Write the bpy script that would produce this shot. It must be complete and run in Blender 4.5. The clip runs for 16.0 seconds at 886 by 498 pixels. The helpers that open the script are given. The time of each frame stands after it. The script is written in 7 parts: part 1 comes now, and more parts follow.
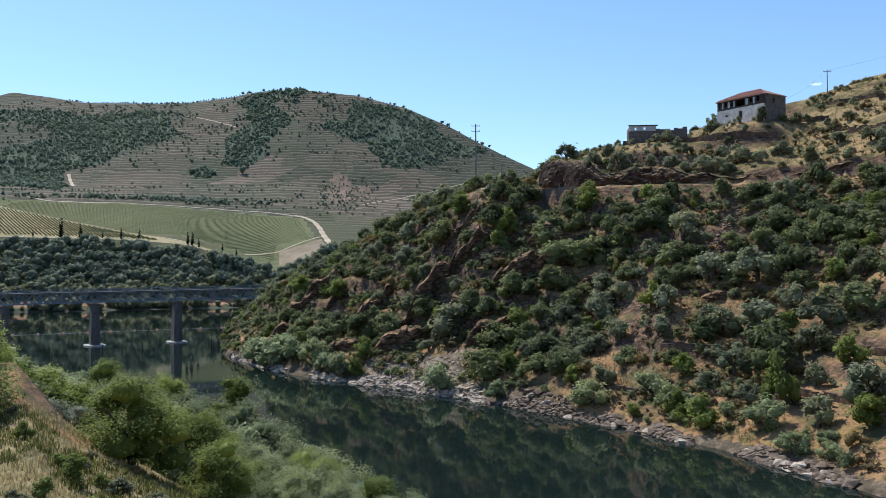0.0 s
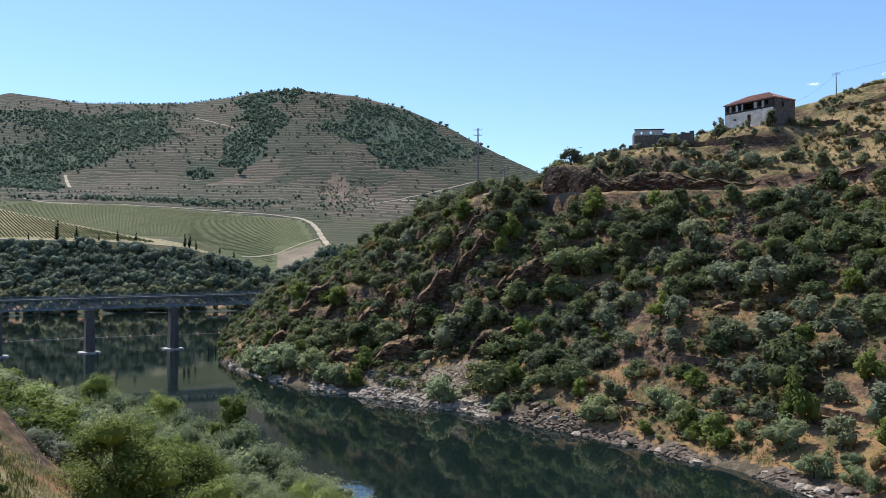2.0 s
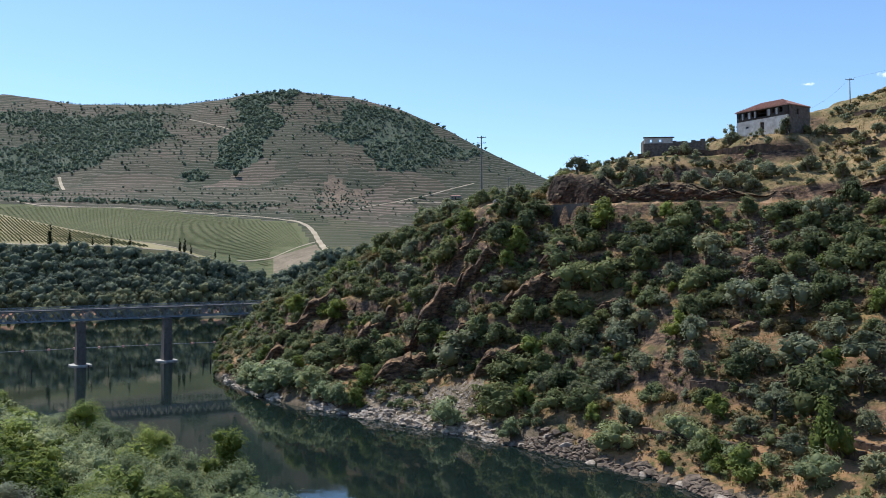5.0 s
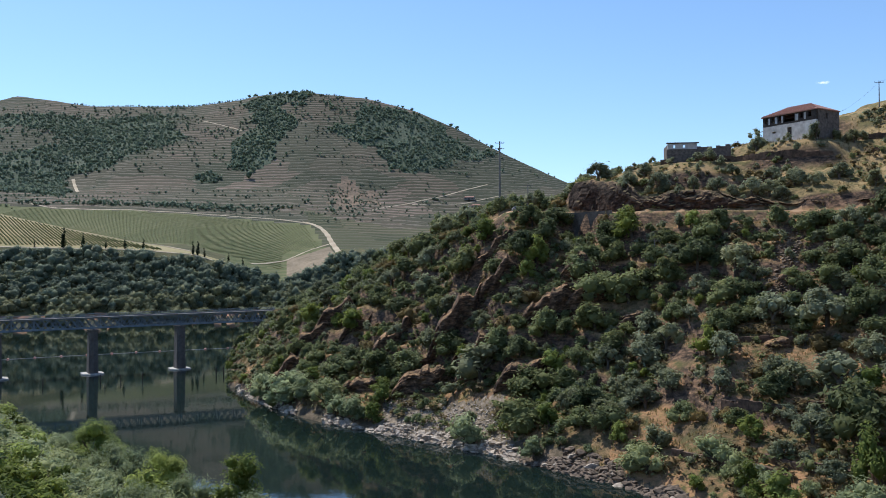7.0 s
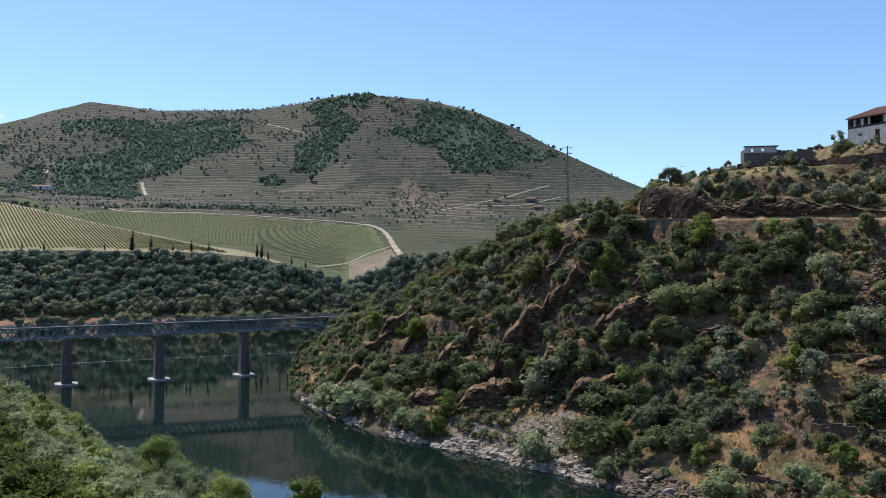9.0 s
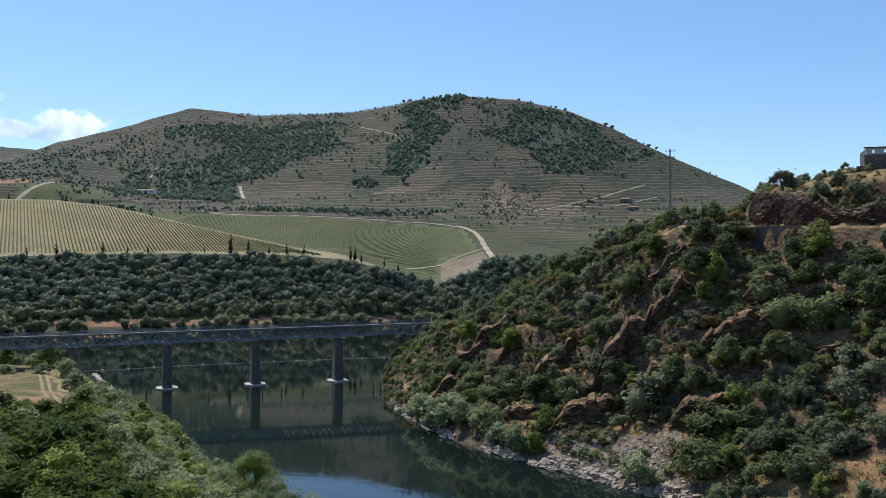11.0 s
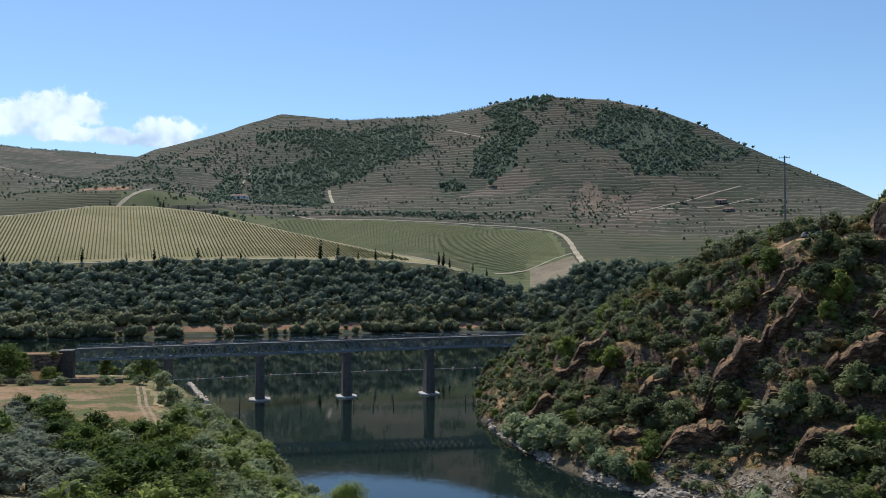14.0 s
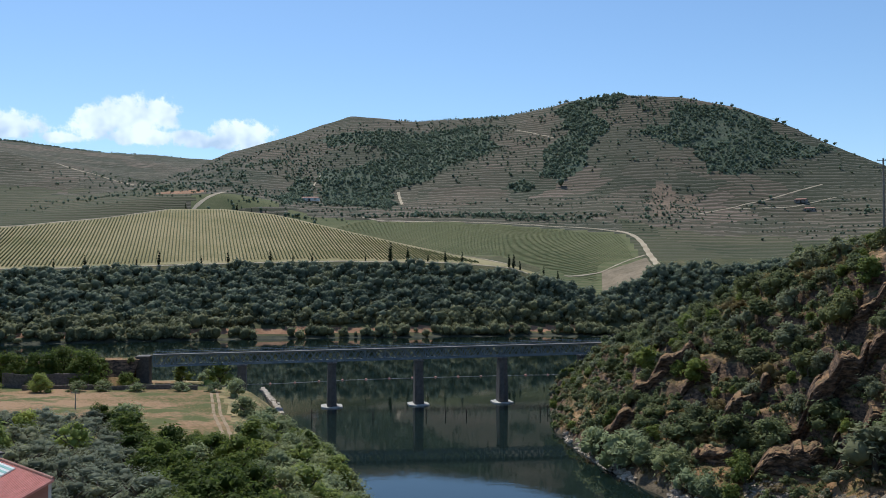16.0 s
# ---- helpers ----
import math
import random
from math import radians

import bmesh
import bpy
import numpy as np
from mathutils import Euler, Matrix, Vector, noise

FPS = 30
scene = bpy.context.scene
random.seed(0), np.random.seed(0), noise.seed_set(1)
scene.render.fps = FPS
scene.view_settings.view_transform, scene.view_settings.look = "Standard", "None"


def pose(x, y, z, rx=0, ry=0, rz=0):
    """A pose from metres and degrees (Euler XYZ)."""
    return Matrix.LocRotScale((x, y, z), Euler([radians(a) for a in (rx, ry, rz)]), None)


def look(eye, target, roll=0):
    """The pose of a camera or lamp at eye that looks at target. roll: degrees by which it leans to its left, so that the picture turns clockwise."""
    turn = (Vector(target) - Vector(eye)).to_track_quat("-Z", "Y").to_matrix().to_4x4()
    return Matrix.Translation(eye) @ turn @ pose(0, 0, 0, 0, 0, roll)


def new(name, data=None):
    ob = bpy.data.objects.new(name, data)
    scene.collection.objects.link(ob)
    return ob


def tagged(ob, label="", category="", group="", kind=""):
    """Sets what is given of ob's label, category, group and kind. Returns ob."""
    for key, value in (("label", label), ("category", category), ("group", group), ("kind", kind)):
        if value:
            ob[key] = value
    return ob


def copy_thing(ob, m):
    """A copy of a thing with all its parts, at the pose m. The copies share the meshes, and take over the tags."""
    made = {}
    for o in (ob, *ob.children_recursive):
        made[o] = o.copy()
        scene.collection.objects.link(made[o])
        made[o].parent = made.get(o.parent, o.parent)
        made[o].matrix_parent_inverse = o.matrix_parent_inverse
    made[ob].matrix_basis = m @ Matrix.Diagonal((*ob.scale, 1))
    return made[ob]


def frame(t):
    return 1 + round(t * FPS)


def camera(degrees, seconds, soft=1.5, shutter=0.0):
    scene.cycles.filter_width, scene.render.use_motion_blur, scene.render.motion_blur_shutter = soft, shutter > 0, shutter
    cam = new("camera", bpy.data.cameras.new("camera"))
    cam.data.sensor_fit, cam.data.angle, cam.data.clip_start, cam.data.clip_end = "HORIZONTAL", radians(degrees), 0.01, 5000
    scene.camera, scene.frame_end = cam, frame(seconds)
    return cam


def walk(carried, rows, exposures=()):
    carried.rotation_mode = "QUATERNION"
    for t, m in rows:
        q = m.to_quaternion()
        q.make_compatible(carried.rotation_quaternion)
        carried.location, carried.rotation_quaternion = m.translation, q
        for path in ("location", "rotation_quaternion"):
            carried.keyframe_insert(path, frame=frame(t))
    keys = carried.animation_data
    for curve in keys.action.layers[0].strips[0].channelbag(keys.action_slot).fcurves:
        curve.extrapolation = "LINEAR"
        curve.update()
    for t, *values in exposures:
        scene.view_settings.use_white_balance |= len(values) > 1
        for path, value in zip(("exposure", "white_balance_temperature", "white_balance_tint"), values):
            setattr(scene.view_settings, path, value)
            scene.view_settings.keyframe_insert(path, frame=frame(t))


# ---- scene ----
# ---- camera and its way ----
cam = camera(54.34, 16.0, soft=0.9)
PATH = [
    (0.0, 0.00, 0.00, 27.27, -0.00, 1.54, -0.04), (0.5, -0.29, 1.35, 27.76, -0.04, 1.54, -0.03),
    (1.0, -0.54, 2.69, 28.30, -0.07, 1.53, -0.04), (1.5, -0.78, 4.05, 28.84, -0.10, 1.54, -0.08),
    (2.0, -1.13, 5.41, 29.40, -0.14, 1.53, -0.07), (2.5, -1.50, 6.82, 29.99, -0.18, 1.52, -0.10),
    (3.0, -1.74, 8.29, 30.53, -0.20, 1.52, -0.12), (3.5, -2.02, 9.73, 31.07, -0.23, 1.54, -0.15),
    (4.0, -2.35, 11.00, 31.64, -0.28, 1.54, -0.13), (6.5, -3.87, 17.69, 34.89, -0.49, 1.53, -0.19),
    (7.0, -4.29, 19.07, 35.47, 0.43, 1.53, -0.16), (7.5, -4.64, 20.46, 36.07, 1.46, 1.53, -0.15),
    (8.0, -5.08, 21.83, 36.68, 2.49, 1.53, -0.13), (10.5, -7.08, 28.54, 39.52, 8.44, 1.55, -0.02),
    (11.0, -7.55, 29.99, 40.15, 10.46, 1.54, -0.01), (11.5, -8.09, 31.32, 40.75, 12.28, 1.54, -0.01),
    (12.0, -8.75, 32.51, 41.34, 13.01, 1.55, 0.00), (12.5, -9.49, 33.67, 41.91, 13.52, 1.55, -0.04),
    (13.0, -10.21, 34.89, 42.39, 14.07, 1.60, -0.05), (13.5, -10.96, 36.11, 42.95, 14.81, 1.62, -0.06),
    (14.0, -11.68, 37.19, 43.64, 16.15, 1.61, -0.00), (14.5, -12.38, 38.19, 44.35, 17.33, 1.60, 0.03),
    (15.0, -13.21, 39.29, 44.97, 18.54, 1.60, 0.03), (15.5, -14.02, 40.59, 45.48, 19.85, 1.59, 0.06),
    (16.0, -14.82, 41.91, 45.99, 20.67, 1.59, 0.02),
]
walk(cam, [(t, pose(x, y, z, 90 + tilt, -lean, turn)) for t, x, y, z, turn, tilt, lean in PATH],
     exposures=[(0.0, 0.42, 5620, 8), (4.0, 0.40, 5620, 8), (8.0, 0.29, 5620, 8), (10.5, 0.14, 5620, 8), (12.0, 0.03, 5640, 7), (16.0, -0.02, 5680, 5)])

# ---- sky and sun ----
SKY_STRENGTH, SUN_STRENGTH = 0.122, 4.05
SUN_AZIMUTH, SUN_HEIGHT = -42.0, 57.0       # degrees from +y to the right, and above the horizon


# fair-weather clouds low over the hills: bearing, height, half widths, all in degrees
CLOUDS = [(-42.7, 9.05, 1.8, 1.2), (-40.7, 9.75, 2.3, 1.4), (-38.8, 9.9, 1.4, 1.4), (-40.0, 8.5, 3.4, 0.7), (-37.3, 8.5, 2.3, 0.65), (-33.8, 8.9, 2.4, 1.2), (-35.4, 8.4, 1.8, 0.6),
          (-44.6, 8.15, 1.4, 0.45), (-47.0, 8.75, 2.0, 1.05), (-49.5, 9.2, 2.6, 0.9), (13.9, 10.25, 1.0, 0.36), (23.4, 11.33, 1.2, 0.3), (27.8, 11.5, 2.0, 0.6)]


def make_sky():
    world = bpy.data.worlds.new("sky")
    scene.world = world
    world.use_nodes = True
    nt = world.node_tree
    nt.nodes.clear()
    N, L = nt.nodes.new, nt.links.new
    out, bg, sky = N("ShaderNodeOutputWorld"), N("ShaderNodeBackground"), N("ShaderNodeTexSky")
    sky.sky_type, sky.sun_disc = "NISHITA", False
    sky.sun_elevation, sky.sun_rotation = radians(SUN_HEIGHT), radians(SUN_AZIMUTH)
    sky.altitude, sky.air_density, sky.dust_density, sky.ozone_density = 150, 1.0, 0.25, 2.2
    bg.inputs["Strength"].default_value = SKY_STRENGTH

    def op(kind, a, b=0.0, c=0.0):
        n = N("ShaderNodeMath")
        n.operation = kind
        for k, v in enumerate((a, b, c)):
            if hasattr(v, "is_linked"):
                L(v, n.inputs[k])
            else:
                n.inputs[k].default_value = v
        return n.outputs[0]

    co, xyz = N("ShaderNodeTexCoord"), N("ShaderNodeSeparateXYZ")
    L(co.outputs["Generated"], xyz.inputs[0])
    az = op("MULTIPLY", op("ARCTAN2", xyz.outputs[0], xyz.outputs[1]), 180 / math.pi)
    el = op("MULTIPLY", op("ARCSINE", xyz.outputs[2]), 180 / math.pi)
    best = None
    for a, e, wa, we in CLOUDS:
        dx, dy = op("MULTIPLY", op("SUBTRACT", az, a), 1 / wa), op("MULTIPLY", op("SUBTRACT", el, e), 1 / we)
        d = op("SUBTRACT", 1.0 if a < 0 else 0.34, op("SQRT", op("ADD", op("MULTIPLY", dx, dx), op("MULTIPLY", dy, dy))))
        best = d if best is None else op("SMOOTH_MAX", best, d, 0.15)
    puff, puff2 = N("ShaderNodeTexNoise"), N("ShaderNodeTexNoise")
    for n, size, detail in ((puff, 55, 6), (puff2, 22, 3)):
        n.inputs["Scale"].default_value, n.inputs["Detail"].default_value, n.inputs["Roughness"].default_value = size, detail, 0.62
        L(co.outputs["Generated"], n.inputs["Vector"])
    edge = op("ADD", best, op("MULTIPLY", op("SUBTRACT", puff.outputs["Fac"], 0.52), 1.7))
    mask = N("ShaderNodeMapRange")
    mask.interpolation_type = "SMOOTHSTEP"
    mask.inputs["From Min"].default_value, mask.inputs["From Max"].default_value = 0.02, 0.42
    L(edge, mask.inputs["Value"])
    tone = N("ShaderNodeValToRGB")
    tone.color_ramp.elements[0].position, tone.color_ramp.elements[0].color = 0.30, (4.6, 5.4, 6.6, 1)
    tone.color_ramp.elements[1].position, tone.color_ramp.elements[1].color = 0.62, (8.6, 8.8, 9.0, 1)
    L(op("ADD", puff2.outputs["Fac"], op("MULTIPLY", op("SUBTRACT", el, 8.8), 0.06)), tone.inputs["Fac"])
    mix = N("ShaderNodeMix")
    mix.data_type = "RGBA"
    L(op("MULTIPLY", mask.outputs[0], 0.92), mix.inputs[0])
    L(sky.outputs[0], mix.inputs[6])
    L(tone.outputs[0], mix.inputs[7])
    L(mix.outputs[2], bg.inputs["Color"])
    L(bg.outputs[0], out.inputs["Surface"])


make_sky()
sun = new("sun", bpy.data.lights.new("sun", "SUN"))
sun.data.energy, sun.data.angle, sun.data.color = SUN_STRENGTH, radians(0.53), (1.0, 0.90, 0.75)
_a, _h = radians(SUN_AZIMUTH), radians(SUN_HEIGHT)
sun.matrix_world = look((0, 0, 0), (-math.sin(_a) * math.cos(_h), -math.cos(_a) * math.cos(_h), -math.sin(_h)))


# ---- materials ----
def material(name, rough=0.8, metal=0.0, spec=0.3):
    m = bpy.data.materials.new(name)
    m.use_nodes = True
    b = m.node_tree.nodes["Principled BSDF"]
    b.inputs["Roughness"].default_value, b.inputs["Metallic"].default_value = rough, metal
    b.inputs["Specular IOR Level"].default_value = spec
    return m, m.node_tree, b


def place_node(nt, local=False):
    if local:
        return nt.nodes.new("ShaderNodeTexCoord").outputs["Object"]
    return nt.nodes.new("ShaderNodeNewGeometry").outputs["Position"]


def noise_node(nt, where, size, detail=4.0, rough=0.55, stretch=None):
    n = nt.nodes.new("ShaderNodeTexNoise")
    n.inputs["Scale"].default_value, n.inputs["Detail"].default_value, n.inputs["Roughness"].default_value = 1.0 / size, detail, rough
    if stretch:
        mp = nt.nodes.new("ShaderNodeMapping")
        mp.inputs["Scale"].default_value = stretch
        nt.links.new(where, mp.inputs["Vector"])
        where = mp.outputs[0]
    nt.links.new(where, n.inputs["Vector"])
    return n.outputs["Fac"]


def ramp_node(nt, fac, stops):
    r = nt.nodes.new("ShaderNodeValToRGB")
    els = r.color_ramp.elements
    while len(els) < len(stops):
        els.new(0.5)
    for e, (p, c) in zip(els, stops):
        e.position, e.color = p, (*c, 1)
    nt.links.new(fac, r.inputs["Fac"])
    return r.outputs["Color"]


def mix_node(nt, fac, a, b, mode="MIX"):
    n = nt.nodes.new("ShaderNodeMix")
    n.data_type, n.blend_type = "RGBA", mode
    for key, v in ((0, fac), (6, a), (7, b)):
        if hasattr(v, "is_linked"):
            nt.links.new(v, n.inputs[key])
        else:
            n.inputs[key].default_value = v if key == 0 else (*v, 1)
    return n.outputs[2]


def math_node(nt, op, a, b=0.0, clamp=False):
    n = nt.nodes.new("ShaderNodeMath")
    n.operation, n.use_clamp = op, clamp
    for key, v in ((0, a), (1, b)):
        if hasattr(v, "is_linked"):
            nt.links.new(v, n.inputs[key])
        else:
            n.inputs[key].default_value = v
    return n.outputs[0]


def bump_node(nt, bsdf, height, strength, distance):
    n = nt.nodes.new("ShaderNodeBump")
    n.inputs["Strength"].default_value, n.inputs["Distance"].default_value = strength, distance
    nt.links.new(height, n.inputs["Height"])
    nt.links.new(n.outputs[0], bsdf.inputs["Normal"])


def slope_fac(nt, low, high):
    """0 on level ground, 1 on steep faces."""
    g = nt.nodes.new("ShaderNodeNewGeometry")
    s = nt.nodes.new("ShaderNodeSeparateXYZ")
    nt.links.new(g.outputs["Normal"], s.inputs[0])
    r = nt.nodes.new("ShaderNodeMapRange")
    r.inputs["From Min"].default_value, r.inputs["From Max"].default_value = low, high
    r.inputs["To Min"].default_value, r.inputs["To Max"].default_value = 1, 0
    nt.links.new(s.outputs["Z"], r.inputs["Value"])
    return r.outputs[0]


def ground_material(name, stops, size, fine, rock=None, bump=0.5, second=None, rare=0.0):
    m, nt, b = material(name, 0.92, spec=0.15)
    p = place_node(nt)
    big, small = noise_node(nt, p, size, 5), noise_node(nt, p, fine, 6, 0.65)
    both = math_node(nt, "ADD", math_node(nt, "MULTIPLY", big, 0.62), math_node(nt, "MULTIPLY", small, 0.38))
    c = ramp_node(nt, both, stops)
    if second:
        spots = ramp_node(nt, noise_node(nt, p, size * 0.45, 6, 0.7), [(0.50 + rare, (0, 0, 0)), (0.60 + rare, (1, 1, 1))])
        c = mix_node(nt, spots, c, second)
    if rock:
        crag = noise_node(nt, p, 1.6, 7, 0.7, (1, 1, 2.4))
        c = mix_node(nt, slope_fac(nt, *rock[0]), c, ramp_node(nt, crag, rock[1]))
    nt.links.new(c, b.inputs["Base Color"])
    bump_node(nt, b, small, bump, fine * 0.4)
    return m


ROCKS = [(0.34, (0.026, 0.019, 0.015)), (0.46, (0.078, 0.053, 0.037)), (0.55, (0.165, 0.104, 0.066)), (0.66, (0.32, 0.190, 0.115))]
M_SLOPE = ground_material("dry_slope", [(0.39, (0.075, 0.062, 0.030)), (0.46, (0.19, 0.125, 0.062)), (0.53, (0.33, 0.185, 0.094)), (0.62, (0.27, 0.185, 0.072))],
                          9, 0.9, ((0.66, 0.82), ROCKS), 1.0, (0.10, 0.092, 0.036))
M_THICK = ground_material("shaded_scrub_floor", [(0.36, (0.062, 0.052, 0.026)), (0.46, (0.155, 0.110, 0.055)), (0.54, (0.30, 0.185, 0.092)), (0.63, (0.42, 0.248, 0.130))],
                          7, 0.8, ((0.60, 0.76), ROCKS), 1.0, (0.085, 0.085, 0.030), 0.02)
M_UPPER = ground_material("dry_hilltop_grass", [(0.39, (0.085, 0.072, 0.034)), (0.46, (0.20, 0.148, 0.068)), (0.53, (0.32, 0.225, 0.105)), (0.62, (0.36, 0.235, 0.12))],
                          8, 0.8, ((0.60, 0.76), ROCKS), 1.0, (0.135, 0.115, 0.046))
M_SCREE = ground_material("pale_scree", [(0.36, (0.075, 0.060, 0.042)), (0.5, (0.20, 0.158, 0.112)), (0.66, (0.40, 0.31, 0.225))], 3.0, 0.45, None, 0.8)
M_UNDERWOOD = ground_material("wooded_hillside", [(0.36, (0.058, 0.078, 0.050)), (0.50, (0.084, 0.104, 0.068)), (0.66, (0.125, 0.130, 0.088))], 26, 4, None, 1.0)
M_ORANGE = ground_material("cleared_orange_plot", [(0.40, (0.10, 0.086, 0.060)), (0.50, (0.165, 0.122, 0.085)), (0.60, (0.24, 0.168, 0.115))], 22, 4, None, 0.6)
M_BANK = ground_material("bank_grass", [(0.38, (0.11, 0.10, 0.042)), (0.5, (0.27, 0.21, 0.10)), (0.62, (0.40, 0.29, 0.155))], 9, 0.7, None, 0.7)
M_ROAD = ground_material("earth_road", [(0.35, (0.24, 0.14, 0.075)), (0.6, (0.40, 0.25, 0.14))], 8, 0.6, None, 0.3)
M_FIELD = ground_material("mown_field", [(0.42, (0.082, 0.088, 0.026)), (0.48, (0.140, 0.118, 0.044)), (0.51, (0.225, 0.142, 0.068)), (0.58, (0.33, 0.205, 0.115))], 34, 1.0, None, 0.5, (0.105, 0.110, 0.036), 0.0)
M_WILD = ground_material("scrub_soil", [(0.35, (0.05, 0.055, 0.024)), (0.55, (0.10, 0.095, 0.044)), (0.7, (0.18, 0.14, 0.07))], 22, 2.5, None, 0.6)
M_RED = ground_material("red_earth", [(0.35, (0.22, 0.115, 0.065)), (0.6, (0.38, 0.215, 0.125))], 14, 1.2, None, 0.5)
M_VINE_SOIL = ground_material("vineyard_soil", [(0.38, (0.235, 0.205, 0.090)), (0.58, (0.345, 0.285, 0.150))], 60, 3, None, 0.4)
M_PLOT = ground_material("bare_vineyard_plot", [(0.38, (0.175, 0.138, 0.090)), (0.6, (0.285, 0.222, 0.150))], 14, 2, None, 0.4)
M_CRAG = ground_material("fractured_schist", [(0.39, (0.10, 0.072, 0.042)), (0.47, (0.19, 0.122, 0.066)), (0.58, (0.34, 0.20, 0.105))], 2.5, 0.5, ((0.55, 0.82), ROCKS), 0.9, (0.080, 0.080, 0.034), 0.05)
# darker copy of the rock colours: shade of the sun-averted faces is painted on
M_CLIFF = ground_material("shade_toned_schist", [(0.39, (0.085, 0.072, 0.040)), (0.47, (0.16, 0.115, 0.062)), (0.58, (0.27, 0.175, 0.095))], 3.5, 0.6,
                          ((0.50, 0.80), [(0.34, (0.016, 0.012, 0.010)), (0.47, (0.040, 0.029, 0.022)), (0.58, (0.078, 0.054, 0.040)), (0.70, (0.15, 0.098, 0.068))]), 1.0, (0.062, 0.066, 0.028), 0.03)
M_BED = ground_material("river_bed", [(0.4, (0.04, 0.045, 0.03)), (0.6, (0.08, 0.075, 0.05))], 12, 2, None, 0.3)
M_TRACK = ground_material("pale_track", [(0.35, (0.36, 0.28, 0.19)), (0.6, (0.50, 0.41, 0.29))], 15, 2, None, 0.2)
M_RUT = ground_material("dusty_wheel_ruts", [(0.35, (0.24, 0.17, 0.10)), (0.6, (0.37, 0.27, 0.175))], 6, 0.8, None, 0.2)
M_STONE = ground_material("broken_stone", [(0.34, (0.035, 0.030, 0.020)), (0.5, (0.11, 0.085, 0.055)), (0.68, (0.27, 0.20, 0.14))], 3.0, 0.45, None, 0.8)


def stripes_material(name, soil, green, step, wobble, sharp=(0.42, 0.58), rows_bump=0.5, cell=120.0, odd=0.35, lines=0.0):
    """Terraced rows that follow the contour lines: bands by height, bent, cut into plots that differ in tone."""
    m, nt, b = material(name, 0.95, spec=0.1)
    p = place_node(nt)
    s = nt.nodes.new("ShaderNodeSeparateXYZ")
    nt.links.new(p, s.inputs[0])
    bent = nt.nodes.new("ShaderNodeVectorMath")
    bent.operation = "MULTIPLY_ADD"
    shift = nt.nodes.new("ShaderNodeTexNoise")
    shift.inputs["Scale"].default_value, shift.inputs["Detail"].default_value = 1 / 60, 4
    nt.links.new(p, shift.inputs["Vector"])
    nt.links.new(shift.outputs["Color"], bent.inputs[0])
    bent.inputs[1].default_value = (90, 90, 60)
    nt.links.new(p, bent.inputs[2])
    vor = nt.nodes.new("ShaderNodeTexVoronoi")
    vor.inputs["Scale"].default_value = 1 / cell
    nt.links.new(bent.outputs[0], vor.inputs["Vector"])
    tint = nt.nodes.new("ShaderNodeSeparateColor")
    nt.links.new(vor.outputs["Color"], tint.inputs[0])
    bend = math_node(nt, "MULTIPLY", noise_node(nt, p, 90, 6, 0.6), wobble)
    lean = math_node(nt, "MULTIPLY", tint.outputs[1], step * 2.3)
    h = math_node(nt, "MULTIPLY", math_node(nt, "ADD", math_node(nt, "ADD", s.outputs["Z"], bend), lean), 2 * math.pi / step)
    wave = math_node(nt, "ADD", math_node(nt, "MULTIPLY", math_node(nt, "SINE", h), 0.5), 0.5)
    grain = noise_node(nt, p, 6, 6, 0.75)
    mixed = math_node(nt, "ADD", math_node(nt, "MULTIPLY", wave, 0.46), math_node(nt, "MULTIPLY", grain, 0.66))
    band = ramp_node(nt, mixed, [(sharp[0], (0, 0, 0)), (sharp[1], (1, 1, 1))])
    broken = math_node(nt, "ADD", math_node(nt, "SUBTRACT", 1.0, wave), math_node(nt, "MULTIPLY", noise_node(nt, p, 20, 6, 0.75), 0.75))
    wall_line = math_node(nt, "MULTIPLY", math_node(nt, "GREATER_THAN", broken, 1.25), lines)
    plots = math_node(nt, "ADD", math_node(nt, "MULTIPLY", noise_node(nt, p, 150, 5, 0.6), 1 - odd), math_node(nt, "MULTIPLY", tint.outputs[0], odd))
    c_soil = ramp_node(nt, plots, soil)
    c_green = ramp_node(nt, math_node(nt, "ADD", math_node(nt, "MULTIPLY", noise_node(nt, p, 100, 3), 0.65), math_node(nt, "MULTIPLY", tint.outputs[2], 0.35)), green)
    c = mix_node(nt, wall_line, mix_node(nt, band, c_soil, c_green), (0.30, 0.255, 0.205))
    nt.links.new(c, b.inputs["Base Color"])
    bump_node(nt, b, mixed, rows_bump, step * 0.35)
    return m


M_HILL = stripes_material("terraced_hillside", [(0.28, (0.054, 0.059, 0.037)), (0.40, (0.136, 0.097, 0.071)), (0.48, (0.076, 0.075, 0.048)), (0.58, (0.180, 0.128, 0.098)), (0.70, (0.094, 0.083, 0.056))],
                          [(0.35, (0.052, 0.058, 0.036)), (0.65, (0.090, 0.083, 0.056))], 5.0, 16.0, (0.38, 0.80), 0.45, 95, 0.72, 0.36)
M_VINE_TWO = stripes_material("green_vineyard_ground", [(0.40, (0.140, 0.140, 0.068)), (0.6, (0.185, 0.175, 0.088))],
                              [(0.4, (0.092, 0.108, 0.046)), (0.6, (0.130, 0.140, 0.062))], 1.25, 4.0, (0.40, 0.72), 0.4, 160, 0.2)


M_GREEN_TERRACE = stripes_material("green_terraces", [(0.35, (0.088, 0.085, 0.051)), (0.6, (0.132, 0.112, 0.072))],
                                   [(0.4, (0.056, 0.065, 0.035)), (0.6, (0.084, 0.088, 0.048))], 3.4, 9.0, (0.36, 0.74), 0.8, 120, 0.4, 0.08)


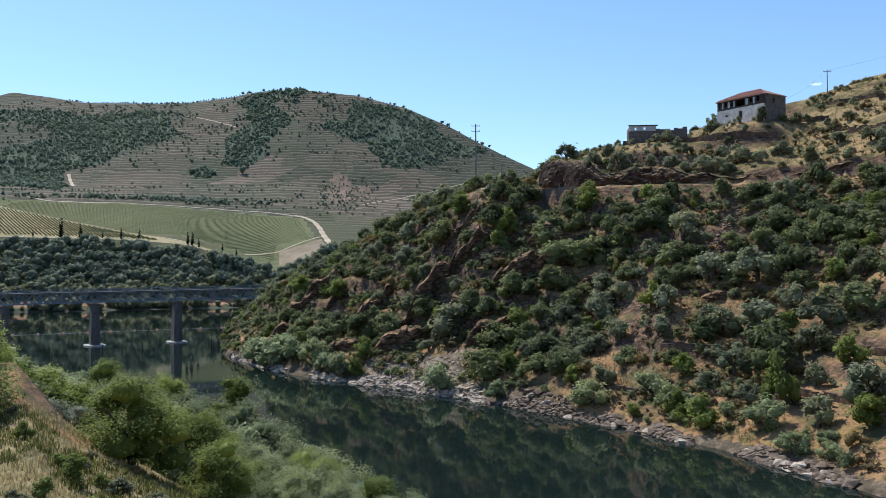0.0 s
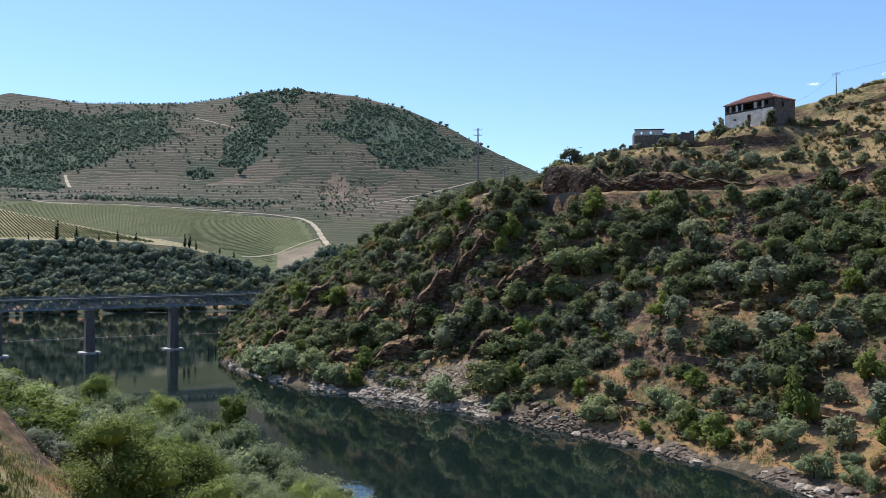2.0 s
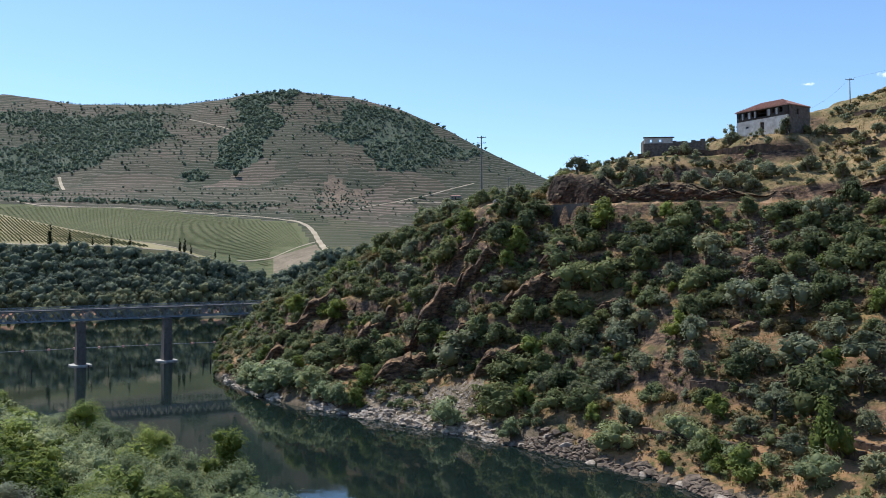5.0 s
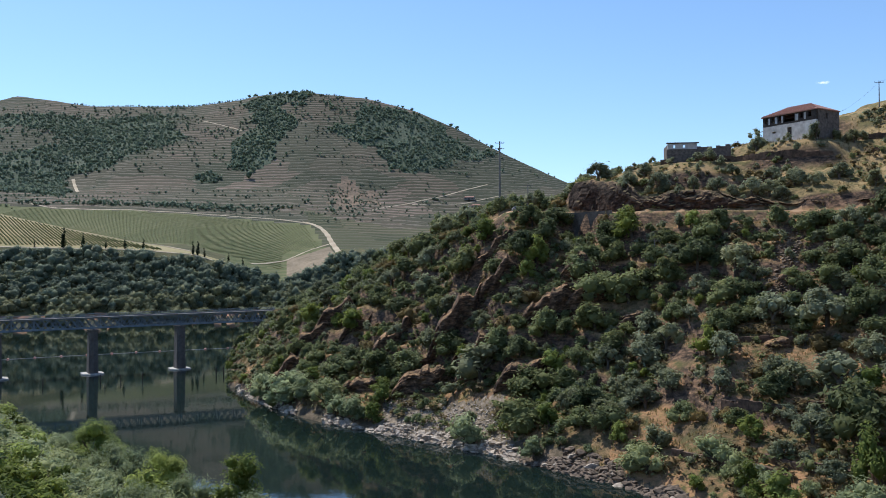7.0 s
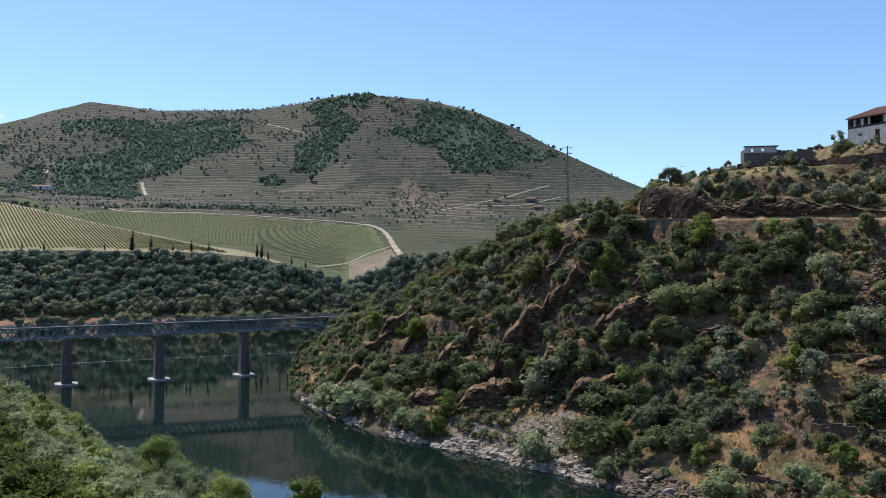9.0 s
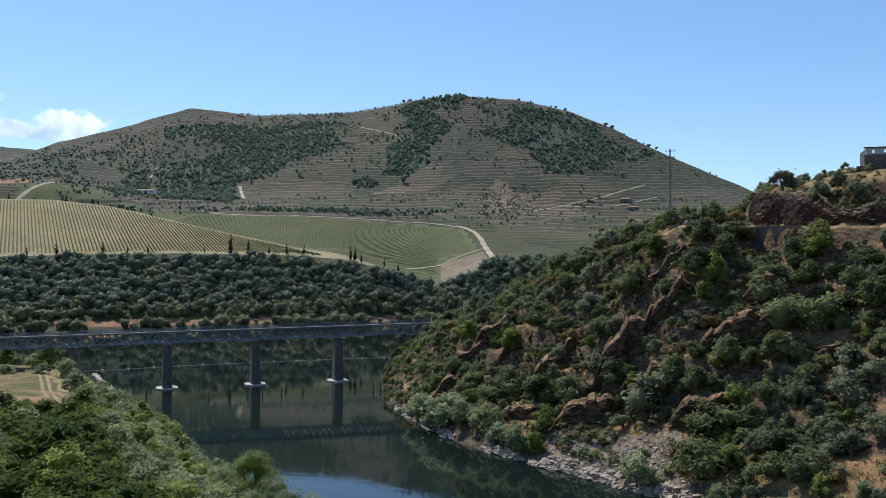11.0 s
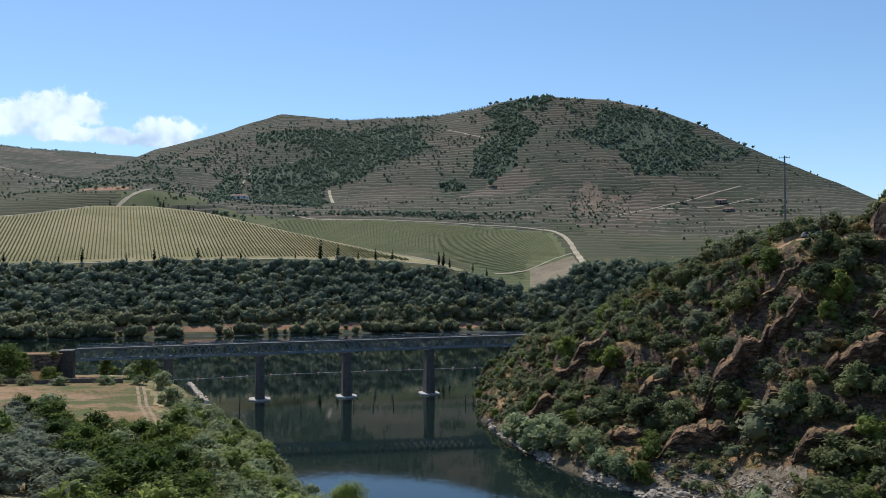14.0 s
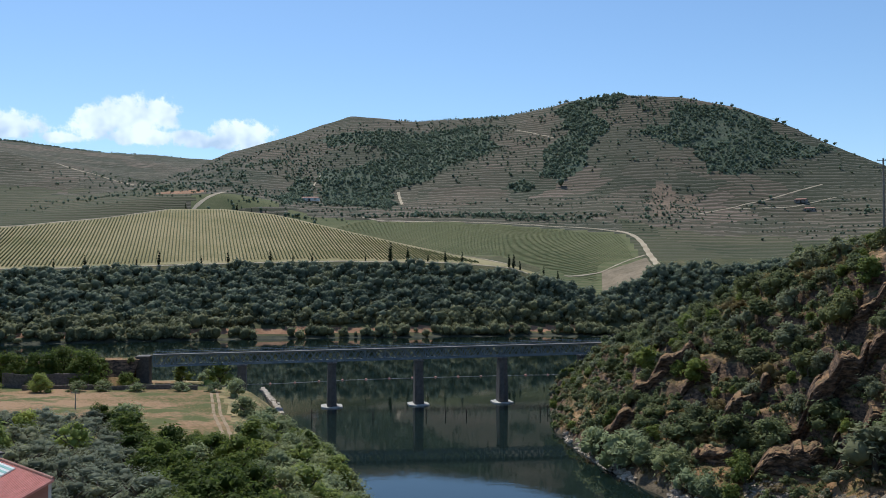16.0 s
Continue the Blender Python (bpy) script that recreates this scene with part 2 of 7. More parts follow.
def leaf_material(name, dark, light, spread=2.2, through_light=0.52):
    m, nt, b = material(name, 0.62, spec=0.10)
    g = nt.nodes.new("ShaderNodeNewGeometry")
    o = nt.nodes.new("ShaderNodeObjectInfo")
    f = math_node(nt, "ADD", math_node(nt, "MULTIPLY", g.outputs["Random Per Island"], 0.45),
                  math_node(nt, "MULTIPLY", noise_node(nt, g.outputs["Position"], spread * 2.5, 2), 0.55))
    f = math_node(nt, "ADD", f, math_node(nt, "MULTIPLY", math_node(nt, "SUBTRACT", noise_node(nt, g.outputs["Position"], spread * 0.45, 2), 0.5), 0.5))
    f = math_node(nt, "ADD", f, math_node(nt, "MULTIPLY", math_node(nt, "SUBTRACT", o.outputs["Random"], 0.5), 0.45))
    c = ramp_node(nt, f, [(0.22, dark), (0.80, light)])
    warm = math_node(nt, "MULTIPLY", math_node(nt, "POWER", math_node(nt, "FRACT", math_node(nt, "MULTIPLY", o.outputs["Random"], 7.31)), 2.0), 0.30)
    c = mix_node(nt, warm, c, mix_node(nt, 1.0, c, (1.28, 1.08, 0.62), "MULTIPLY"))
    nt.links.new(c, b.inputs["Base Color"])
    t, mix = nt.nodes.new("ShaderNodeBsdfTranslucent"), nt.nodes.new("ShaderNodeMixShader")
    nt.links.new(c, t.inputs["Color"])
    mix.inputs[0].default_value = through_light
    nt.links.new(b.outputs[0], mix.inputs[1])
    nt.links.new(t.outputs[0], mix.inputs[2])
    nt.links.new(mix.outputs[0], nt.nodes["Material Output"].inputs["Surface"])
    return m


L_OAK = leaf_material("oak_leaves", (0.074, 0.092, 0.042), (0.270, 0.296, 0.136))
# lightened and bluer than near scrub: the haze before the far bank is painted in
L_SCRUB = leaf_material("hazed_scrub_leaves", (0.140, 0.170, 0.118), (0.430, 0.462, 0.300), 5)
L_OLIVE = leaf_material("olive_leaves", (0.140, 0.154, 0.090), (0.330, 0.348, 0.218))
L_WILLOW = leaf_material("willow_leaves", (0.180, 0.212, 0.104), (0.415, 0.452, 0.245))
L_FRESH = leaf_material("fresh_leaves", (0.120, 0.152, 0.036), (0.290, 0.335, 0.092))
L_ALDER = leaf_material("alder_leaves", (0.135, 0.172, 0.044), (0.400, 0.450, 0.130))
L_BROOM = leaf_material("dry_broom", (0.13, 0.10, 0.040), (0.32, 0.25, 0.11))
L_HEATH = leaf_material("dry_heath_sprays", (0.115, 0.082, 0.046), (0.26, 0.205, 0.105))
L_CYPRESS = leaf_material("cypress_leaves", (0.018, 0.030, 0.014), (0.045, 0.06, 0.03))
L_VINE = leaf_material("vine_leaves", (0.105, 0.120, 0.042), (0.185, 0.195, 0.070))
L_VINE_YOUNG = leaf_material("young_vine_leaves", (0.160, 0.172, 0.075), (0.255, 0.262, 0.115))
L_POPLAR = leaf_material("young_poplar_leaves", (0.130, 0.165, 0.032), (0.240, 0.285, 0.078))
L_WEED = leaf_material("bank_weeds", (0.105, 0.112, 0.036), (0.25, 0.245, 0.085))
# pale blue-green: distance haze is mixed into this leaf colour
L_WOOD = leaf_material("hazed_wood_leaves", (0.142, 0.188, 0.146), (0.318, 0.378, 0.286), 9)
L_GRASS = leaf_material("dry_grass_blades", (0.20, 0.165, 0.078), (0.45, 0.37, 0.19))


def plain_material(name, low, high, size, rough=0.8, metal=0.0, bump=0.2, local=True):
    m, nt, b = material(name, rough, metal)
    p = place_node(nt, local)
    n = noise_node(nt, p, size, 6, 0.65)
    nt.links.new(ramp_node(nt, n, [(0.3, low), (0.7, high)]), b.inputs["Base Color"])
    bump_node(nt, b, n, bump, size * 0.15)
    return m


M_BARK = plain_material("bark", (0.06, 0.045, 0.03), (0.15, 0.12, 0.09), 0.3)
M_STEEL = plain_material("blue_grey_painted_steel", (0.135, 0.172, 0.205), (0.235, 0.28, 0.32), 1.5, 0.55, 0.0, 0.1)
M_DECK = plain_material("deck_planks", (0.13, 0.125, 0.12), (0.23, 0.22, 0.205), 0.8)
M_PIER = plain_material("dark_pier_stone", (0.080, 0.067, 0.056), (0.175, 0.152, 0.130), 1.8)
M_SLAB = plain_material("pale_concrete", (0.33, 0.30, 0.27), (0.56, 0.52, 0.47), 2.0)
M_LIME = plain_material("weathered_lime_plaster", (0.36, 0.33, 0.30), (0.66, 0.63, 0.59), 1.6)
M_RUBBLE = plain_material("rubble_masonry", (0.07, 0.058, 0.048), (0.22, 0.18, 0.15), 0.7, 0.9, 0.0, 0.6)
M_TIMBER = plain_material("dark_old_timber", (0.03, 0.022, 0.018), (0.09, 0.07, 0.055), 0.5)
M_TILE = plain_material("clay_roof_tiles", (0.26, 0.125, 0.092), (0.42, 0.225, 0.165), 0.6, 0.8)
M_DARK = plain_material("dark_opening", (0.012, 0.011, 0.010), (0.022, 0.02, 0.018), 0.5)
M_POLE = plain_material("weathered_pole", (0.16, 0.145, 0.125), (0.28, 0.26, 0.23), 0.6)
M_IRON = plain_material("grey_iron", (0.10, 0.10, 0.105), (0.18, 0.18, 0.185), 0.5, 0.6, 0.3)
M_WALL_DARK = plain_material("dark_retaining_stone", (0.055, 0.048, 0.043), (0.14, 0.12, 0.10), 0.9, 0.9, 0.0, 0.5)

M_WHITE = plain_material("white_house_wall", (0.60, 0.59, 0.56), (0.80, 0.79, 0.76), 1.5)
M_PINK = plain_material("pink_clay_tiles", (0.66, 0.29, 0.23), (0.84, 0.40, 0.33), 1.0)
M_MINT = plain_material("mint_green_paint", (0.24, 0.42, 0.38), (0.34, 0.52, 0.47), 0.8)
# invented wall colour, close to the tiles so that the roof seems to continue
M_SALMON = plain_material("roof_pink_wall", (0.42, 0.20, 0.155), (0.54, 0.27, 0.21), 1.5)
M_BUOY = plain_material("faded_orange_buoy", (0.60, 0.24, 0.16), (0.75, 0.40, 0.30), 0.4, 0.5)
M_CAR_DARK = plain_material("dark_car_paint", (0.018, 0.02, 0.024), (0.03, 0.032, 0.036), 0.5, 0.3)
M_CAR_PALE = plain_material("pale_car_paint", (0.25, 0.25, 0.25), (0.32, 0.32, 0.31), 0.5, 0.35)
M_ROCK = plain_material("brown_schist", (0.026, 0.019, 0.014), (0.195, 0.122, 0.080), 1.1, 0.9, 0.0, 0.7, False)
M_SHORE_ROCK = plain_material("dark_shore_stone", (0.040, 0.030, 0.022), (0.26, 0.190, 0.135), 0.9, 0.9, 0.0, 0.6, False)
M_PALE_ROCK = plain_material("pale_shore_stone", (0.15, 0.118, 0.086), (0.62, 0.51, 0.40), 1.1, 0.9, 0.0, 0.6, False)
L_FRESH_DARK = leaf_material("orange_tree_leaves", (0.058, 0.086, 0.018), (0.175, 0.218, 0.046))
L_OLIVE_GREY = leaf_material("grove_olive_leaves", (0.152, 0.168, 0.112), (0.330, 0.350, 0.240))


def water_material():
    """Still water with long faint ripples and cat's-paws that dull it a little."""
    m, nt, b = material("still_river_water", 0.02, spec=0.5)
    b.inputs["Base Color"].default_value = (0.008, 0.015, 0.013, 1)
    b.inputs["IOR"].default_value = 1.33
    p = place_node(nt)
    dull = nt.nodes.new("ShaderNodeMapRange")
    dull.interpolation_type = "SMOOTHSTEP"
    dull.inputs["From Min"].default_value, dull.inputs["From Max"].default_value = 0.42, 0.66
    nt.links.new(noise_node(nt, p, 48, 4, 0.5, (0.5, 1.6, 1.0)), dull.inputs["Value"])
    nt.links.new(math_node(nt, "ADD", math_node(nt, "MULTIPLY", dull.outputs[0], 0.016), 0.010), b.inputs["Roughness"])
    a, c = noise_node(nt, p, 2.6, 3, 0.5), noise_node(nt, p, 0.5, 2, 0.5)
    both = math_node(nt, "ADD", a, math_node(nt, "MULTIPLY", c, 0.35))
    bump_node(nt, b, both, 0.05, 0.12)
    return m


M_WATER = water_material()


# ---- mesh helpers ----
def mesh_of(name, verts, faces, mats=(), smooth=False):
    me = bpy.data.meshes.new(name)
    me.from_pydata(verts, [], faces)
    for m in mats:
        me.materials.append(m)
    if smooth:
        me.polygons.foreach_set("use_smooth", [True] * len(me.polygons))
    me.update()
    return me


def part(name, bm, mat, parent, label=""):
    me = bpy.data.meshes.new(name)
    bm.to_mesh(me)
    bm.free()
    me.materials.append(mat)
    ob = new(name, me)
    ob.parent = parent
    if label:
        ob["label"] = label
    return ob


def empty(name, m=None):
    ob = new(name)
    ob.empty_display_size = 0.5
    if m is not None:
        ob.matrix_basis = m
    return ob


def box(bm, cx, cy, cz, sx, sy, sz, m=None, bevel=0.0):
    """A box by its centre and sizes, its edges taken off a little."""
    t = Matrix.Translation((cx, cy, cz)) @ Matrix.Diagonal((sx, sy, sz, 1))
    if m is not None:
        t = m @ t
    made = bmesh.ops.create_cube(bm, size=1, matrix=t)
    if bevel:
        edges = list({e for v in made["verts"] for e in v.link_edges})
        bmesh.ops.bevel(bm, geom=edges, offset=bevel, segments=1, affect="EDGES")


def beam(bm, a, b, w, h):
    """A bar of section w x h from a to b."""
    a, b = Vector(a), Vector(b)
    d = b - a
    m = Matrix.Translation((a + b) / 2) @ d.to_track_quat("Y", "Z").to_matrix().to_4x4()
    bmesh.ops.create_cube(bm, size=1, matrix=m @ Matrix.Diagonal((w, d.length, h, 1)))


def rod(bm, a, b, r0, r1, n=8):
    a, b = Vector(a), Vector(b)
    d = b - a
    m = Matrix.Translation((a + b) / 2) @ d.to_track_quat("Z", "Y").to_matrix().to_4x4()
    bmesh.ops.create_cone(bm, cap_ends=True, segments=n, radius1=r0, radius2=r1, depth=d.length, matrix=m)


def prism(bm, outline, z0, z1, m=None):
    """An upright prism on a plan outline, counter-clockwise."""
    m = m or Matrix()
    lo = [bm.verts.new(m @ Vector((x, y, z0))) for x, y in outline]
    hi = [bm.verts.new(m @ Vector((x, y, z1))) for x, y in outline]
    bm.faces.new(lo[::-1])
    bm.faces.new(hi)
    for i in range(len(lo)):
        j = (i + 1) % len(lo)
        bm.faces.new((lo[i], lo[j], hi[j], hi[i]))


# ---- the lie of the land ----
# Sections through the valley, each along one bearing from the hub; a row gives distance and height knot by knot.
HUB = (-7.0, 20.0)


def hashed(ix, iy, seed):
    h = (ix.astype(np.int64) * 374761393 + iy.astype(np.int64) * 668265263 + seed * 1442695041) & 0xFFFFFFFF
    h = ((h ^ (h >> 13)) * 1274126177) & 0xFFFFFFFF
    return ((h ^ (h >> 16)) & 0xFFFF) / 65535.0


def value_noise(x, y, seed=0):
    ix, iy = np.floor(x), np.floor(y)
    fx, fy = x - ix, y - iy
    fx, fy = fx * fx * (3 - 2 * fx), fy * fy * (3 - 2 * fy)
    a, b = hashed(ix, iy, seed), hashed(ix + 1, iy, seed)
    c, d = hashed(ix, iy + 1, seed), hashed(ix + 1, iy + 1, seed)
    return (a * (1 - fx) + b * fx) * (1 - fy) + (c * (1 - fx) + d * fx) * fy


def fbm(x, y, size, octaves=4, seed=0):
    total, amp, norm = 0.0, 1.0, 0.0
    for o in range(octaves):
        k = 2.0 ** o / size
        total, norm = total + amp * (value_noise(x * k + 17.3 * o, y * k - 9.1 * o, seed + o) - 0.5), norm + amp
        amp *= 0.5
    return total / norm * 2


BANK, HILL = {}, {}


def bank(bearing, *knots):
    BANK[bearing] = knots


def hill(bearing, *knots):
    HILL[bearing] = knots


# near bank: ground at the hub, three knots, the shore, and the river bed beside it
bank(-180, (0, 16), (40, 18), (90, 24), (140, 30), (180, 34), (190, 35))
bank(-100, (0, 15), (50, 16), (120, 16), (300, 14), (430, 12), (440, 12))
bank(-60, (0, 15), (60, 15), (150, 13), (330, 12), (430, 0), (440, -2.5))
bank(-47, (0, 15), (60, 16), (98, 18), (335, 11), (415, 0), (425, -2.5))
bank(-40, (0, 15), (60, 16), (110, 15), (338, 9.5), (400, 0), (408, -2.5))
bank(-35, (0, 15), (60, 16.5), (110, 13), (332, 9), (376, 0), (384, -2.5))
bank(-32, (0, 15), (60, 17), (110, 12.5), (300, 8.6), (352, 0), (360, -2.5))
bank(-30, (0, 15), (60, 17.2), (110, 11), (215, 8), (305, 0), (313, -2.5))
bank(-28.8, (0, 15), (60, 17.5), (100, 11), (180, 7), (262, 0), (270, -2.5))
bank(-26.4, (0, 14), (55, 16), (95, 9.5), (160, 5), (212, 0), (220, -2.5))
bank(-25, (0, 14), (52, 15), (90, 8.5), (140, 5), (188, 0), (196, -2.5))
bank(-20, (0, 14), (48, 12.6), (80, 7), (120, 3.2), (155, 0), (162, -2.5))
bank(-17, (0, 14), (46, 11.4), (75, 5.8), (110, 2.8), (140, 0), (147, -2.5))
bank(-12, (0, 14), (42, 10), (68, 4.6), (95, 2), (122, 0), (129, -2.5))
bank(-8.5, (0, 13.5), (36, 9.2), (55, 4.8), (75, 2), (95, 0), (102, -2.5))
bank(0, (0, 13), (28, 8.5), (42, 4.8), (58, 1.8), (74, 0), (80, -2.5))
bank(10, (0, 14), (25, 10), (36, 6), (48, 2), (60, 0), (66, -2.5))
bank(30, (0, 14), (22, 10), (32, 6), (40, 2), (50, 0), (56, -2.5))
bank(90, (0, 14), (22, 10), (32, 6), (42, 2), (52, 0), (58, -2.5))
bank(180, (0, 16), (40, 18), (90, 24), (140, 30), (180, 34), (190, 35))

# far side: shore, bench, three on the slope, road edge, road inside, top of the cut, hillside, crest, back, back shore
hill(-180, (200, 36), (210, 37), (220, 38), (230, 39), (240, 40), (250, 41), (260, 42), (270, 43), (290, 45), (310, 47), (360, 50), (480, 55))
hill(-100, (450, 12), (460, 12), (470, 12), (480, 12), (490, 12), (500, 12), (510, 12), (520, 12), (530, 12), (540, 12), (560, 12), (600, 10))
hill(-60, (450, -3), (460, -3), (470, -3), (480, -3), (490, -3), (500, -3), (510, -3), (520, -3), (530, -3), (540, -3), (560, -3), (600, -3))
hill(-32, (390, -3), (400, -3), (410, -3), (420, -3), (430, -3), (440, -3), (450, -3), (460, -3), (470, -3), (480, -3), (500, -3), (560, -3))
hill(-28, (300, -3), (310, -3), (320, -3), (330, -3), (340, -3), (350, -3), (360, -3), (370, -3), (380, -3), (390, -3), (420, -3), (500, -3))
hill(-14.3, (278, -3), (283, -3), (290, -3), (300, -3), (310, -3), (318, -3), (325, -3), (330, -3), (335, -3), (340, -3), (365, -3), (385, -3))
hill(-13.4, (270, 0), (276, 2), (285, 3), (298, 4.5), (310, 6), (318, 7), (325, 7.5), (330, 8), (335, 8), (342, 8), (370, 4), (390, -2))
hill(-12, (243, 0), (254, 4), (272, 6.5), (292, 9), (308, 11), (318, 12), (324, 12.5), (328, 13), (333, 13), (342, 13), (375, 8), (410, -2))
hill(-10.8, (229, 0), (239, 4), (254, 7), (272, 12), (287, 16.5), (298, 19.5), (304, 20.5), (308, 21), (315, 21), (325, 21), (362, 10), (410, -2))
hill(-9, (213, 0), (222, 4), (234, 8), (250, 16), (264, 21), (275, 23.5), (281, 24), (286, 24.5), (295, 25), (305, 25), (350, 12), (410, -2))
hill(-6.8, (202, 0), (211, 4), (223, 7), (240, 16), (256, 24), (264, 27), (270, 28), (276, 29), (284, 30), (294, 30), (345, 18), (430, -2))
hill(-3.5, (189, 0), (199, 4), (211, 7), (228, 18), (245, 30), (255, 36), (261, 38), (266, 39.5), (272, 41), (282, 41), (335, 25), (440, -2))
hill(0, (178, 0), (188, 4), (199, 8), (212, 18), (226, 29), (238, 40), (245, 44), (250, 46), (256, 47.5), (266, 48), (330, 38), (460, -2))
hill(4.5, (166, 0), (176, 6), (188, 14), (200, 27), (214, 40.5), (228, 51.6), (236, 51.6), (239, 52.4), (243, 53.2), (250, 53.2), (320, 45), (470, -2))
hill(8.2, (156, 0), (166, 5), (180, 13), (196, 27), (214, 41.5), (229, 51.4), (237, 51.4), (239, 52.5), (244, 54), (254, 55), (320, 50), (480, 5))
hill(8.9, (154, 0), (165, 5), (179, 13), (195, 27), (213, 41), (229, 51.0), (237, 51.0), (242, 58.5), (248, 61.5), (256, 62), (320, 60), (480, 40))
hill(11.6, (148, 0), (158, 4.5), (172, 11), (188, 23), (205, 37), (220, 50.5), (227, 50.5), (232, 56.5), (239, 61), (250, 63.5), (300, 65), (480, 60))
hill(13.7, (143, 0), (152, 4), (166, 9), (182, 20), (198, 34), (212, 50), (219, 50), (221, 53.5), (232, 60), (245, 66), (280, 69), (480, 70))
hill(18.6, (132, 0), (141, 3), (152, 9), (166, 20), (186, 31), (208, 49.5), (215, 50), (217, 53), (232, 61), (250, 69.5), (275, 71), (480, 75))
hill(23.8, (123, 0), (133, 4), (146, 10), (160, 17), (178, 29), (204, 48.5), (211, 49), (213, 52.5), (230, 62), (255, 74), (300, 84), (480, 95))
hill(28.5, (115, 0), (126, 4), (140, 9), (155, 16), (176, 31), (201, 48.5), (208, 49), (210, 53), (228, 61.5), (268, 83), (310, 92), (480, 100))
hill(35, (105, 0), (116, 4), (131, 10), (148, 20), (172, 36), (194, 48.5), (201, 49), (205, 55), (225, 65), (280, 93), (330, 105), (480, 115))
hill(60, (95, 0), (108, 5), (122, 12), (140, 24), (160, 40), (180, 49), (187, 49), (191, 55), (215, 68), (280, 98), (340, 115), (480, 130))
hill(100, (95, 0), (108, 5), (122, 12), (140, 24), (160, 40), (180, 49), (187, 49), (191, 55), (215, 68), (280, 98), (340, 115), (480, 130))
hill(180, (200, 36), (210, 37), (220, 38), (230, 39), (240, 40), (250, 41), (260, 42), (270, 43), (290, 45), (310, 47), (360, 50), (480, 55))

# beyond the river, as lines of (bearing, distance, height)
FAR_SHORE = [(-180, 640, 60), (-100, 640, 8), (-60, 640, 0), (-47, 640, 0), (-34, 636, 0), (-23, 642, 0), (-13, 668, 0), (0, 690, 0), (17, 700, 20), (60, 700, 120), (180, 640, 60)]
BENCH = [(-180, 655, 62), (-60, 656, 6), (-34, 654, 6), (-23, 660, 6), (-13, 684, 5), (0, 706, 6), (17, 712, 25), (60, 712, 125), (180, 655, 62)]
BROW = [(-180, 740, 70), (-47, 745, 48.2), (-40.9, 745, 50.1), (-33.5, 740, 53.5), (-27.3, 735, 55), (-20.1, 735, 54.1), (-16.4, 730, 50.4), (-14.3, 726, 42.1),
        (-12.5, 722, 35), (-10.7, 720, 27.1), (-9, 724, 35.5), (-6.9, 740, 46.7), (-2.5, 750, 46.7), (5.7, 760, 51.9), (180, 740, 70)]
DOME = [(-180, 900, 90), (-47.2, 920, 90.7), (-44.2, 940, 97.8), (-41.1, 960, 105.3), (-37.8, 985, 116), (-34.5, 985, 117.8), (-31.6, 960, 111.9), (-28.8, 920, 99.1),
        (-25.9, 880, 87), (-23.7, 850, 77.6), (-20.1, 790, 63.8), (-16.4, 752, 52.9), (-14.3, 742, 43.9), (-10.7, 738, 29.3), (-9, 746, 39.3), (-6.9, 770, 50.5),
        (-2.5, 790, 52.5), (5.8, 800, 56.7), (180, 900, 90)]
BASE = [(-180, 1100, 110), (-47.3, 1150, 110.7), (-44.3, 1100, 113.9), (-41.2, 1080, 124.6), (-37.9, 1080, 137.5), (-34.5, 1080, 143.8), (-31.7, 1060, 131.6),
        (-28.8, 1050, 114.9), (-25.9, 1040, 110.6), (-20.1, 1010, 105.1), (-16.4, 1000, 101.2), (-12.8, 980, 95.4), (-9.2, 960, 89.6), (-5.8, 930, 79.6),
        (-2.4, 920, 70.3), (5.9, 900, 63.2), (180, 1100, 110)]
MIDDLE = [(-180, 1300, 150), (-47.4, 1400, 169.3), (-44.4, 1330, 158.2), (-41.3, 1300, 158.2), (-38, 1280, 168.2), (-34.5, 1270, 171.7), (-30.3, 1270, 153.5),
          (-27.4, 1250, 146.2), (-23.4, 1250, 151.6), (-20.1, 1220, 154.7), (-13.1, 1200, 157.3), (-9.2, 1150, 146.3), (-5.7, 1130, 132.6), (1.4, 1090, 106.6),
          (6, 1050, 96.2), (180, 1300, 150)]
RIDGE = [(-180, 1600, 240), (-47.5, 1600, 244.5), (-44.8, 1560, 228.3), (-42, 1520, 208.1), (-39, 1500, 192.4), (-37, 1650, 233.7), (-34.6, 1750, 280.7),
         (-31.1, 1750, 311.9), (-28.9, 1740, 337.9), (-26.7, 1720, 358.2), (-23.8, 1680, 341.2), (-22.3, 1660, 334.7), (-20.1, 1640, 335.6), (-16.4, 1580, 331.3),
         (-14.2, 1530, 331), (-12.7, 1500, 337), (-10.9, 1470, 338.1), (-9.1, 1450, 337.9), (-5.6, 1430, 327), (-2.2, 1420, 301.6), (1, 1400, 263.2),
         (4.1, 1380, 219), (6.6, 1360, 188.2), (10.3, 1350, 143.8), (17.5, 1350, 97.2), (180, 1600, 240)]
SKYLINE = [(-180, 2400, 300), (-60, 2500, 400), (-47.7, 2500, 393.9), (-44.6, 2480, 379.3), (-41.5, 2450, 366.6), (-37.1, 2400, 357.7), (-34, 2300, 340), (-30, 2250, 250),
           (-5, 2000, 220), (10, 1900, 100), (180, 2400, 300)]


def line_at(line, b):
    t = np.array(line, float)
    return np.interp(b, t[:, 0], t[:, 1]), np.interp(b, t[:, 0], t[:, 2])


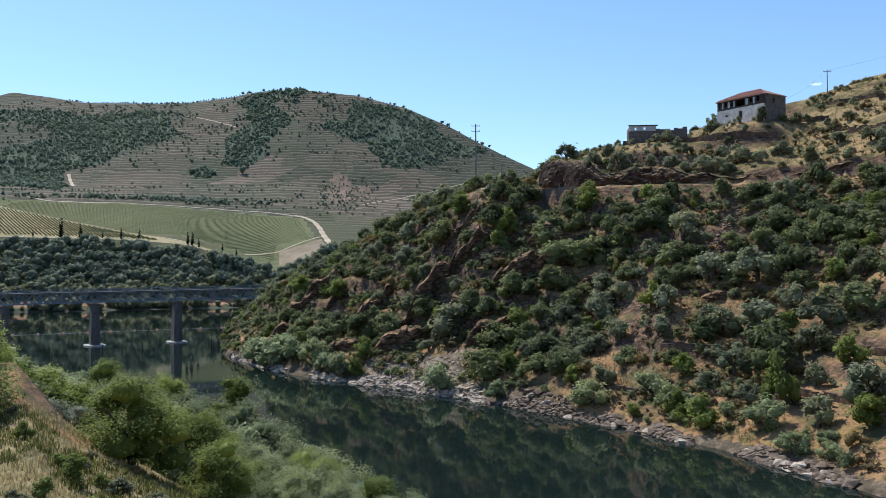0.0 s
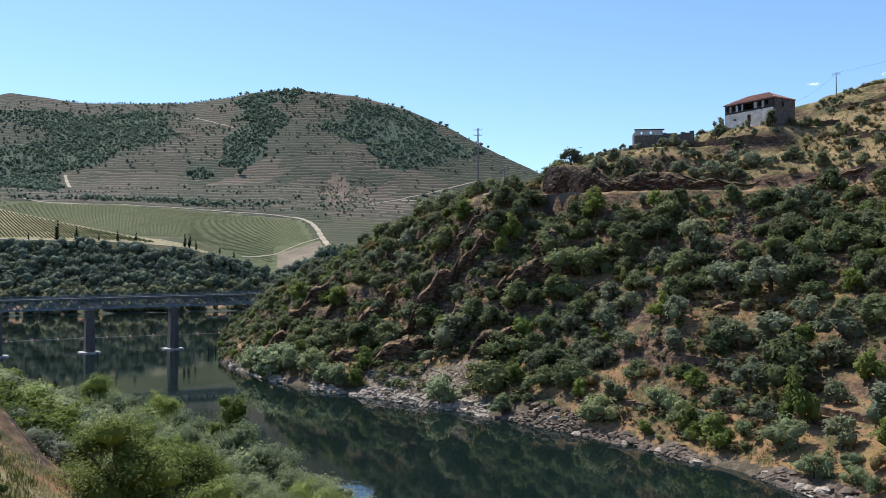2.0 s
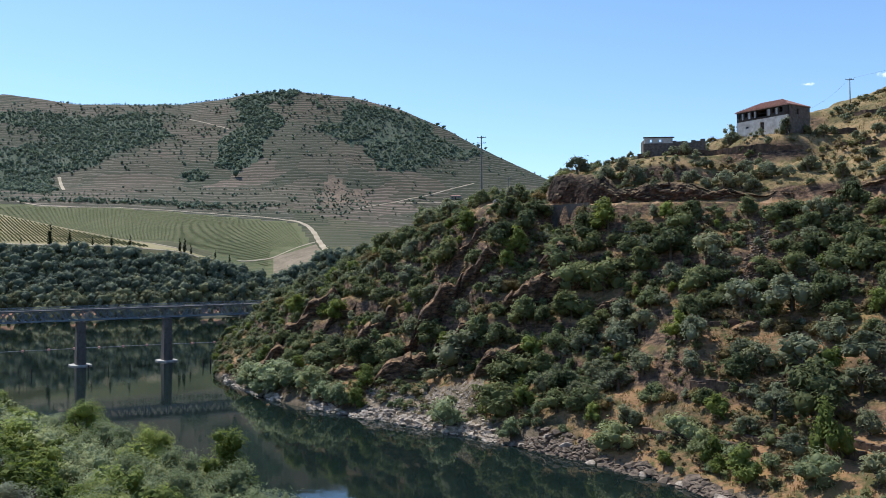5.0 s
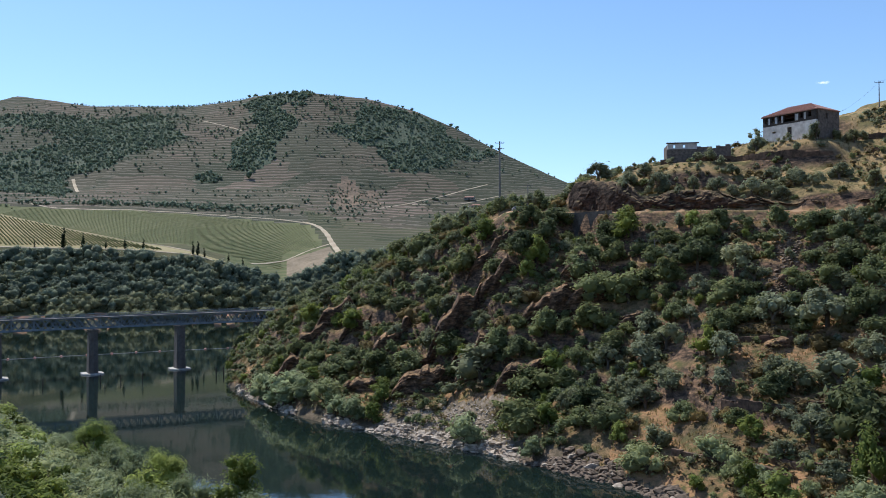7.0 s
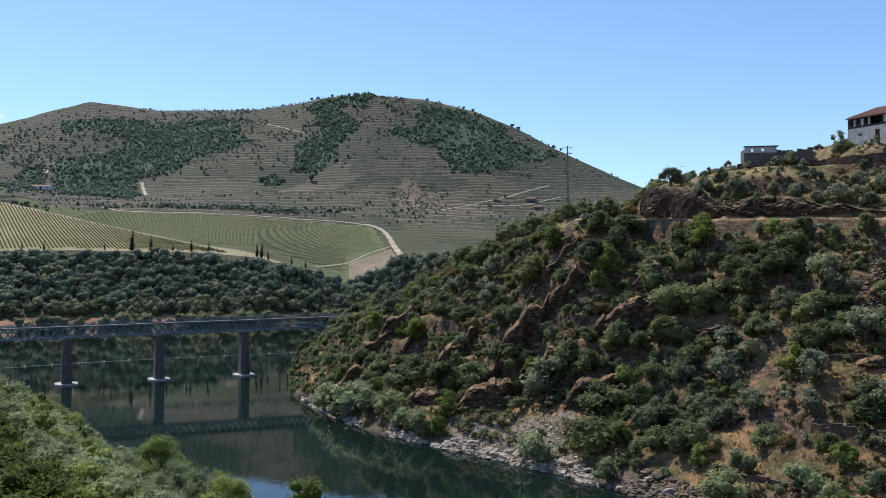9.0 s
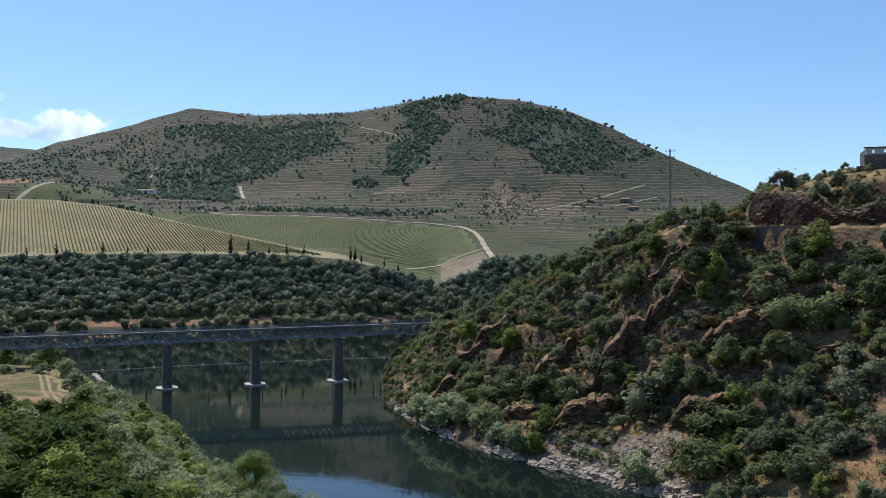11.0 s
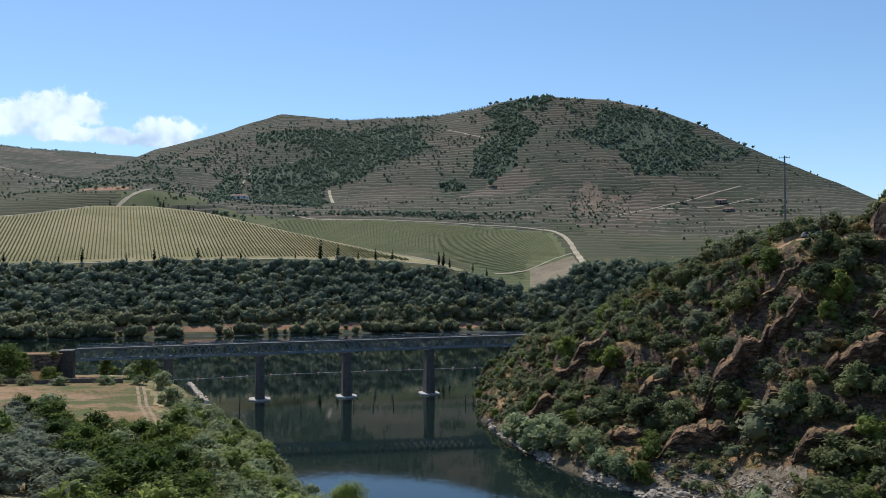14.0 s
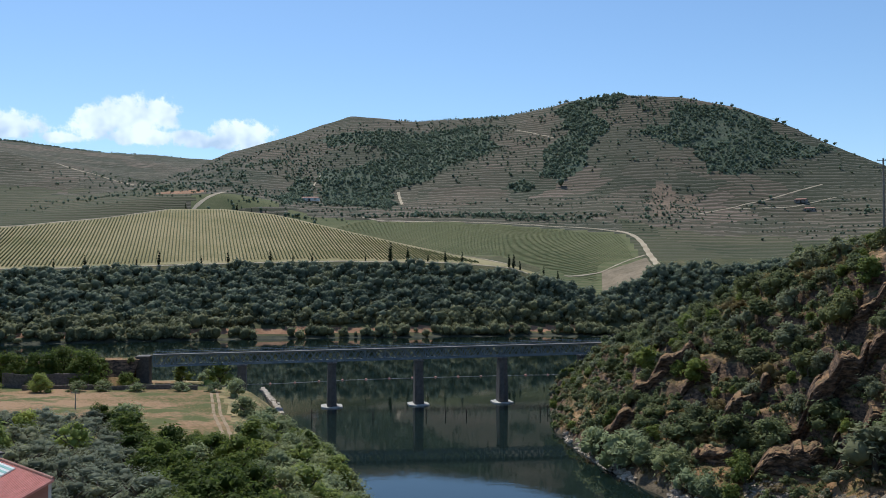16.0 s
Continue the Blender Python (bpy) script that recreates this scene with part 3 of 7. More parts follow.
def knots_at(b):
    """Distances and heights of all knots for an array of bearings: two arrays of shape (knots, bearings)."""
    rs, zs = [], []
    for table in (BANK, HILL):
        keys = sorted(table)
        rows = np.array([table[k] for k in keys], float)
        for k in range(rows.shape[1]):
            rs.append(np.interp(b, keys, rows[:, k, 0]))
            zs.append(np.interp(b, keys, rows[:, k, 1]))
    dip = np.interp(b, [-24, -17], [14, 0])
    for line in (FAR_SHORE, BENCH, BROW, DOME):
        r, z = line_at(line, b)
        rs.append(r), zs.append(z)
    r, z = line_at(DOME, b)
    rs.append(r + 45), zs.append(z - dip + np.interp(b, [-24, -17], [0, 6]))
    for line in (BASE, MIDDLE, RIDGE):
        r, z = line_at(line, b)
        rs.append(r), zs.append(z)
    r, z = line_at(RIDGE, b)
    rs.append(r + 110), zs.append(z - 8)
    r, z = line_at(SKYLINE, b)
    rs.append(r), zs.append(z)
    rs.append(np.full_like(b, 3200.0)), zs.append(np.full_like(b, 180.0))
    rs.append(np.full_like(b, 4900.0)), zs.append(np.full_like(b, 150.0))
    return np.array(rs), np.array(zs)


K_SHORE, K_BED, K_HILL = 4, 5, 6          # near shore, near bed, first knot of the far side
K_ROAD_OUT, K_ROAD_IN, K_BACK = 11, 12, 17
K_FAR, K_BENCH, K_BROW, K_DOME, K_DIP, K_BASE, K_MID, K_RIDGE = 18, 19, 20, 21, 22, 23, 24, 25

BEARINGS = np.concatenate([np.arange(-180, -54, 3.0), np.arange(-54, -14, 0.30), np.arange(-14, 36, 0.24), np.arange(36, 60, 1.0), np.arange(60, 180.1, 3.0)])
REACH = np.concatenate([[0.02, 1.5, 3.5], np.arange(6, 100, 1.6), np.arange(100, 270, 1.1), np.arange(270, 430, 2.6), np.arange(430, 636, 9.0), np.arange(636, 770, 3.2),
                        np.arange(770, 1780, 9.0), np.arange(1780, 2600, 30.0), np.arange(2600, 4901, 230.0)])


PLATFORMS = [(89.0, 246.5, 68.9, 9, 11), (63.0, 253.0, 64.3, 8, 11)]     # x, y, height, radius, soft edge


def build_heights():
    R, Z = knots_at(BEARINGS)
    H = np.empty((len(BEARINGS), len(REACH)))
    for i in range(len(BEARINGS)):
        H[i] = np.interp(REACH, R[:, i], Z[:, i])
    far = REACH > 700
    for _ in range(3):                        # soften the far land
        S = H.copy()
        S[:, 1:-1] = (H[:, :-2] + 2 * H[:, 1:-1] + H[:, 2:]) / 4
        H[:, far] = S[:, far]
    T = H.copy()
    T[1:-1] = (H[:-2] + 2 * H[1:-1] + H[2:]) / 4
    H = T
    b = np.radians(BEARINGS)[:, None]
    X, Y = HUB[0] + REACH * np.sin(b), HUB[1] + REACH * np.cos(b)
    shore_h, back = R[K_HILL][:, None], R[K_BACK][:, None]
    on_hill = (BEARINGS[:, None] > -14) & (REACH > shore_h) & (REACH < back)
    lift = np.clip((H - 0.5) / 6, 0, 1)
    road = (REACH > R[K_ROAD_OUT][:, None] - 1.0) & (REACH < R[K_ROAD_IN][:, None] + 0.5) & (BEARINGS[:, None] > 3)
    # crags and hollows on the near hill
    crag = np.abs(fbm(X, Y, 19, 4, 3))
    rough = 1.6 * fbm(X, Y, 24, 4, 1) + 2.2 * (0.30 - crag) * (fbm(X, Y, 40, 2, 8) > -0.12) + 0.7 * fbm(X, Y, 5, 3, 5)
    high = 6.5                                # broken ledges with steep faces
    bent = H + 5.0 * fbm(X, Y, 26, 3, 51)
    ledge = (np.floor(bent / high) + np.clip(((bent / high) % 1 - 0.62) / 0.38, 0, 1)) * high - bent
    rough = rough + 0.62 * ledge * np.clip(np.interp(BEARINGS, [-13, -9, 11, 15], [0.2, 1, 1, 0.15])[:, None], 0, 1) * np.clip((H - 7) / 5, 0, 1) * np.clip((49 - H) / 5, 0, 1)
    # old terraces on the dry slopes
    step = 4.2
    tread = np.where((BEARINGS[:, None] > 13) & (REACH > R[K_ROAD_IN][:, None]), 0.68, 0.45)
    flat = np.floor(H / step) * step + step * np.clip(((H / step) % 1 - tread) / (1 - tread), 0, 1)
    terr = np.clip(fbm(X, Y, 45, 2, 12) * 2.5 + np.interp(BEARINGS, [8, 16], [-0.4, 0.75])[:, None], 0, 0.8) * np.clip((H - 5) / 5, 0, 1)
    H = np.where(on_hill & ~road, H + (flat - H) * terr + rough * lift * np.where(terr > 0.3, 0.55, 1.0), H)
    near = (REACH < R[K_SHORE][:, None])
    H = np.where(near, H + np.clip(H / 3, 0, 1) * (0.5 * fbm(X, Y, 9, 3, 21) + 0.15 * fbm(X, Y, 2.5, 2, 22)), H)
    beyond = REACH > R[K_BENCH][:, None]
    H = np.where(beyond, H + np.interp(REACH, [660, 760, 1000, 1500], [0, 0.8, 3, 7]) * fbm(X, Y, 150, 5, 31), H)
    edge = np.clip(1.2 * fbm(X, Y, 7, 3, 41), -1, 1) * np.clip(1 - np.abs(H - 0.6) / 1.6, 0, 1)
    H = H + edge * 0.6
    # a broken waterline below the near hill, with no flat shelves
    out = REACH - shore_h - 2.2 * fbm(X, Y, 8, 3, 43)
    below = (BEARINGS[:, None] > -14) & (BEARINGS[:, None] < 60) & (REACH > R[K_BED][:, None]) & (REACH < shore_h + 6)
    H = np.where(below & (out < 0), np.minimum(H, np.maximum(0.55 * out, -2.5)), np.where(below, np.maximum(H, 0.34 * out), H))
    # a dry knoll on the near bank
    H = H + 2.4 * np.exp(-((X + 38.5) / 6.5) ** 2 - ((Y - 71) / 8.0) ** 2)
    # one level knoll round the hub
    f = np.clip(REACH / 24, 0, 1)[None, :]
    H = 14.8 + (H - 14.8) * f * f * (3 - 2 * f)
    # the gully below the road, held by the retaining wall
    ro = R[K_ROAD_OUT][:, None]
    H = H - 7.0 * np.exp(-((BEARINGS[:, None] - 9.2) / 1.3) ** 2) * np.clip((REACH - ro + 15) / 11, 0, 1) * (REACH < ro - 0.9) * (BEARINGS[:, None] > 5)
    # level ground under the old houses
    for px, py, level, wide, soft in PLATFORMS:
        f = np.clip((wide + soft - np.hypot(X - px, Y - py)) / soft, 0, 1)
        H = H + (level - H) * f * f * (3 - 2 * f)
    return X, Y, H, R


GX, GY, GH, GR = build_heights()


def ground(x, y):
    """The land's height at places."""
    x, y = np.asarray(x, float), np.asarray(y, float)
    b = np.degrees(np.arctan2(x - HUB[0], y - HUB[1]))
    r = np.hypot(x - HUB[0], y - HUB[1])
    i = np.clip(np.interp(b, BEARINGS, np.arange(len(BEARINGS))), 0, len(BEARINGS) - 1.001)
    j = np.clip(np.interp(r, REACH, np.arange(len(REACH))), 0, len(REACH) - 1.001)
    i0, j0 = i.astype(int), j.astype(int)
    u, v = i - i0, j - j0
    return (GH[i0, j0] * (1 - u) + GH[i0 + 1, j0] * u) * (1 - v) + (GH[i0, j0 + 1] * (1 - u) + GH[i0 + 1, j0 + 1] * u) * v


def from_hub(bearing, r):
    b = np.radians(bearing)
    return HUB[0] + r * np.sin(b), HUB[1] + r * np.cos(b)


def knot(bearing, k):
    """The distance of one knot for bearings."""
    return np.interp(bearing, BEARINGS, GR[k])


# woods on the big hill, as outlines of (bearing, distance)
WOOD_CREST = [(-8.24, 1315), (-7.35, 1340), (-6.13, 1368), (-5.59, 1417), (-3.21, 1415), (-1.23, 1400), (0.54, 1375), (2.27, 1350), (3.5, 1334), (1.62, 1275), (-1.29, 1243), (-2.78, 1216), (-4.12, 1232), (-4.88, 1283), (-6.32, 1304)]
WOOD_TOP = [(-13.24, 1475), (-12.33, 1492), (-10.52, 1472), (-8.74, 1436), (-9.46, 1407), (-11.25, 1416), (-12.34, 1412)]
WOOD_GULLY = [(-13.89, 1270), (-14.35, 1355), (-13.07, 1385), (-12.7, 1429), (-11.26, 1392), (-10.48, 1331), (-10.2, 1273), (-10.75, 1238), (-12.37, 1249)]
WOOD_SPUR = [(-16.01, 1231), (-15.64, 1248), (-14.0, 1246), (-13.64, 1228), (-14.74, 1206)]
WOOD_WEST = [(-28.0, 1596), (-25.99, 1609), (-23.77, 1583), (-20.8, 1606), (-17.47, 1535), (-16.92, 1454), (-18.58, 1387), (-20.43, 1334), (-22.09, 1296), (-23.75, 1249),
             (-24.1, 1122), (-27.4, 1205), (-29.04, 1290), (-28.7, 1402), (-27.06, 1395), (-24.13, 1427), (-25.24, 1500), (-27.44, 1531)]
WOOD_LOW = [(-31.72, 1180), (-31.03, 1342), (-29.41, 1328), (-29.58, 1276), (-30.97, 1076)]
WOODS = (WOOD_CREST, WOOD_TOP, WOOD_GULLY, WOOD_SPUR, WOOD_WEST, WOOD_LOW)
# scattered growth: bearing, distance, half widths, how thick
THICKETS = [(-27.4, 1228, 2.0, 60, 0.4), (-31.67, 1020, 3.37, 40, 0.35), (-33.8, 1130, 3.0, 46, 0.2), (-40, 1470, 3.0, 50, 0.15), (-36.8, 1330, 3.0, 55, 0.3), (-38.5, 1190, 4.0, 36, 0.3), (-34.6, 1190, 2.4, 36, 0.3),
            (-46, 2450, 4.0, 60, 0.4), (-41, 2430, 4.0, 40, 0.3), (-22.26, 1057, 3.37, 16, 1.2), (-18.23, 1045, 2.62, 13, 1.3), (-14.21, 1036, 2.62, 13, 1.3), (-9.91, 1020, 1.87, 18, 1.0), (-45, 2480, 6, 60, 0.5),
            (-7.11, 1037, 2.25, 40, 0.15), (-0.69, 1134, 1.13, 32, 0.2), (4.89, 1112, 0.75, 14, 0.7),
            (-19.5, 1560, 5.0, 60, 0.3), (-15.5, 1430, 2.0, 60, 0.2), (-7.0, 1390, 2.5, 40, 0.35), (-31.5, 1480, 2.5, 120, 0.22), (-24, 1500, 6, 120, 0.30), (-19, 1400, 4, 110, 0.22), (-16, 1520, 3, 60, 0.35), (-8, 1405, 4, 36, 0.40), (-30, 1390, 4, 150, 0.22), (-3, 1270, 5, 60, 0.12), (-11.5, 1340, 3.0, 60, 0.25), (-34.0, 1550, 3.0, 80, 0.2)]


def inside_outline(outline, b, r):
    """Whether places lie inside an outline of bearings and distances."""
    hit = np.zeros(np.shape(b), bool)
    for (b0, r0), (b1, r1) in zip(outline, outline[1:] + outline[:1]):
        if r0 != r1:
            hit ^= ((r0 > r) != (r1 > r)) & (b < (b1 - b0) * (r - r0) / (r1 - r0) + b0)
    return hit


def in_woods(b, r, x, y):
    sway = fbm(x, y, 90, 4, 81)
    bb, rr = b + 1.7 * sway, r + 60 * fbm(x, y, 80, 4, 82)
    found = np.zeros(np.shape(b), bool)
    for outline in WOODS:
        found |= inside_outline(outline, bb, rr)
    return found


def build_ground():
    nb, nr = GH.shape
    verts = np.stack([GX, GY, GH], -1).reshape(-1, 3)
    i, j = np.meshgrid(np.arange(nb - 1), np.arange(nr - 1), indexing="ij")
    a = (i * nr + j).ravel()
    faces = np.stack([a, a + 1, a + nr + 1, a + nr], -1)[:, ::-1]
    b = ((BEARINGS[:-1] + BEARINGS[1:]) / 2)[:, None] + 0 * REACH[None, :-1]
    r = ((REACH[:-1] + REACH[1:]) / 2)[None, :] + 0 * b
    z = (GH[:-1, :-1] + GH[1:, 1:]) / 2
    k = [np.interp(b, BEARINGS, GR[n]) for n in range(GR.shape[0])]
    x, y = HUB[0] + r * np.sin(np.radians(b)), HUB[1] + r * np.cos(np.radians(b))
    wob = fbm(x, y, 40, 3, 77)
    mat = np.zeros(b.shape, int)                                     # dry slope
    mat[r < k[K_SHORE]] = 2
    mat[z < -0.4] = 8
    mat[(r > k[K_ROAD_OUT]) & (r < k[K_ROAD_IN]) & (b > 3.5)] = 1
    field = (b > -46) & (b < -32.3 + (r - 205) * -0.018) & (r > np.where(b < -37.5, 236, 203) + 6 * wob) & (r < 331)
    mat[field & (r < k[K_SHORE])] = 3
    mat[(b > -14) & (b < 12.5 + 5 * wob) & (r > k[K_HILL]) & (r < k[K_BACK])] = 12
    mat[(b > 8.5) & (r > k[K_ROAD_IN] + 0.5) & (r < k[K_BACK] + 200) & (r < 600)] = 13
    mat[(mat == 12) & (b > -10) & (b < 5) & (r < k[K_HILL] + 19 + 8 * wob)] = 0
    mat[(r > k[K_ROAD_OUT]) & (r < k[K_ROAD_IN]) & (b > 3.5)] = 1
    mat[r >= k[K_FAR]] = 4
    mat[(r > k[K_FAR] + 8) & (r < k[K_BENCH] + 1) & (wob > -0.12) & (b < -6)] = 9
    mat[(np.hypot((x + 37) / 9, (y - 71) / 8) < 1 + 0.8 * wob)] = 0
    mat[(b > -14) & (r > k[K_HILL] - 3) & (r < k[K_HILL] + np.where((b > -3.6) & (b < 4.6), 14, 3.5) + 5 * wob) & (z > -0.4)] = 10
    mat[(r > k[K_BACK]) & (r < k[K_FAR] + 4) & (z > -0.4) & (b < 4)] = 8
    mat[(mat == 10) & (b > -4.2 + wob) & (b < 5 + wob)] = 16
    dome = (b < -14.5) & (r > k[K_BROW] + 4) & (r < k[K_DOME] + 2)
    mat[dome] = 5
    two = (r > k[K_DIP]) & (r < k[K_BASE] - 8) & (b > -30.5) & (b < -7.6 - (r - 780) * 0.008)
    mat[two | ((b > -14.5) & (b < -8.3) & (r > k[K_BROW] + 4) & (r < k[K_DIP] + 1))] = 6
    mat[(r >= k[K_BASE] - 8)] = 7
    mat[(r >= k[K_DIP]) & (b >= -7.6 - (r - 780) * 0.008)] = 7
    mat[(r >= k[K_DOME] + 2) & (b < -30.5)] = 7
    mat[(b > -36.6) & (b < -31.2) & (r > 1046) & (r < 1084)] = 6
    mat[(b < -36.5 + 2 * wob) & (r > k[K_DOME] + 2) & (r < k[K_MID] + 60 * wob)] = 17
    mat[(b > -39.0 + 2 * wob) & (b < -35.2 + 2 * wob) & (r > 1095) & (r < 1125 + 30 * wob)] = 9
    mat[(r >= k[K_DIP]) & (b >= -7.6 - (r - 780) * 0.008) & (r < k[K_BASE] + 55 + 30 * wob)] = 17
    mat[in_woods(b, r, x, y) & (mat == 7)] = 14
    mat[(b > -7.9 + 1.6 * wob) & (b < -4.2 + 1.6 * wob) & (r > 1030 + 20 * (b + 8) * (b > -6) + 30 * wob) & (r < 1165 + 50 * wob)] = 15
    me = mesh_of("ground", verts.tolist(), faces.tolist(), (M_SLOPE, M_ROAD, M_BANK, M_FIELD, M_WILD, M_VINE_SOIL, M_VINE_TWO, M_HILL, M_BED, M_RED, M_STONE, M_PLOT, M_THICK, M_UPPER, M_UNDERWOOD, M_ORANGE, M_SCREE, M_GREEN_TERRACE))
    me.polygons.foreach_set("material_index", mat.ravel().astype(np.int32))
    me.polygons.foreach_set("use_smooth", (np.ones(mat.size)).astype(bool))
    me.update()
    tagged(new("ground", me), "river valley of dry grassy slopes, crags, vineyards and terraced hills", "ground", kind="structure")


build_ground()


def build_water():
    n = 96
    verts = [(HUB[0], HUB[1], 0)] + [(HUB[0] + 790 * math.sin(2 * math.pi * i / n), HUB[1] + 790 * math.cos(2 * math.pi * i / n), 0) for i in range(n)]
    faces = [(0, 1 + (i + 1) % n, 1 + i) for i in range(n)]
    tagged(new("water", mesh_of("water", verts, faces, (M_WATER,))), "still dark green river that mirrors hills and sky", "river", kind="structure")


build_water()

# ---- plants ----


def lumps(rng, n, spread, size, tall, lift):
    """Round masses that make up a crown, wide below and narrower above: rows of x, y, z, radius."""
    rows = []
    for i in range(n):
        h = (i + rng.uniform(0, 0.8)) / n
        u, v = rng.uniform(0, 2 * math.pi), math.sqrt(rng.uniform(0.1, 1)) * (1 - 0.65 * h ** 1.5)
        rows.append((spread * v * math.cos(u), spread * v * math.sin(u), lift + tall * h, size * rng.uniform(0.65, 1.0) * (1 - 0.2 * h)))
    return rows


def foliage(rng, masses, count, leaf, flat=0.85, ragged=0.25, narrow=0.6, core=0.78, buds=2):
    """Three-cornered leaf sprays round the masses and their outgrowths, over a rough core: vertices and faces."""
    m = [tuple(q) for q in masses]
    for x, y, z, r in masses:                                         # smaller outgrowths break the outline
        for _ in range(buds):
            u, e, k = rng.uniform(0, 2 * math.pi), rng.uniform(-0.2, 1.2), r * rng.uniform(0.32, 0.58)
            m.append((x + r * 0.85 * math.cos(u) * math.cos(e), y + r * 0.85 * math.sin(u) * math.cos(e), z + r * 0.85 * flat * math.sin(e), k))
    m = np.array(m, float)
    w = m[:, 3] ** 2
    pick = rng.choice(len(m), count, p=w / w.sum())
    d = rng.normal(size=(count, 3))
    d[:, 2] = np.where(rng.random(count) < 0.6, np.abs(d[:, 2]), d[:, 2])
    d /= np.linalg.norm(d, axis=1, keepdims=True)
    rad = m[pick, 3] * (1 + ragged * rng.normal(size=count) * 0.6 - ragged * 0.2)
    c = m[pick, :3] + d * rad[:, None] * np.array([1, 1, flat])
    n = d * 0.7 + np.array([0, 0, 0.95]) + rng.normal(size=(count, 3)) * 0.5
    n /= np.linalg.norm(n, axis=1, keepdims=True)
    t = np.cross(n, rng.normal(size=(count, 3)))
    t /= np.linalg.norm(t, axis=1, keepdims=True) + 1e-9
    s = np.cross(n, t)
    size = leaf * rng.uniform(0.6, 1.4, count)[:, None]
    t, s = t * size * 0.6, s * size * 0.6 * narrow
    v = np.stack([c - t * 0.8 - s, c - t * 0.8 + s, c + t * 1.2], 1).reshape(-1, 3)
    f = [tuple(q) for q in np.arange(count * 3).reshape(-1, 3).tolist()]
    if core:
        base, faces = unit_ball()
        for x, y, z, r in masses if len(masses) < 14 else masses[::2]:
            k = core * r * (1 + 0.18 * rng.normal(size=(len(base), 1)))
            at = len(v)
            v = np.concatenate([v, base * k * np.array([1, 1, flat]) + (x, y, z)])
            f += [tuple(at + i for i in face) for face in faces]
    return v, f


_ball = []


def unit_ball():
    if not _ball:
        bm = bmesh.new()
        bmesh.ops.create_icosphere(bm, subdivisions=1, radius=1)
        _ball.append((np.array([v.co[:] for v in bm.verts]), [tuple(v.index for v in fc.verts) for fc in bm.faces]))
        bm.free()
    return _ball[0]


def trunk_mesh(rng, height, radius, limbs, reach):
    bm = bmesh.new()
    top = Vector((rng.uniform(-0.1, 0.1) * height, rng.uniform(-0.1, 0.1) * height, height))
    rod(bm, (0, 0, -0.5), top * 0.55, radius * 1.25, radius, 7)
    for i in range(limbs):
        u = 2 * math.pi * (i + rng.uniform(0, 0.6)) / limbs
        end = Vector((reach * math.cos(u), reach * math.sin(u), height * rng.uniform(0.95, 1.25)))
        rod(bm, top * 0.5, end, radius * 0.7, radius * 0.2, 5)
    me = bpy.data.meshes.new("trunk")
    bm.to_mesh(me)
    bm.free()
    me.materials.append(M_BARK)
    return me


def plant(name, label, category, leaves, seed, masses, count, leaf, trunk=None, group="", flat=0.85, ragged=0.25, narrow=0.6, core=0.76):
    """One plant at the origin, about as tall as its masses say, with trunk and crown."""
    rng = np.random.default_rng(seed)
    ob = empty(name)
    v, f = foliage(rng, masses, count, leaf, flat, ragged, narrow, core)
    me = mesh_of("crown", v.tolist(), [tuple(map(int, q)) for q in f], (leaves,))
    me.polygons.foreach_set("use_smooth", [True] * len(me.polygons))
    crown = new("crown", me)
    crown.parent = ob
    if trunk:
        t = new("trunk", trunk_mesh(rng, *trunk))
        t.parent = ob
    return tagged(ob, label, category, group)


def stand(proto, x, y, size=1.0, turn=0.0, sink=0.15, tall=1.0, long=1.0, lean=0.0):
    z = float(ground(x, y)) - sink * size
    return copy_thing(proto, Matrix.Translation((x, y, z)) @ Matrix.Rotation(turn, 4, "Z") @ Matrix.Rotation(lean, 4, "X") @ Matrix.Diagonal((size * long, size / long, size * tall, 1)))


# crowns at size 1 are about 1 m across; the size of a plant is its width in metres
def scaled(rows, k=0.19):
    return [(x * k, y * k, z * k, r * k) for x, y, z, r in rows]


KINDS = {
    "oak": ("holm_oak", "dense dark green holm oak shrub on the dry slope", "shrub", L_OAK, lambda g: scaled(lumps(g, 10, 1.6, 1.2, 1.7, 0.55)),
            dict(count=900, leaf=0.054), (0.30, 0.025, 3, 0.17), "scrub on the hillside"),
    "olive": ("olive_tree", "grey-green olive tree with a round ragged crown", "tree", L_OLIVE, lambda g: scaled(lumps(g, 10, 1.6, 1.05, 1.7, 0.85)),
              dict(count=820, leaf=0.053, ragged=0.42), (0.34, 0.035, 4, 0.2), "olive trees on the hillside"),
    "willow": ("willow_bush", "pale grey-green willow bush at the water's edge", "bush", L_WILLOW, lambda g: scaled(lumps(g, 10, 1.65, 1.05, 1.6, 0.6)),
               dict(count=860, leaf=0.056, ragged=0.45, narrow=0.4), (0.25, 0.02, 4, 0.2), "willows along the shore"),
    "fresh": ("green_shrub", "fresh light green shrub among darker scrub", "shrub", L_FRESH, lambda g: scaled(lumps(g, 9, 1.5, 1.1, 2.1, 0.75)),
              dict(count=760, leaf=0.055, ragged=0.42), (0.28, 0.022, 3, 0.17), "green shrubs"),
    "broom": ("broom_bush", "straw-coloured dry broom bush on the slope", "bush", L_BROOM, lambda g: scaled(lumps(g, 7, 1.5, 1.0, 0.7, 0.5)),
              dict(count=460, leaf=0.062, ragged=0.5, narrow=0.3), None, "dry broom"),
}
PROTOS, LIGHTER = {}, {}
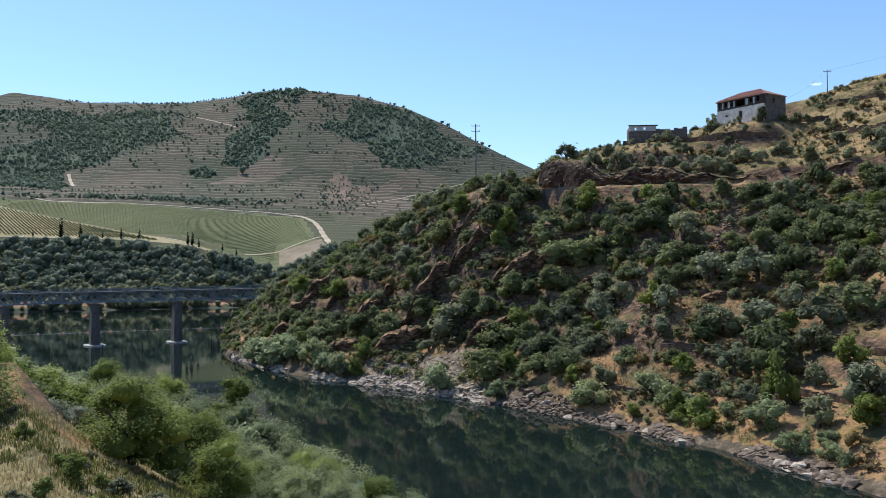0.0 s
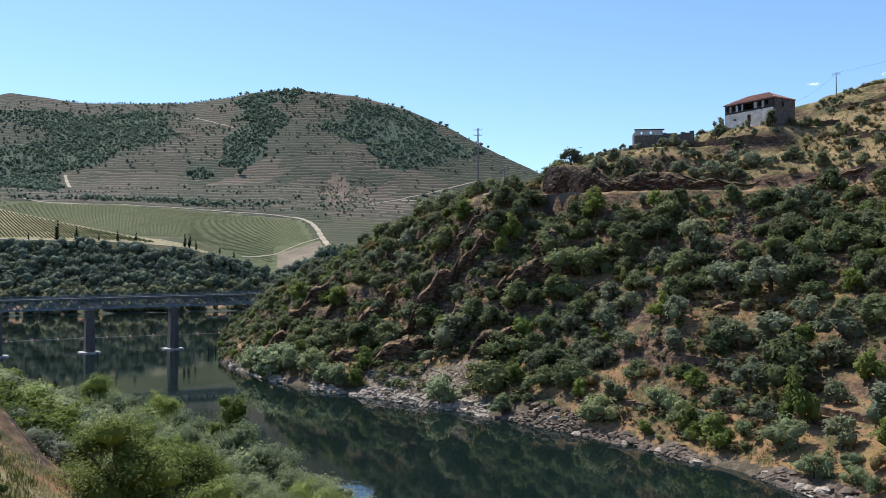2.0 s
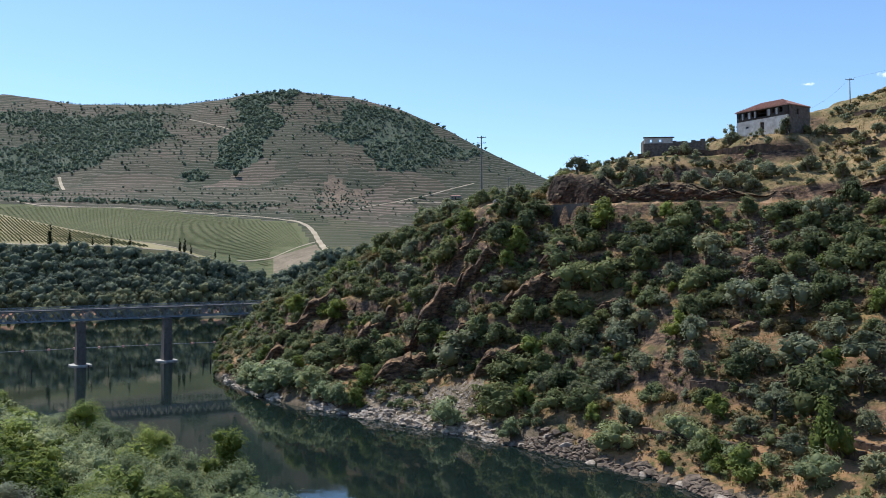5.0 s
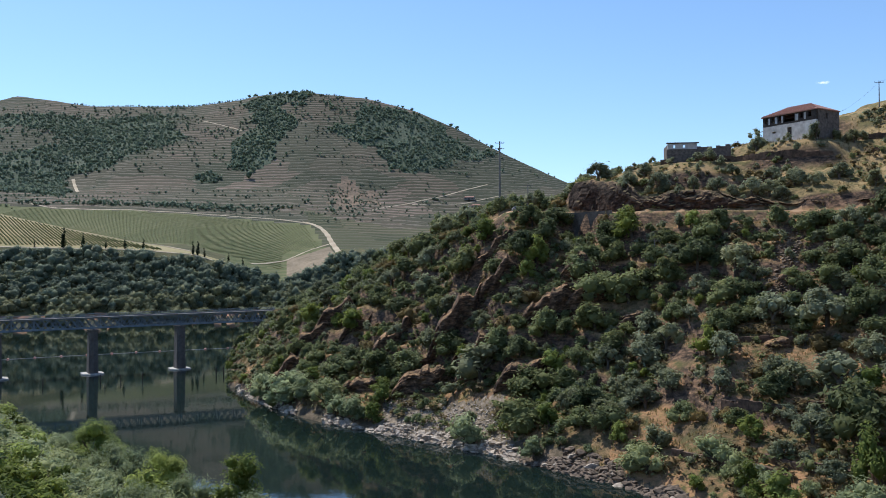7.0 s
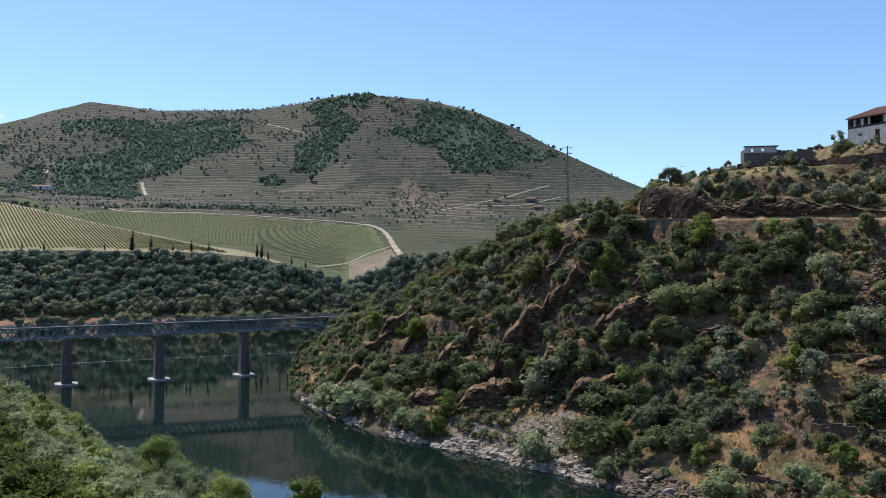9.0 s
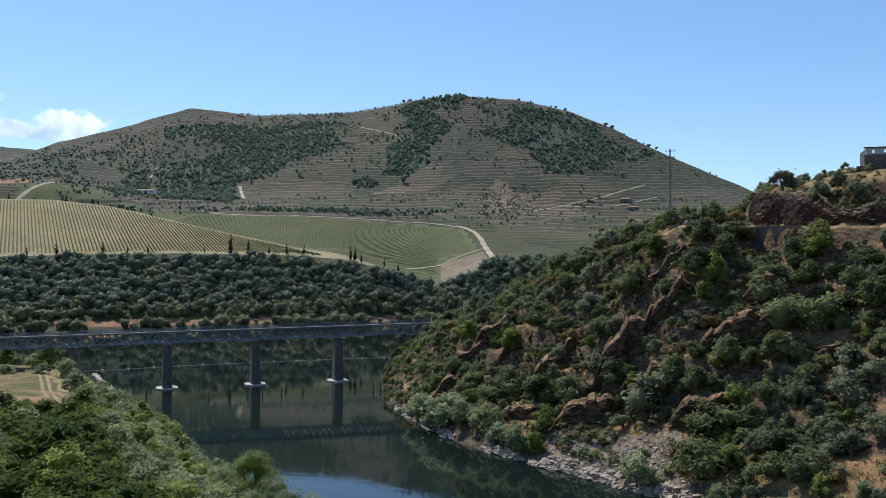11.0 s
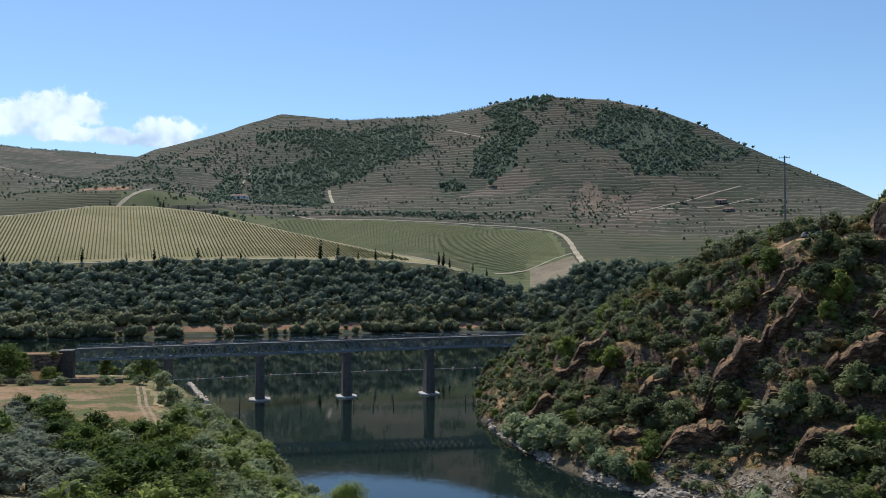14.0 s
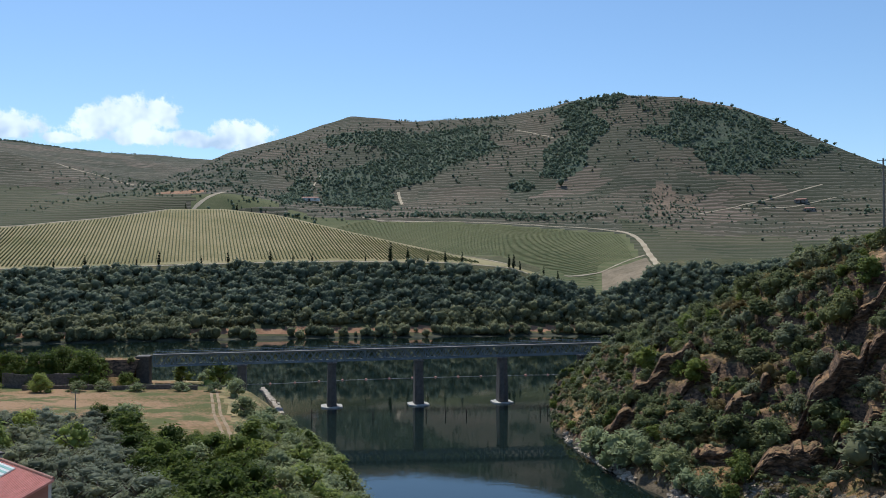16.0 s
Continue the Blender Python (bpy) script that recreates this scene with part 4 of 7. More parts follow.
for n, (kind, (name, label, cat, leaves, make, kw, trunk, group)) in enumerate(KINDS.items()):
    PROTOS[kind], LIGHTER[kind] = [], []
    for i in range(5):
        g = np.random.default_rng(100 * n + i)
        masses = make(g)
        PROTOS[kind].append(plant(name, label, cat, leaves, 100 * n + 50 + i, masses, kw["count"], kw["leaf"], trunk, group,
                                  ragged=kw.get("ragged", 0.25), narrow=kw.get("narrow", 0.6)))
        LIGHTER[kind].append(foliage(g, masses[::2], 240, kw["leaf"] * 1.65, ragged=kw.get("ragged", 0.25), narrow=kw.get("narrow", 0.6)))

WANTED = []          # plants to stand: kind, x, y, width, height factor


def want(kind, rows, tall=1.0):
    for b, r, w in rows:
        x, y = from_hub(b, r)
        WANTED.append((kind, float(x), float(y), w * (1.75 if kind == "willow" and b < 3 else 1.3 if r < 214 or b < 10 else 1.05), tall * 1.05))


# plants that stand out on the near hill: bearing and distance from the hub, width
want("willow", [(-11.49, 240.6, 7.7), (-10.08, 226, 10), (-8.95, 220.4, 7.1), (-6.79, 205.2, 5.9), (-5.54, 199.7, 6.5), (-7.63, 212.8, 7.6), (1.8, 173.8, 7.0),
                (6.49, 161.8, 6.5), (13.86, 146.9, 7.6), (17.95, 144.8, 6.4), (19.36, 140.2, 6.2), (26.62, 126.3, 7.0), (28.71, 117.7, 5.2), (31.22, 114.8, 4.2)])
want("fresh", [(-4.33, 195.6, 6.0), (7.44, 167.5, 6.1), (11.96, 157.7, 4.6), (22, 130.2, 6.7), (20.48, 134.1, 3.5), (31.34, 140.9, 6.1),
               (20.02, 148.1, 4.9), (12.7, 210.2, 9.0), (-5.78, 241, 8.3), (-8.63, 259.6, 8.5)])
want("fresh", [(27.46, 132.2, 6.6)], 1.5)
want("oak", [(5.72, 170.8, 10.0), (9.59, 163, 6.5), (25.99, 146.6, 12.2), (21.57, 154.7, 6.7), (15.97, 159.2, 5.2), (19.32, 152.1, 4.4), (8.49, 178.9, 7.1),
             (6.29, 180, 9.8), (0.54, 206.6, 8.9), (-1.95, 210.5, 9.1), (-4.02, 215.9, 10.8), (-6.5, 225.5, 8.9), (3.95, 195.1, 8.4), (7.28, 192, 8.3)])
want("oak", [(10.29, 196, 9.8), (12.53, 194.3, 11.1), (14.89, 195.4, 8.4), (16.86, 195.1, 9.7), (18.62, 182.9, 7.9), (26.56, 174.1, 8.7), (28.86, 179.6, 8.9),
             (30.89, 178.7, 8.8), (31.59, 154.3, 8.8), (11.49, 182.9, 7.9), (5.41, 213.5, 9.1), (7, 217.2, 8.5), (11.08, 213, 9.1), (1.63, 223.5, 10), (-3.78, 243.9, 9.4)])
want("olive", [(14.44, 152.6, 6.1), (24.99, 133.7, 4.9), (33.12, 125.9, 10.1), (28.7, 148.7, 7.0), (18.17, 158.9, 5.8), (15.22, 166, 6.6), (12.5, 171.2, 6.2), (2.73, 193.5, 12.6),
               (19.22, 191.4, 9.6), (21.45, 174.3, 8.7), (24.46, 172.2, 9.9), (29.18, 155.1, 7.8), (25.27, 155.6, 9.0), (13.57, 179.1, 9.0), (22.65, 156.4, 6.8), (-0.87, 230.9, 9.9)])
# above the road
want("olive", [(13.43, 233.7, 6.2), (16.72, 234.4, 4.6), (18.24, 233.3, 4.6), (21.25, 224.8, 6.3), (22.54, 221.6, 7.0), (24.74, 242.4, 5.1), (25.82, 239.2, 5.8),
               (28.43, 222.3, 5.4), (20.03, 218, 7.2), (21.12, 217, 6.4), (17.98, 224.1, 6.3), (30.49, 217, 6.0), (25.09, 219, 6.5), (22.96, 219, 6.2)])
want("olive", [(20.28, 240.7, 5.9), (23.5, 243.0, 6.0), (16.53, 222, 6.2), (14.37, 224, 8.3), (12.53, 229, 8.6), (10.47, 243.2, 8.2)], 1.1)
want("oak", [(8.9, 243.5, 5.0), (9.5, 242.5, 5.5), (10.3, 239.5, 5.0), (11.0, 237.5, 5.5), (11.8, 235.5, 5.0), (12.6, 233.0, 5.5), (13.3, 230, 5.0)], 0.75)
_g = np.random.default_rng(57)
want("olive", [(b, float(knot(b, K_ROAD_IN)) + _g.uniform(1.5, 6), _g.uniform(3, 6)) for b in (13.9, 14.6, 15.2, 15.7, 16.1, 17.2, 17.7, 18.9, 19.5, 20.6, 21.8, 23.9, 27.0, 31.5)])
want("oak", [(b, float(knot(b, K_ROAD_IN)) + _g.uniform(0.8, 3), _g.uniform(2.2, 4)) for b in (11.6, 12.7, 13.4, 14.3, 15.0, 16.6, 18.3, 20.1, 22.6, 25.3)], 0.8)
want("broom", [(26.73, 216.8, 6.0), (29.46, 237.3, 4.5), (28.22, 252.6, 4.5), (29.92, 246.8, 4.0), (27.78, 222.3, 5.0), (24.57, 228.4, 4.5)], 0.8)

# open ground, kept free of scrub: bearing, distance, half widths
CLEAR = [(9.2, 222, 2.0, 9), (8.3, 224, 1.2, 6), (26.5, 132, 6, 9), (18, 146, 5, 7), (1.2, 182, 3.6, 9), (10.3, 154, 2.2, 7), (3.6, 212, 1.2, 6), (5.0, 226, 1.6, 4), (0.3, 213, 1.6, 5), (-1.8, 222, 1.6, 5), (7.0, 183, 1.2, 4),
         (-6.5, 248, 1.2, 5), (16.5, 172, 1.6, 7), (20.5, 166, 1.3, 6), (22.5, 190, 1.2, 7), (30, 136, 4, 8), (-9.5, 232, 1.2, 4), (14.3, 160, 1.5, 5), (24, 162, 1.5, 4)]


# crags that stand out of the scrub: bearing, distance, width, height
CRAGS = [(0.93, 211.7, 17, 9), (-7.02, 254.1, 10, 6), (-8.67, 252.6, 12, 5.5), (-1.17, 202.5, 13, 8), (4.01, 210.4, 10, 6), (3.44, 220.8, 10, 5), (7.49, 197.9, 12, 9), (21.69, 168.1, 5.5, 3),
         (22.17, 185.6, 5, 3.4), (9.64, 197.9, 9, 6.5), (-10.33, 246, 9, 4.5), (-5.52, 243.6, 9, 5), (12.46, 188.9, 6.5, 4), (9.28, 205.6, 8, 6), (-3.4, 226, 11, 6), (-5.0, 214, 10, 5), (2.6, 199, 9, 6), (5.6, 186, 9, 6)]
BARE = [(b, r - 0.3 * w, 34 * w / r, 5) for b, r, w, h in CRAGS]


WANTED.append(("olive", 87.6, 235.2, 6.6, 1.25))      # the green shrub at the farmhouse


def grow_hill():
    """Fills the near hill between them: thick scrub on the crags, thinner on the grass, sparse above the road."""
    rng = np.random.default_rng(11)
    n = 40000
    b, u = rng.uniform(-13.9, 34, n), rng.random(n)
    lo, hi = knot(b, K_HILL) + 3, np.maximum(knot(b, 15) + 14, knot(b, K_HILL) + 8)
    r = np.sqrt(lo ** 2 + u * (hi ** 2 - lo ** 2))
    x, y = from_hub(b, r)
    z, clump, pick = ground(x, y), fbm(x, y, 22, 3, 60), rng.random((n, 4))
    road_out, road_in = knot(b, K_ROAD_OUT), knot(b, K_ROAD_IN)
    cell = {}

    def near(px, py, w):
        i, j = int(px // 8), int(py // 8)
        for ii in (i - 1, i, i + 1):
            for jj in (j - 1, j, j + 1):
                for qx, qy, qw in cell.get((ii, jj), ()):
                    if (px - qx) ** 2 + (py - qy) ** 2 < (0.205 * (w + qw)) ** 2:
                        return True
        return False

    for _, px, py, w, _t in WANTED:
        cell.setdefault((int(px // 8), int(py // 8)), []).append((px, py, w))
    for k in range(n):
        if z[k] < 0.8 or (b[k] > 3 and road_out[k] - 1.5 < r[k] < road_in[k] + 2.0):
            continue
        above = r[k] > road_in[k] and b[k] > 8.3
        rise = r[k] - knot(b[k], K_HILL)
        if above:
            dens = 0.045
        elif b[k] > 13.5 and r[k] > road_out[k] - 3.0:
            dens = 0.03
        elif -9 < b[k] < 5 and rise < 20:
            dens = 0.06
        elif -13.3 < b[k] <= -9 and 3 < rise < 34 and z[k] < 10:
            dens = 0.13
        elif b[k] < -12.8:
            dens = 0.7
        elif rise < 12:
            dens = 0.10
        elif rise < 17 and b[k] < 6:
            dens = 0.35
        elif b[k] > 13:
            dens = 0.22 if z[k] < 17 else 0.42 if z[k] < 27 else 1.0
        else:
            dens = 1.0 if z[k] > 8 else 0.55
        if any(((b[k] - cb) / wb) ** 2 + ((r[k] - cr) / wr) ** 2 < 1 for cb, cr, wb, wr in CLEAR + BARE):
            dens *= 0.10
        if pick[k, 0] > dens * np.clip((1.1 if z[k] > 27 else 0.85) + 2.4 * clump[k], 0.15, 1):
            continue
        w = (3.2 + 7.8 * pick[k, 1] ** 1.5) * (0.5 if above else 0.6 if rise < 9 else 0.85 if b[k] > 13 and z[k] < 15 else 1.0)
        if near(x[k], y[k], w):
            continue
        cell.setdefault((int(x[k] // 8), int(y[k] // 8)), []).append((x[k], y[k], w))
        q = pick[k, 2]
        w = min(w, max(4.6, 5.0 + 1.5 * (b[k] + 12.2))) if b[k] < -10 else w
        if rise < 9:
            kind = "willow" if q < 0.7 else "fresh" if q < 0.85 else "broom"
        elif above:
            kind = "olive" if q < 0.62 else "oak" if q < 0.7 else "broom"
        elif b[k] > 13 and z[k] < 22:
            kind = "olive" if q < 0.5 else "fresh" if q < 0.62 else "broom" if q < 0.85 else "oak"
        else:
            kind = "oak" if q < 0.60 else "olive" if q < 0.82 else "fresh" if q < 0.92 else "broom"
        WANTED.append((kind, float(x[k]), float(y[k]), float(w), 0.85 + 0.4 * pick[k, 3]))


grow_hill()


def stand_all(limit=150):
    """The nearest of each kind stand as things of their own; the rest of a kind grows together as one."""
    rng = np.random.default_rng(3)
    for kind in KINDS:
        rows = sorted((p for p in WANTED if p[0] == kind), key=lambda p: -p[3] / (120 + math.hypot(p[1] + 7, p[2] - 20)))
        for _, x, y, w, tall in rows[:limit]:
            stand(PROTOS[kind][rng.integers(5)], x, y, w, rng.uniform(0, 6.28), 0.03, tall, rng.uniform(0.8, 1.25), rng.normal() * 0.07)
        rest = rows[limit:]
        if not rest:
            continue
        vs, fs, at = [], [], 0
        for _, x, y, w, tall in rest:
            v, f = LIGHTER[kind][rng.integers(5)]
            u = rng.uniform(0, 6.28)
            c, s = math.cos(u), math.sin(u)
            p = v * (w, w, w * tall)
            z = float(ground(x, y)) - 0.05 * w
            vs.append(np.stack([p[:, 0] * c - p[:, 1] * s + x, p[:, 0] * s + p[:, 1] * c + y, p[:, 2] + z], -1))
            fs += [tuple(at + int(i) for i in q) for q in f]
            at += len(v)
        name, label, cat, leaves = KINDS[kind][:4]
        me = mesh_of("scrub", np.concatenate(vs).tolist(), fs, (leaves,))
        me.polygons.foreach_set("use_smooth", [True] * len(me.polygons))
        tagged(new("hillside_scrub", me), "thick cover of " + label, "scrub", kind="stuff")


stand_all()


def tufts(name, label, mat, rows, blade, seed, per=4):
    """Dry grass: a few leaning blades at each place."""
    g = np.random.default_rng(seed)
    rows = np.array(rows, float)
    n = len(rows)
    z = ground(rows[:, 0], rows[:, 1])
    vs = []
    for k in range(per):
        u, lean = g.uniform(0, 6.28, n), g.uniform(0.1, 0.5, n)
        h, w = blade * g.uniform(0.6, 1.4, n), blade * g.uniform(0.06, 0.16, n)
        c, s = np.cos(u), np.sin(u)
        base = np.stack([rows[:, 0] + g.normal(size=n) * blade * 0.4, rows[:, 1] + g.normal(size=n) * blade * 0.4, z - 0.05], -1)
        side = np.stack([-s * w, c * w, 0 * w], -1)
        top = base + np.stack([c * lean * h, s * lean * h, h], -1)
        vs.append(np.stack([base - side, base + side, top + side * 0.4, top - side * 0.4], 1))
    v = np.concatenate(vs).reshape(-1, 3)
    f = np.arange(len(v)).reshape(-1, 4)
    tagged(new(name, mesh_of(name, v.tolist(), f.tolist(), (mat,))), label, "grass", kind="stuff")


def grow_grass():
    g = np.random.default_rng(91)
    straw, weeds = [], []
    for _ in range(17000):
        b = g.uniform(-48, 12)
        r = g.uniform(18, 100) if g.random() < 0.6 else g.uniform(16, 55)
        x, y = from_hub(b, r)
        if ground(x, y) < 1 or math.hypot((x + 37) / 8, (y - 71) / 7) < 1 and g.random() < 0.85:
            continue
        n = float(fbm(np.array(x), np.array(y), 9, 3, 95))
        (weeds if n > 0.02 and g.random() < 0.8 else straw).append((x, y))
    for _ in range(6000):
        b, r = g.uniform(-180, 180), 2 + 58 * math.sqrt(g.random())
        x, y = from_hub(b, r)
        if ground(x, y) > 1 and (b < -48 or b > 12 or r < 18):
            (weeds if g.random() < 0.25 else straw).append((x, y))
    tufts("bank_grass", "tall dry straw-coloured grass on the near bank", L_GRASS, straw, 0.27, 92, 5)
    tufts("bank_weeds", "olive-green weeds among the dry grass", L_WEED, weeds, 0.34, 94, 6)
    for _ in range(46):                                               # weeds and young bushes on the near bank
        b, r = g.uniform(-46, -8), g.uniform(24, 62)
        x, y = from_hub(b, r)
        stand(PROTOS[("broom", "fresh", "olive")[g.integers(3)]][g.integers(3)], float(x), float(y), g.uniform(1.0, 2.6), g.uniform(0, 6.28), 0.05)
    b = g.uniform(-13.5, 33, 16000)
    r = knot(b, K_HILL) + 3 + g.random(16000) * (knot(b, 15) + 10 - knot(b, K_HILL))
    x, y = from_hub(b, r)
    keep = ~((b > 3) & (r > knot(b, K_ROAD_OUT)) & (r < knot(b, K_ROAD_IN))) & (fbm(x, y, 14, 3, 96) > -0.1) & (ground(x, y) > 1)
    tufts("slope_grass", "dry tufts of grass and low scrub on the slope", L_BROOM, np.stack([x, y], -1)[keep], 0.5, 93, 5)


grow_grass()

# ---- plants of the near bank, larger and closer ----
BIG = {}


MID = {}
STOOD = []


def big_kind(kind, name, label, leaves, make, count, leaf, trunk, group, **kw):
    BIG[kind], MID[kind] = [], []
    for i in range(2):
        g = np.random.default_rng(1900 + 10 * len(BIG) + i)
        MID[kind].append(plant(name, label, "tree", leaves, 1950 + 10 * len(BIG) + i, scaled(make(g)), 820, 0.050, trunk, group, core=0.74, **kw))
    for i in range(2):
        g = np.random.default_rng(900 + 10 * len(BIG) + i)
        BIG[kind].append(plant(name, label, "tree", leaves, 950 + 10 * len(BIG) + i, scaled(make(g)), count, leaf, trunk, group, core=0.68, **kw))


big_kind("alder", "alder_tree", "broad deep green alder tree on the river bank", L_ALDER, lambda g: lumps(g, 30, 1.95, 0.98, 2.9, 0.35), 11000, 0.0170, (0.42, 0.03, 5, 0.25),
         "trees on the near bank", ragged=0.35)
big_kind("willow", "willow_tree", "pale green willow tree on the river bank", L_WILLOW, lambda g: lumps(g, 26, 1.95, 0.92, 2.3, 0.35), 6500, 0.021, (0.35, 0.025, 5, 0.25),
         "trees on the near bank", ragged=0.45, narrow=0.4)
big_kind("citrus", "orange_tree", "glossy dark green orange tree beside the field", L_FRESH_DARK, lambda g: lumps(g, 17, 1.8, 1.0, 1.9, 0.4), 2600, 0.030, (0.3, 0.03, 4, 0.2),
         "orange grove", ragged=0.3)
big_kind("olive", "olive_tree", "silver-grey olive tree in the grove", L_OLIVE_GREY, lambda g: lumps(g, 17, 1.9, 0.98, 1.9, 0.4), 2800, 0.029, (0.34, 0.04, 5, 0.25),
         "olive grove", ragged=0.4, narrow=0.35)
big_kind("fresh", "poplar_shoot", "bright yellow-green young poplar by the water", L_POPLAR, lambda g: lumps(g, 13, 1.35, 0.95, 3.2, 0.8), 3000, 0.028, (0.45, 0.025, 4, 0.2),
         "trees on the near bank", ragged=0.4)


def big(kind, rows, pool=None):
    pool = pool or BIG
    g = np.random.default_rng(len(kind))
    for x, y, w, tall in rows:
        STOOD.append(stand(pool[kind][g.integers(2)], x, y, w, g.uniform(0, 6.28), 0.04, tall))


# x, y, width, height against width
big("alder", [(-24.2, 67.2, 11, 0.97), (-34.6, 61, 12.5, 0.98), (-19, 73, 8.5, 0.95), (-25, 82, 10, 1.0), (-46, 85, 10, 1.15), (-33, 92, 9, 0.9), (-26, 95, 9, 0.9), (-38, 104, 9, 0.9)])
big("alder", [(-64.3, 166, 13, 1.15), (-43.5, 138.4, 11, 1.25), (-19, 84, 8, 0.9), (-31, 104, 9, 1.0)])
big("fresh", [(-33, 137, 13, 1.05), (-21.5, 50.5, 3.2, 0.7), (-96, 188, 6.5, 0.9)])
big("willow", [(-22.5, 114, 14, 1.0), (-14, 103, 12, 0.95), (-8, 98, 10, 0.85), (-29, 122, 12, 1.2), (-38, 131, 11, 1.3), (-33, 113, 11, 1.2), (-50, 146, 11, 1.3), (-57, 153, 11, 1.25),
               (-70, 164, 10, 1.1), (-2, 90, 8, 0.8), (3, 84, 7, 0.8), (-40, 118, 11, 1.2), (-18, 95, 9, 1.0), (-25, 104, 9, 1.0)])
big("olive", [(-34, 80, 6, 0.9), (-42, 95, 8, 1.0), (-50, 104, 8, 0.95)])
# trees below the railway
big("citrus", [(-216, 257, 19, 1.25), (-226, 250, 18, 1.25), (-206, 264, 10, 0.95), (-236, 245, 17, 1.2)])
big("alder", [(-214, 237, 9, 0.95), (-243, 238, 10, 1.0), (-253, 232, 10, 0.9), (-226, 228, 12, 0.85)])
big("willow", [(-206, 243, 8.5, 0.75), (-201, 248, 8, 0.8), (-193.5, 253.5, 8, 0.65), (-184, 262, 7, 0.8), (-176, 268, 8, 0.8), (-186, 268, 6, 0.7)], MID)
big("fresh", [(-200, 284, 11, 0.75)], MID)
big("alder", [(-188, 288, 13, 0.9)], MID)
big("alder", [(-82, 176, 7.5, 1.0), (-88, 172, 6, 0.8), (-56, 138, 8, 0.8)])


def grow_bank():
    """Willows along the water, orange trees behind them and olives beside the house."""
    g = np.random.default_rng(29)
    taken = [(o.matrix_world.translation.x, o.matrix_world.translation.y, o.matrix_world.to_scale().x) for o in STOOD]
    for _ in range(6000):
        b = g.uniform(-54, 6)
        shore = float(knot(b, K_SHORE))
        r = g.uniform(46, max(50, shore - 1.5))
        x, y = from_hub(b, r)
        field = b < -31.6 - (r - 205) * 0.018 and (233 if b < -37.5 else 200) < r < 336
        house = b < -38 and 112 < r < 146
        edge = min(shore - r, min(float(knot(b + k * 573 / r, K_SHORE)) for k in (0.8, 1.6)) - r)
        if field or house or r > 345 or (b < -35 and r > 300):
            continue
        if r < np.interp(b, [-34, -30, -26, -20, -12, -5, 5], [98, 94, 86, 66, 58, 56, 50]):
            continue
        w = g.uniform(7.5, 12.0) if b < -24 else g.uniform(6.0, 9.5)
        if any((x - px) ** 2 + (y - py) ** 2 < (0.195 * (w + pw)) ** 2 for px, py, pw in taken):
            continue
        taken.append((x, y, w))
        q = g.random()
        if edge < 24:
            kind = "willow" if q < 0.82 else "alder" if q < 0.95 else "fresh"
        elif b < -36.5 - (r - 150) * 0.045:
            kind = "olive" if q < 0.96 else "alder"
        else:
            kind = "citrus" if q < 0.88 else "alder" if q < 0.95 else "willow"
        pool = BIG[kind] if r < 84 and b > -30 else MID[kind]
        which, spin, tall = g.integers(2), g.uniform(0, 6.28), g.uniform(0.8, 1.1)
        if not (x < -128 and edge < 6 or x < -150 and edge < 8.5):      # the stone landing stays clear
            stand(pool[which], x, y, w, spin, 0.04, tall * (0.85 if kind == "olive" else 1.2 if b > -24 else 1))


grow_bank()


# ---- growth on the far bank and the big hill, too far off to tell apart ----
def clumps(name, label, leaves, rows, cards, leaf, seed, core=0.8, masses=1, buds=2):
    """Rows of x, y, width, height as one cover of foliage."""
    g = np.random.default_rng(seed)
    protos = []
    for i in range(8):
        m = [(0.13 * g.normal(), 0.13 * g.normal(), 0.32 + 0.1 * g.random(), 0.34 + 0.10 * g.random()) for _ in range(masses)]
        protos.append(foliage(g, m, cards, leaf, 0.95, 0.38, 0.6, core, buds))
    rows = np.array(rows, float)
    zs = ground(rows[:, 0], rows[:, 1])
    vs, fs, at = [], [], 0
    for (x, y, w, h), z in zip(rows, zs):
        v, f = protos[g.integers(8)]
        u = g.uniform(0, 6.28)
        c, s = math.cos(u), math.sin(u)
        vs.append(np.stack([(v[:, 0] * c - v[:, 1] * s) * w + x, (v[:, 0] * s + v[:, 1] * c) * w + y, v[:, 2] * h * 1.35 + z - 0.05 * h], -1))
        fs += [tuple(at + int(i) for i in q) for q in f]
        at += len(v)
    me = mesh_of(name, np.concatenate(vs).tolist(), fs, (leaves,))
    me.polygons.foreach_set("use_smooth", [True] * len(me.polygons))
    return tagged(new(name, me), label, "scrub", kind="stuff")


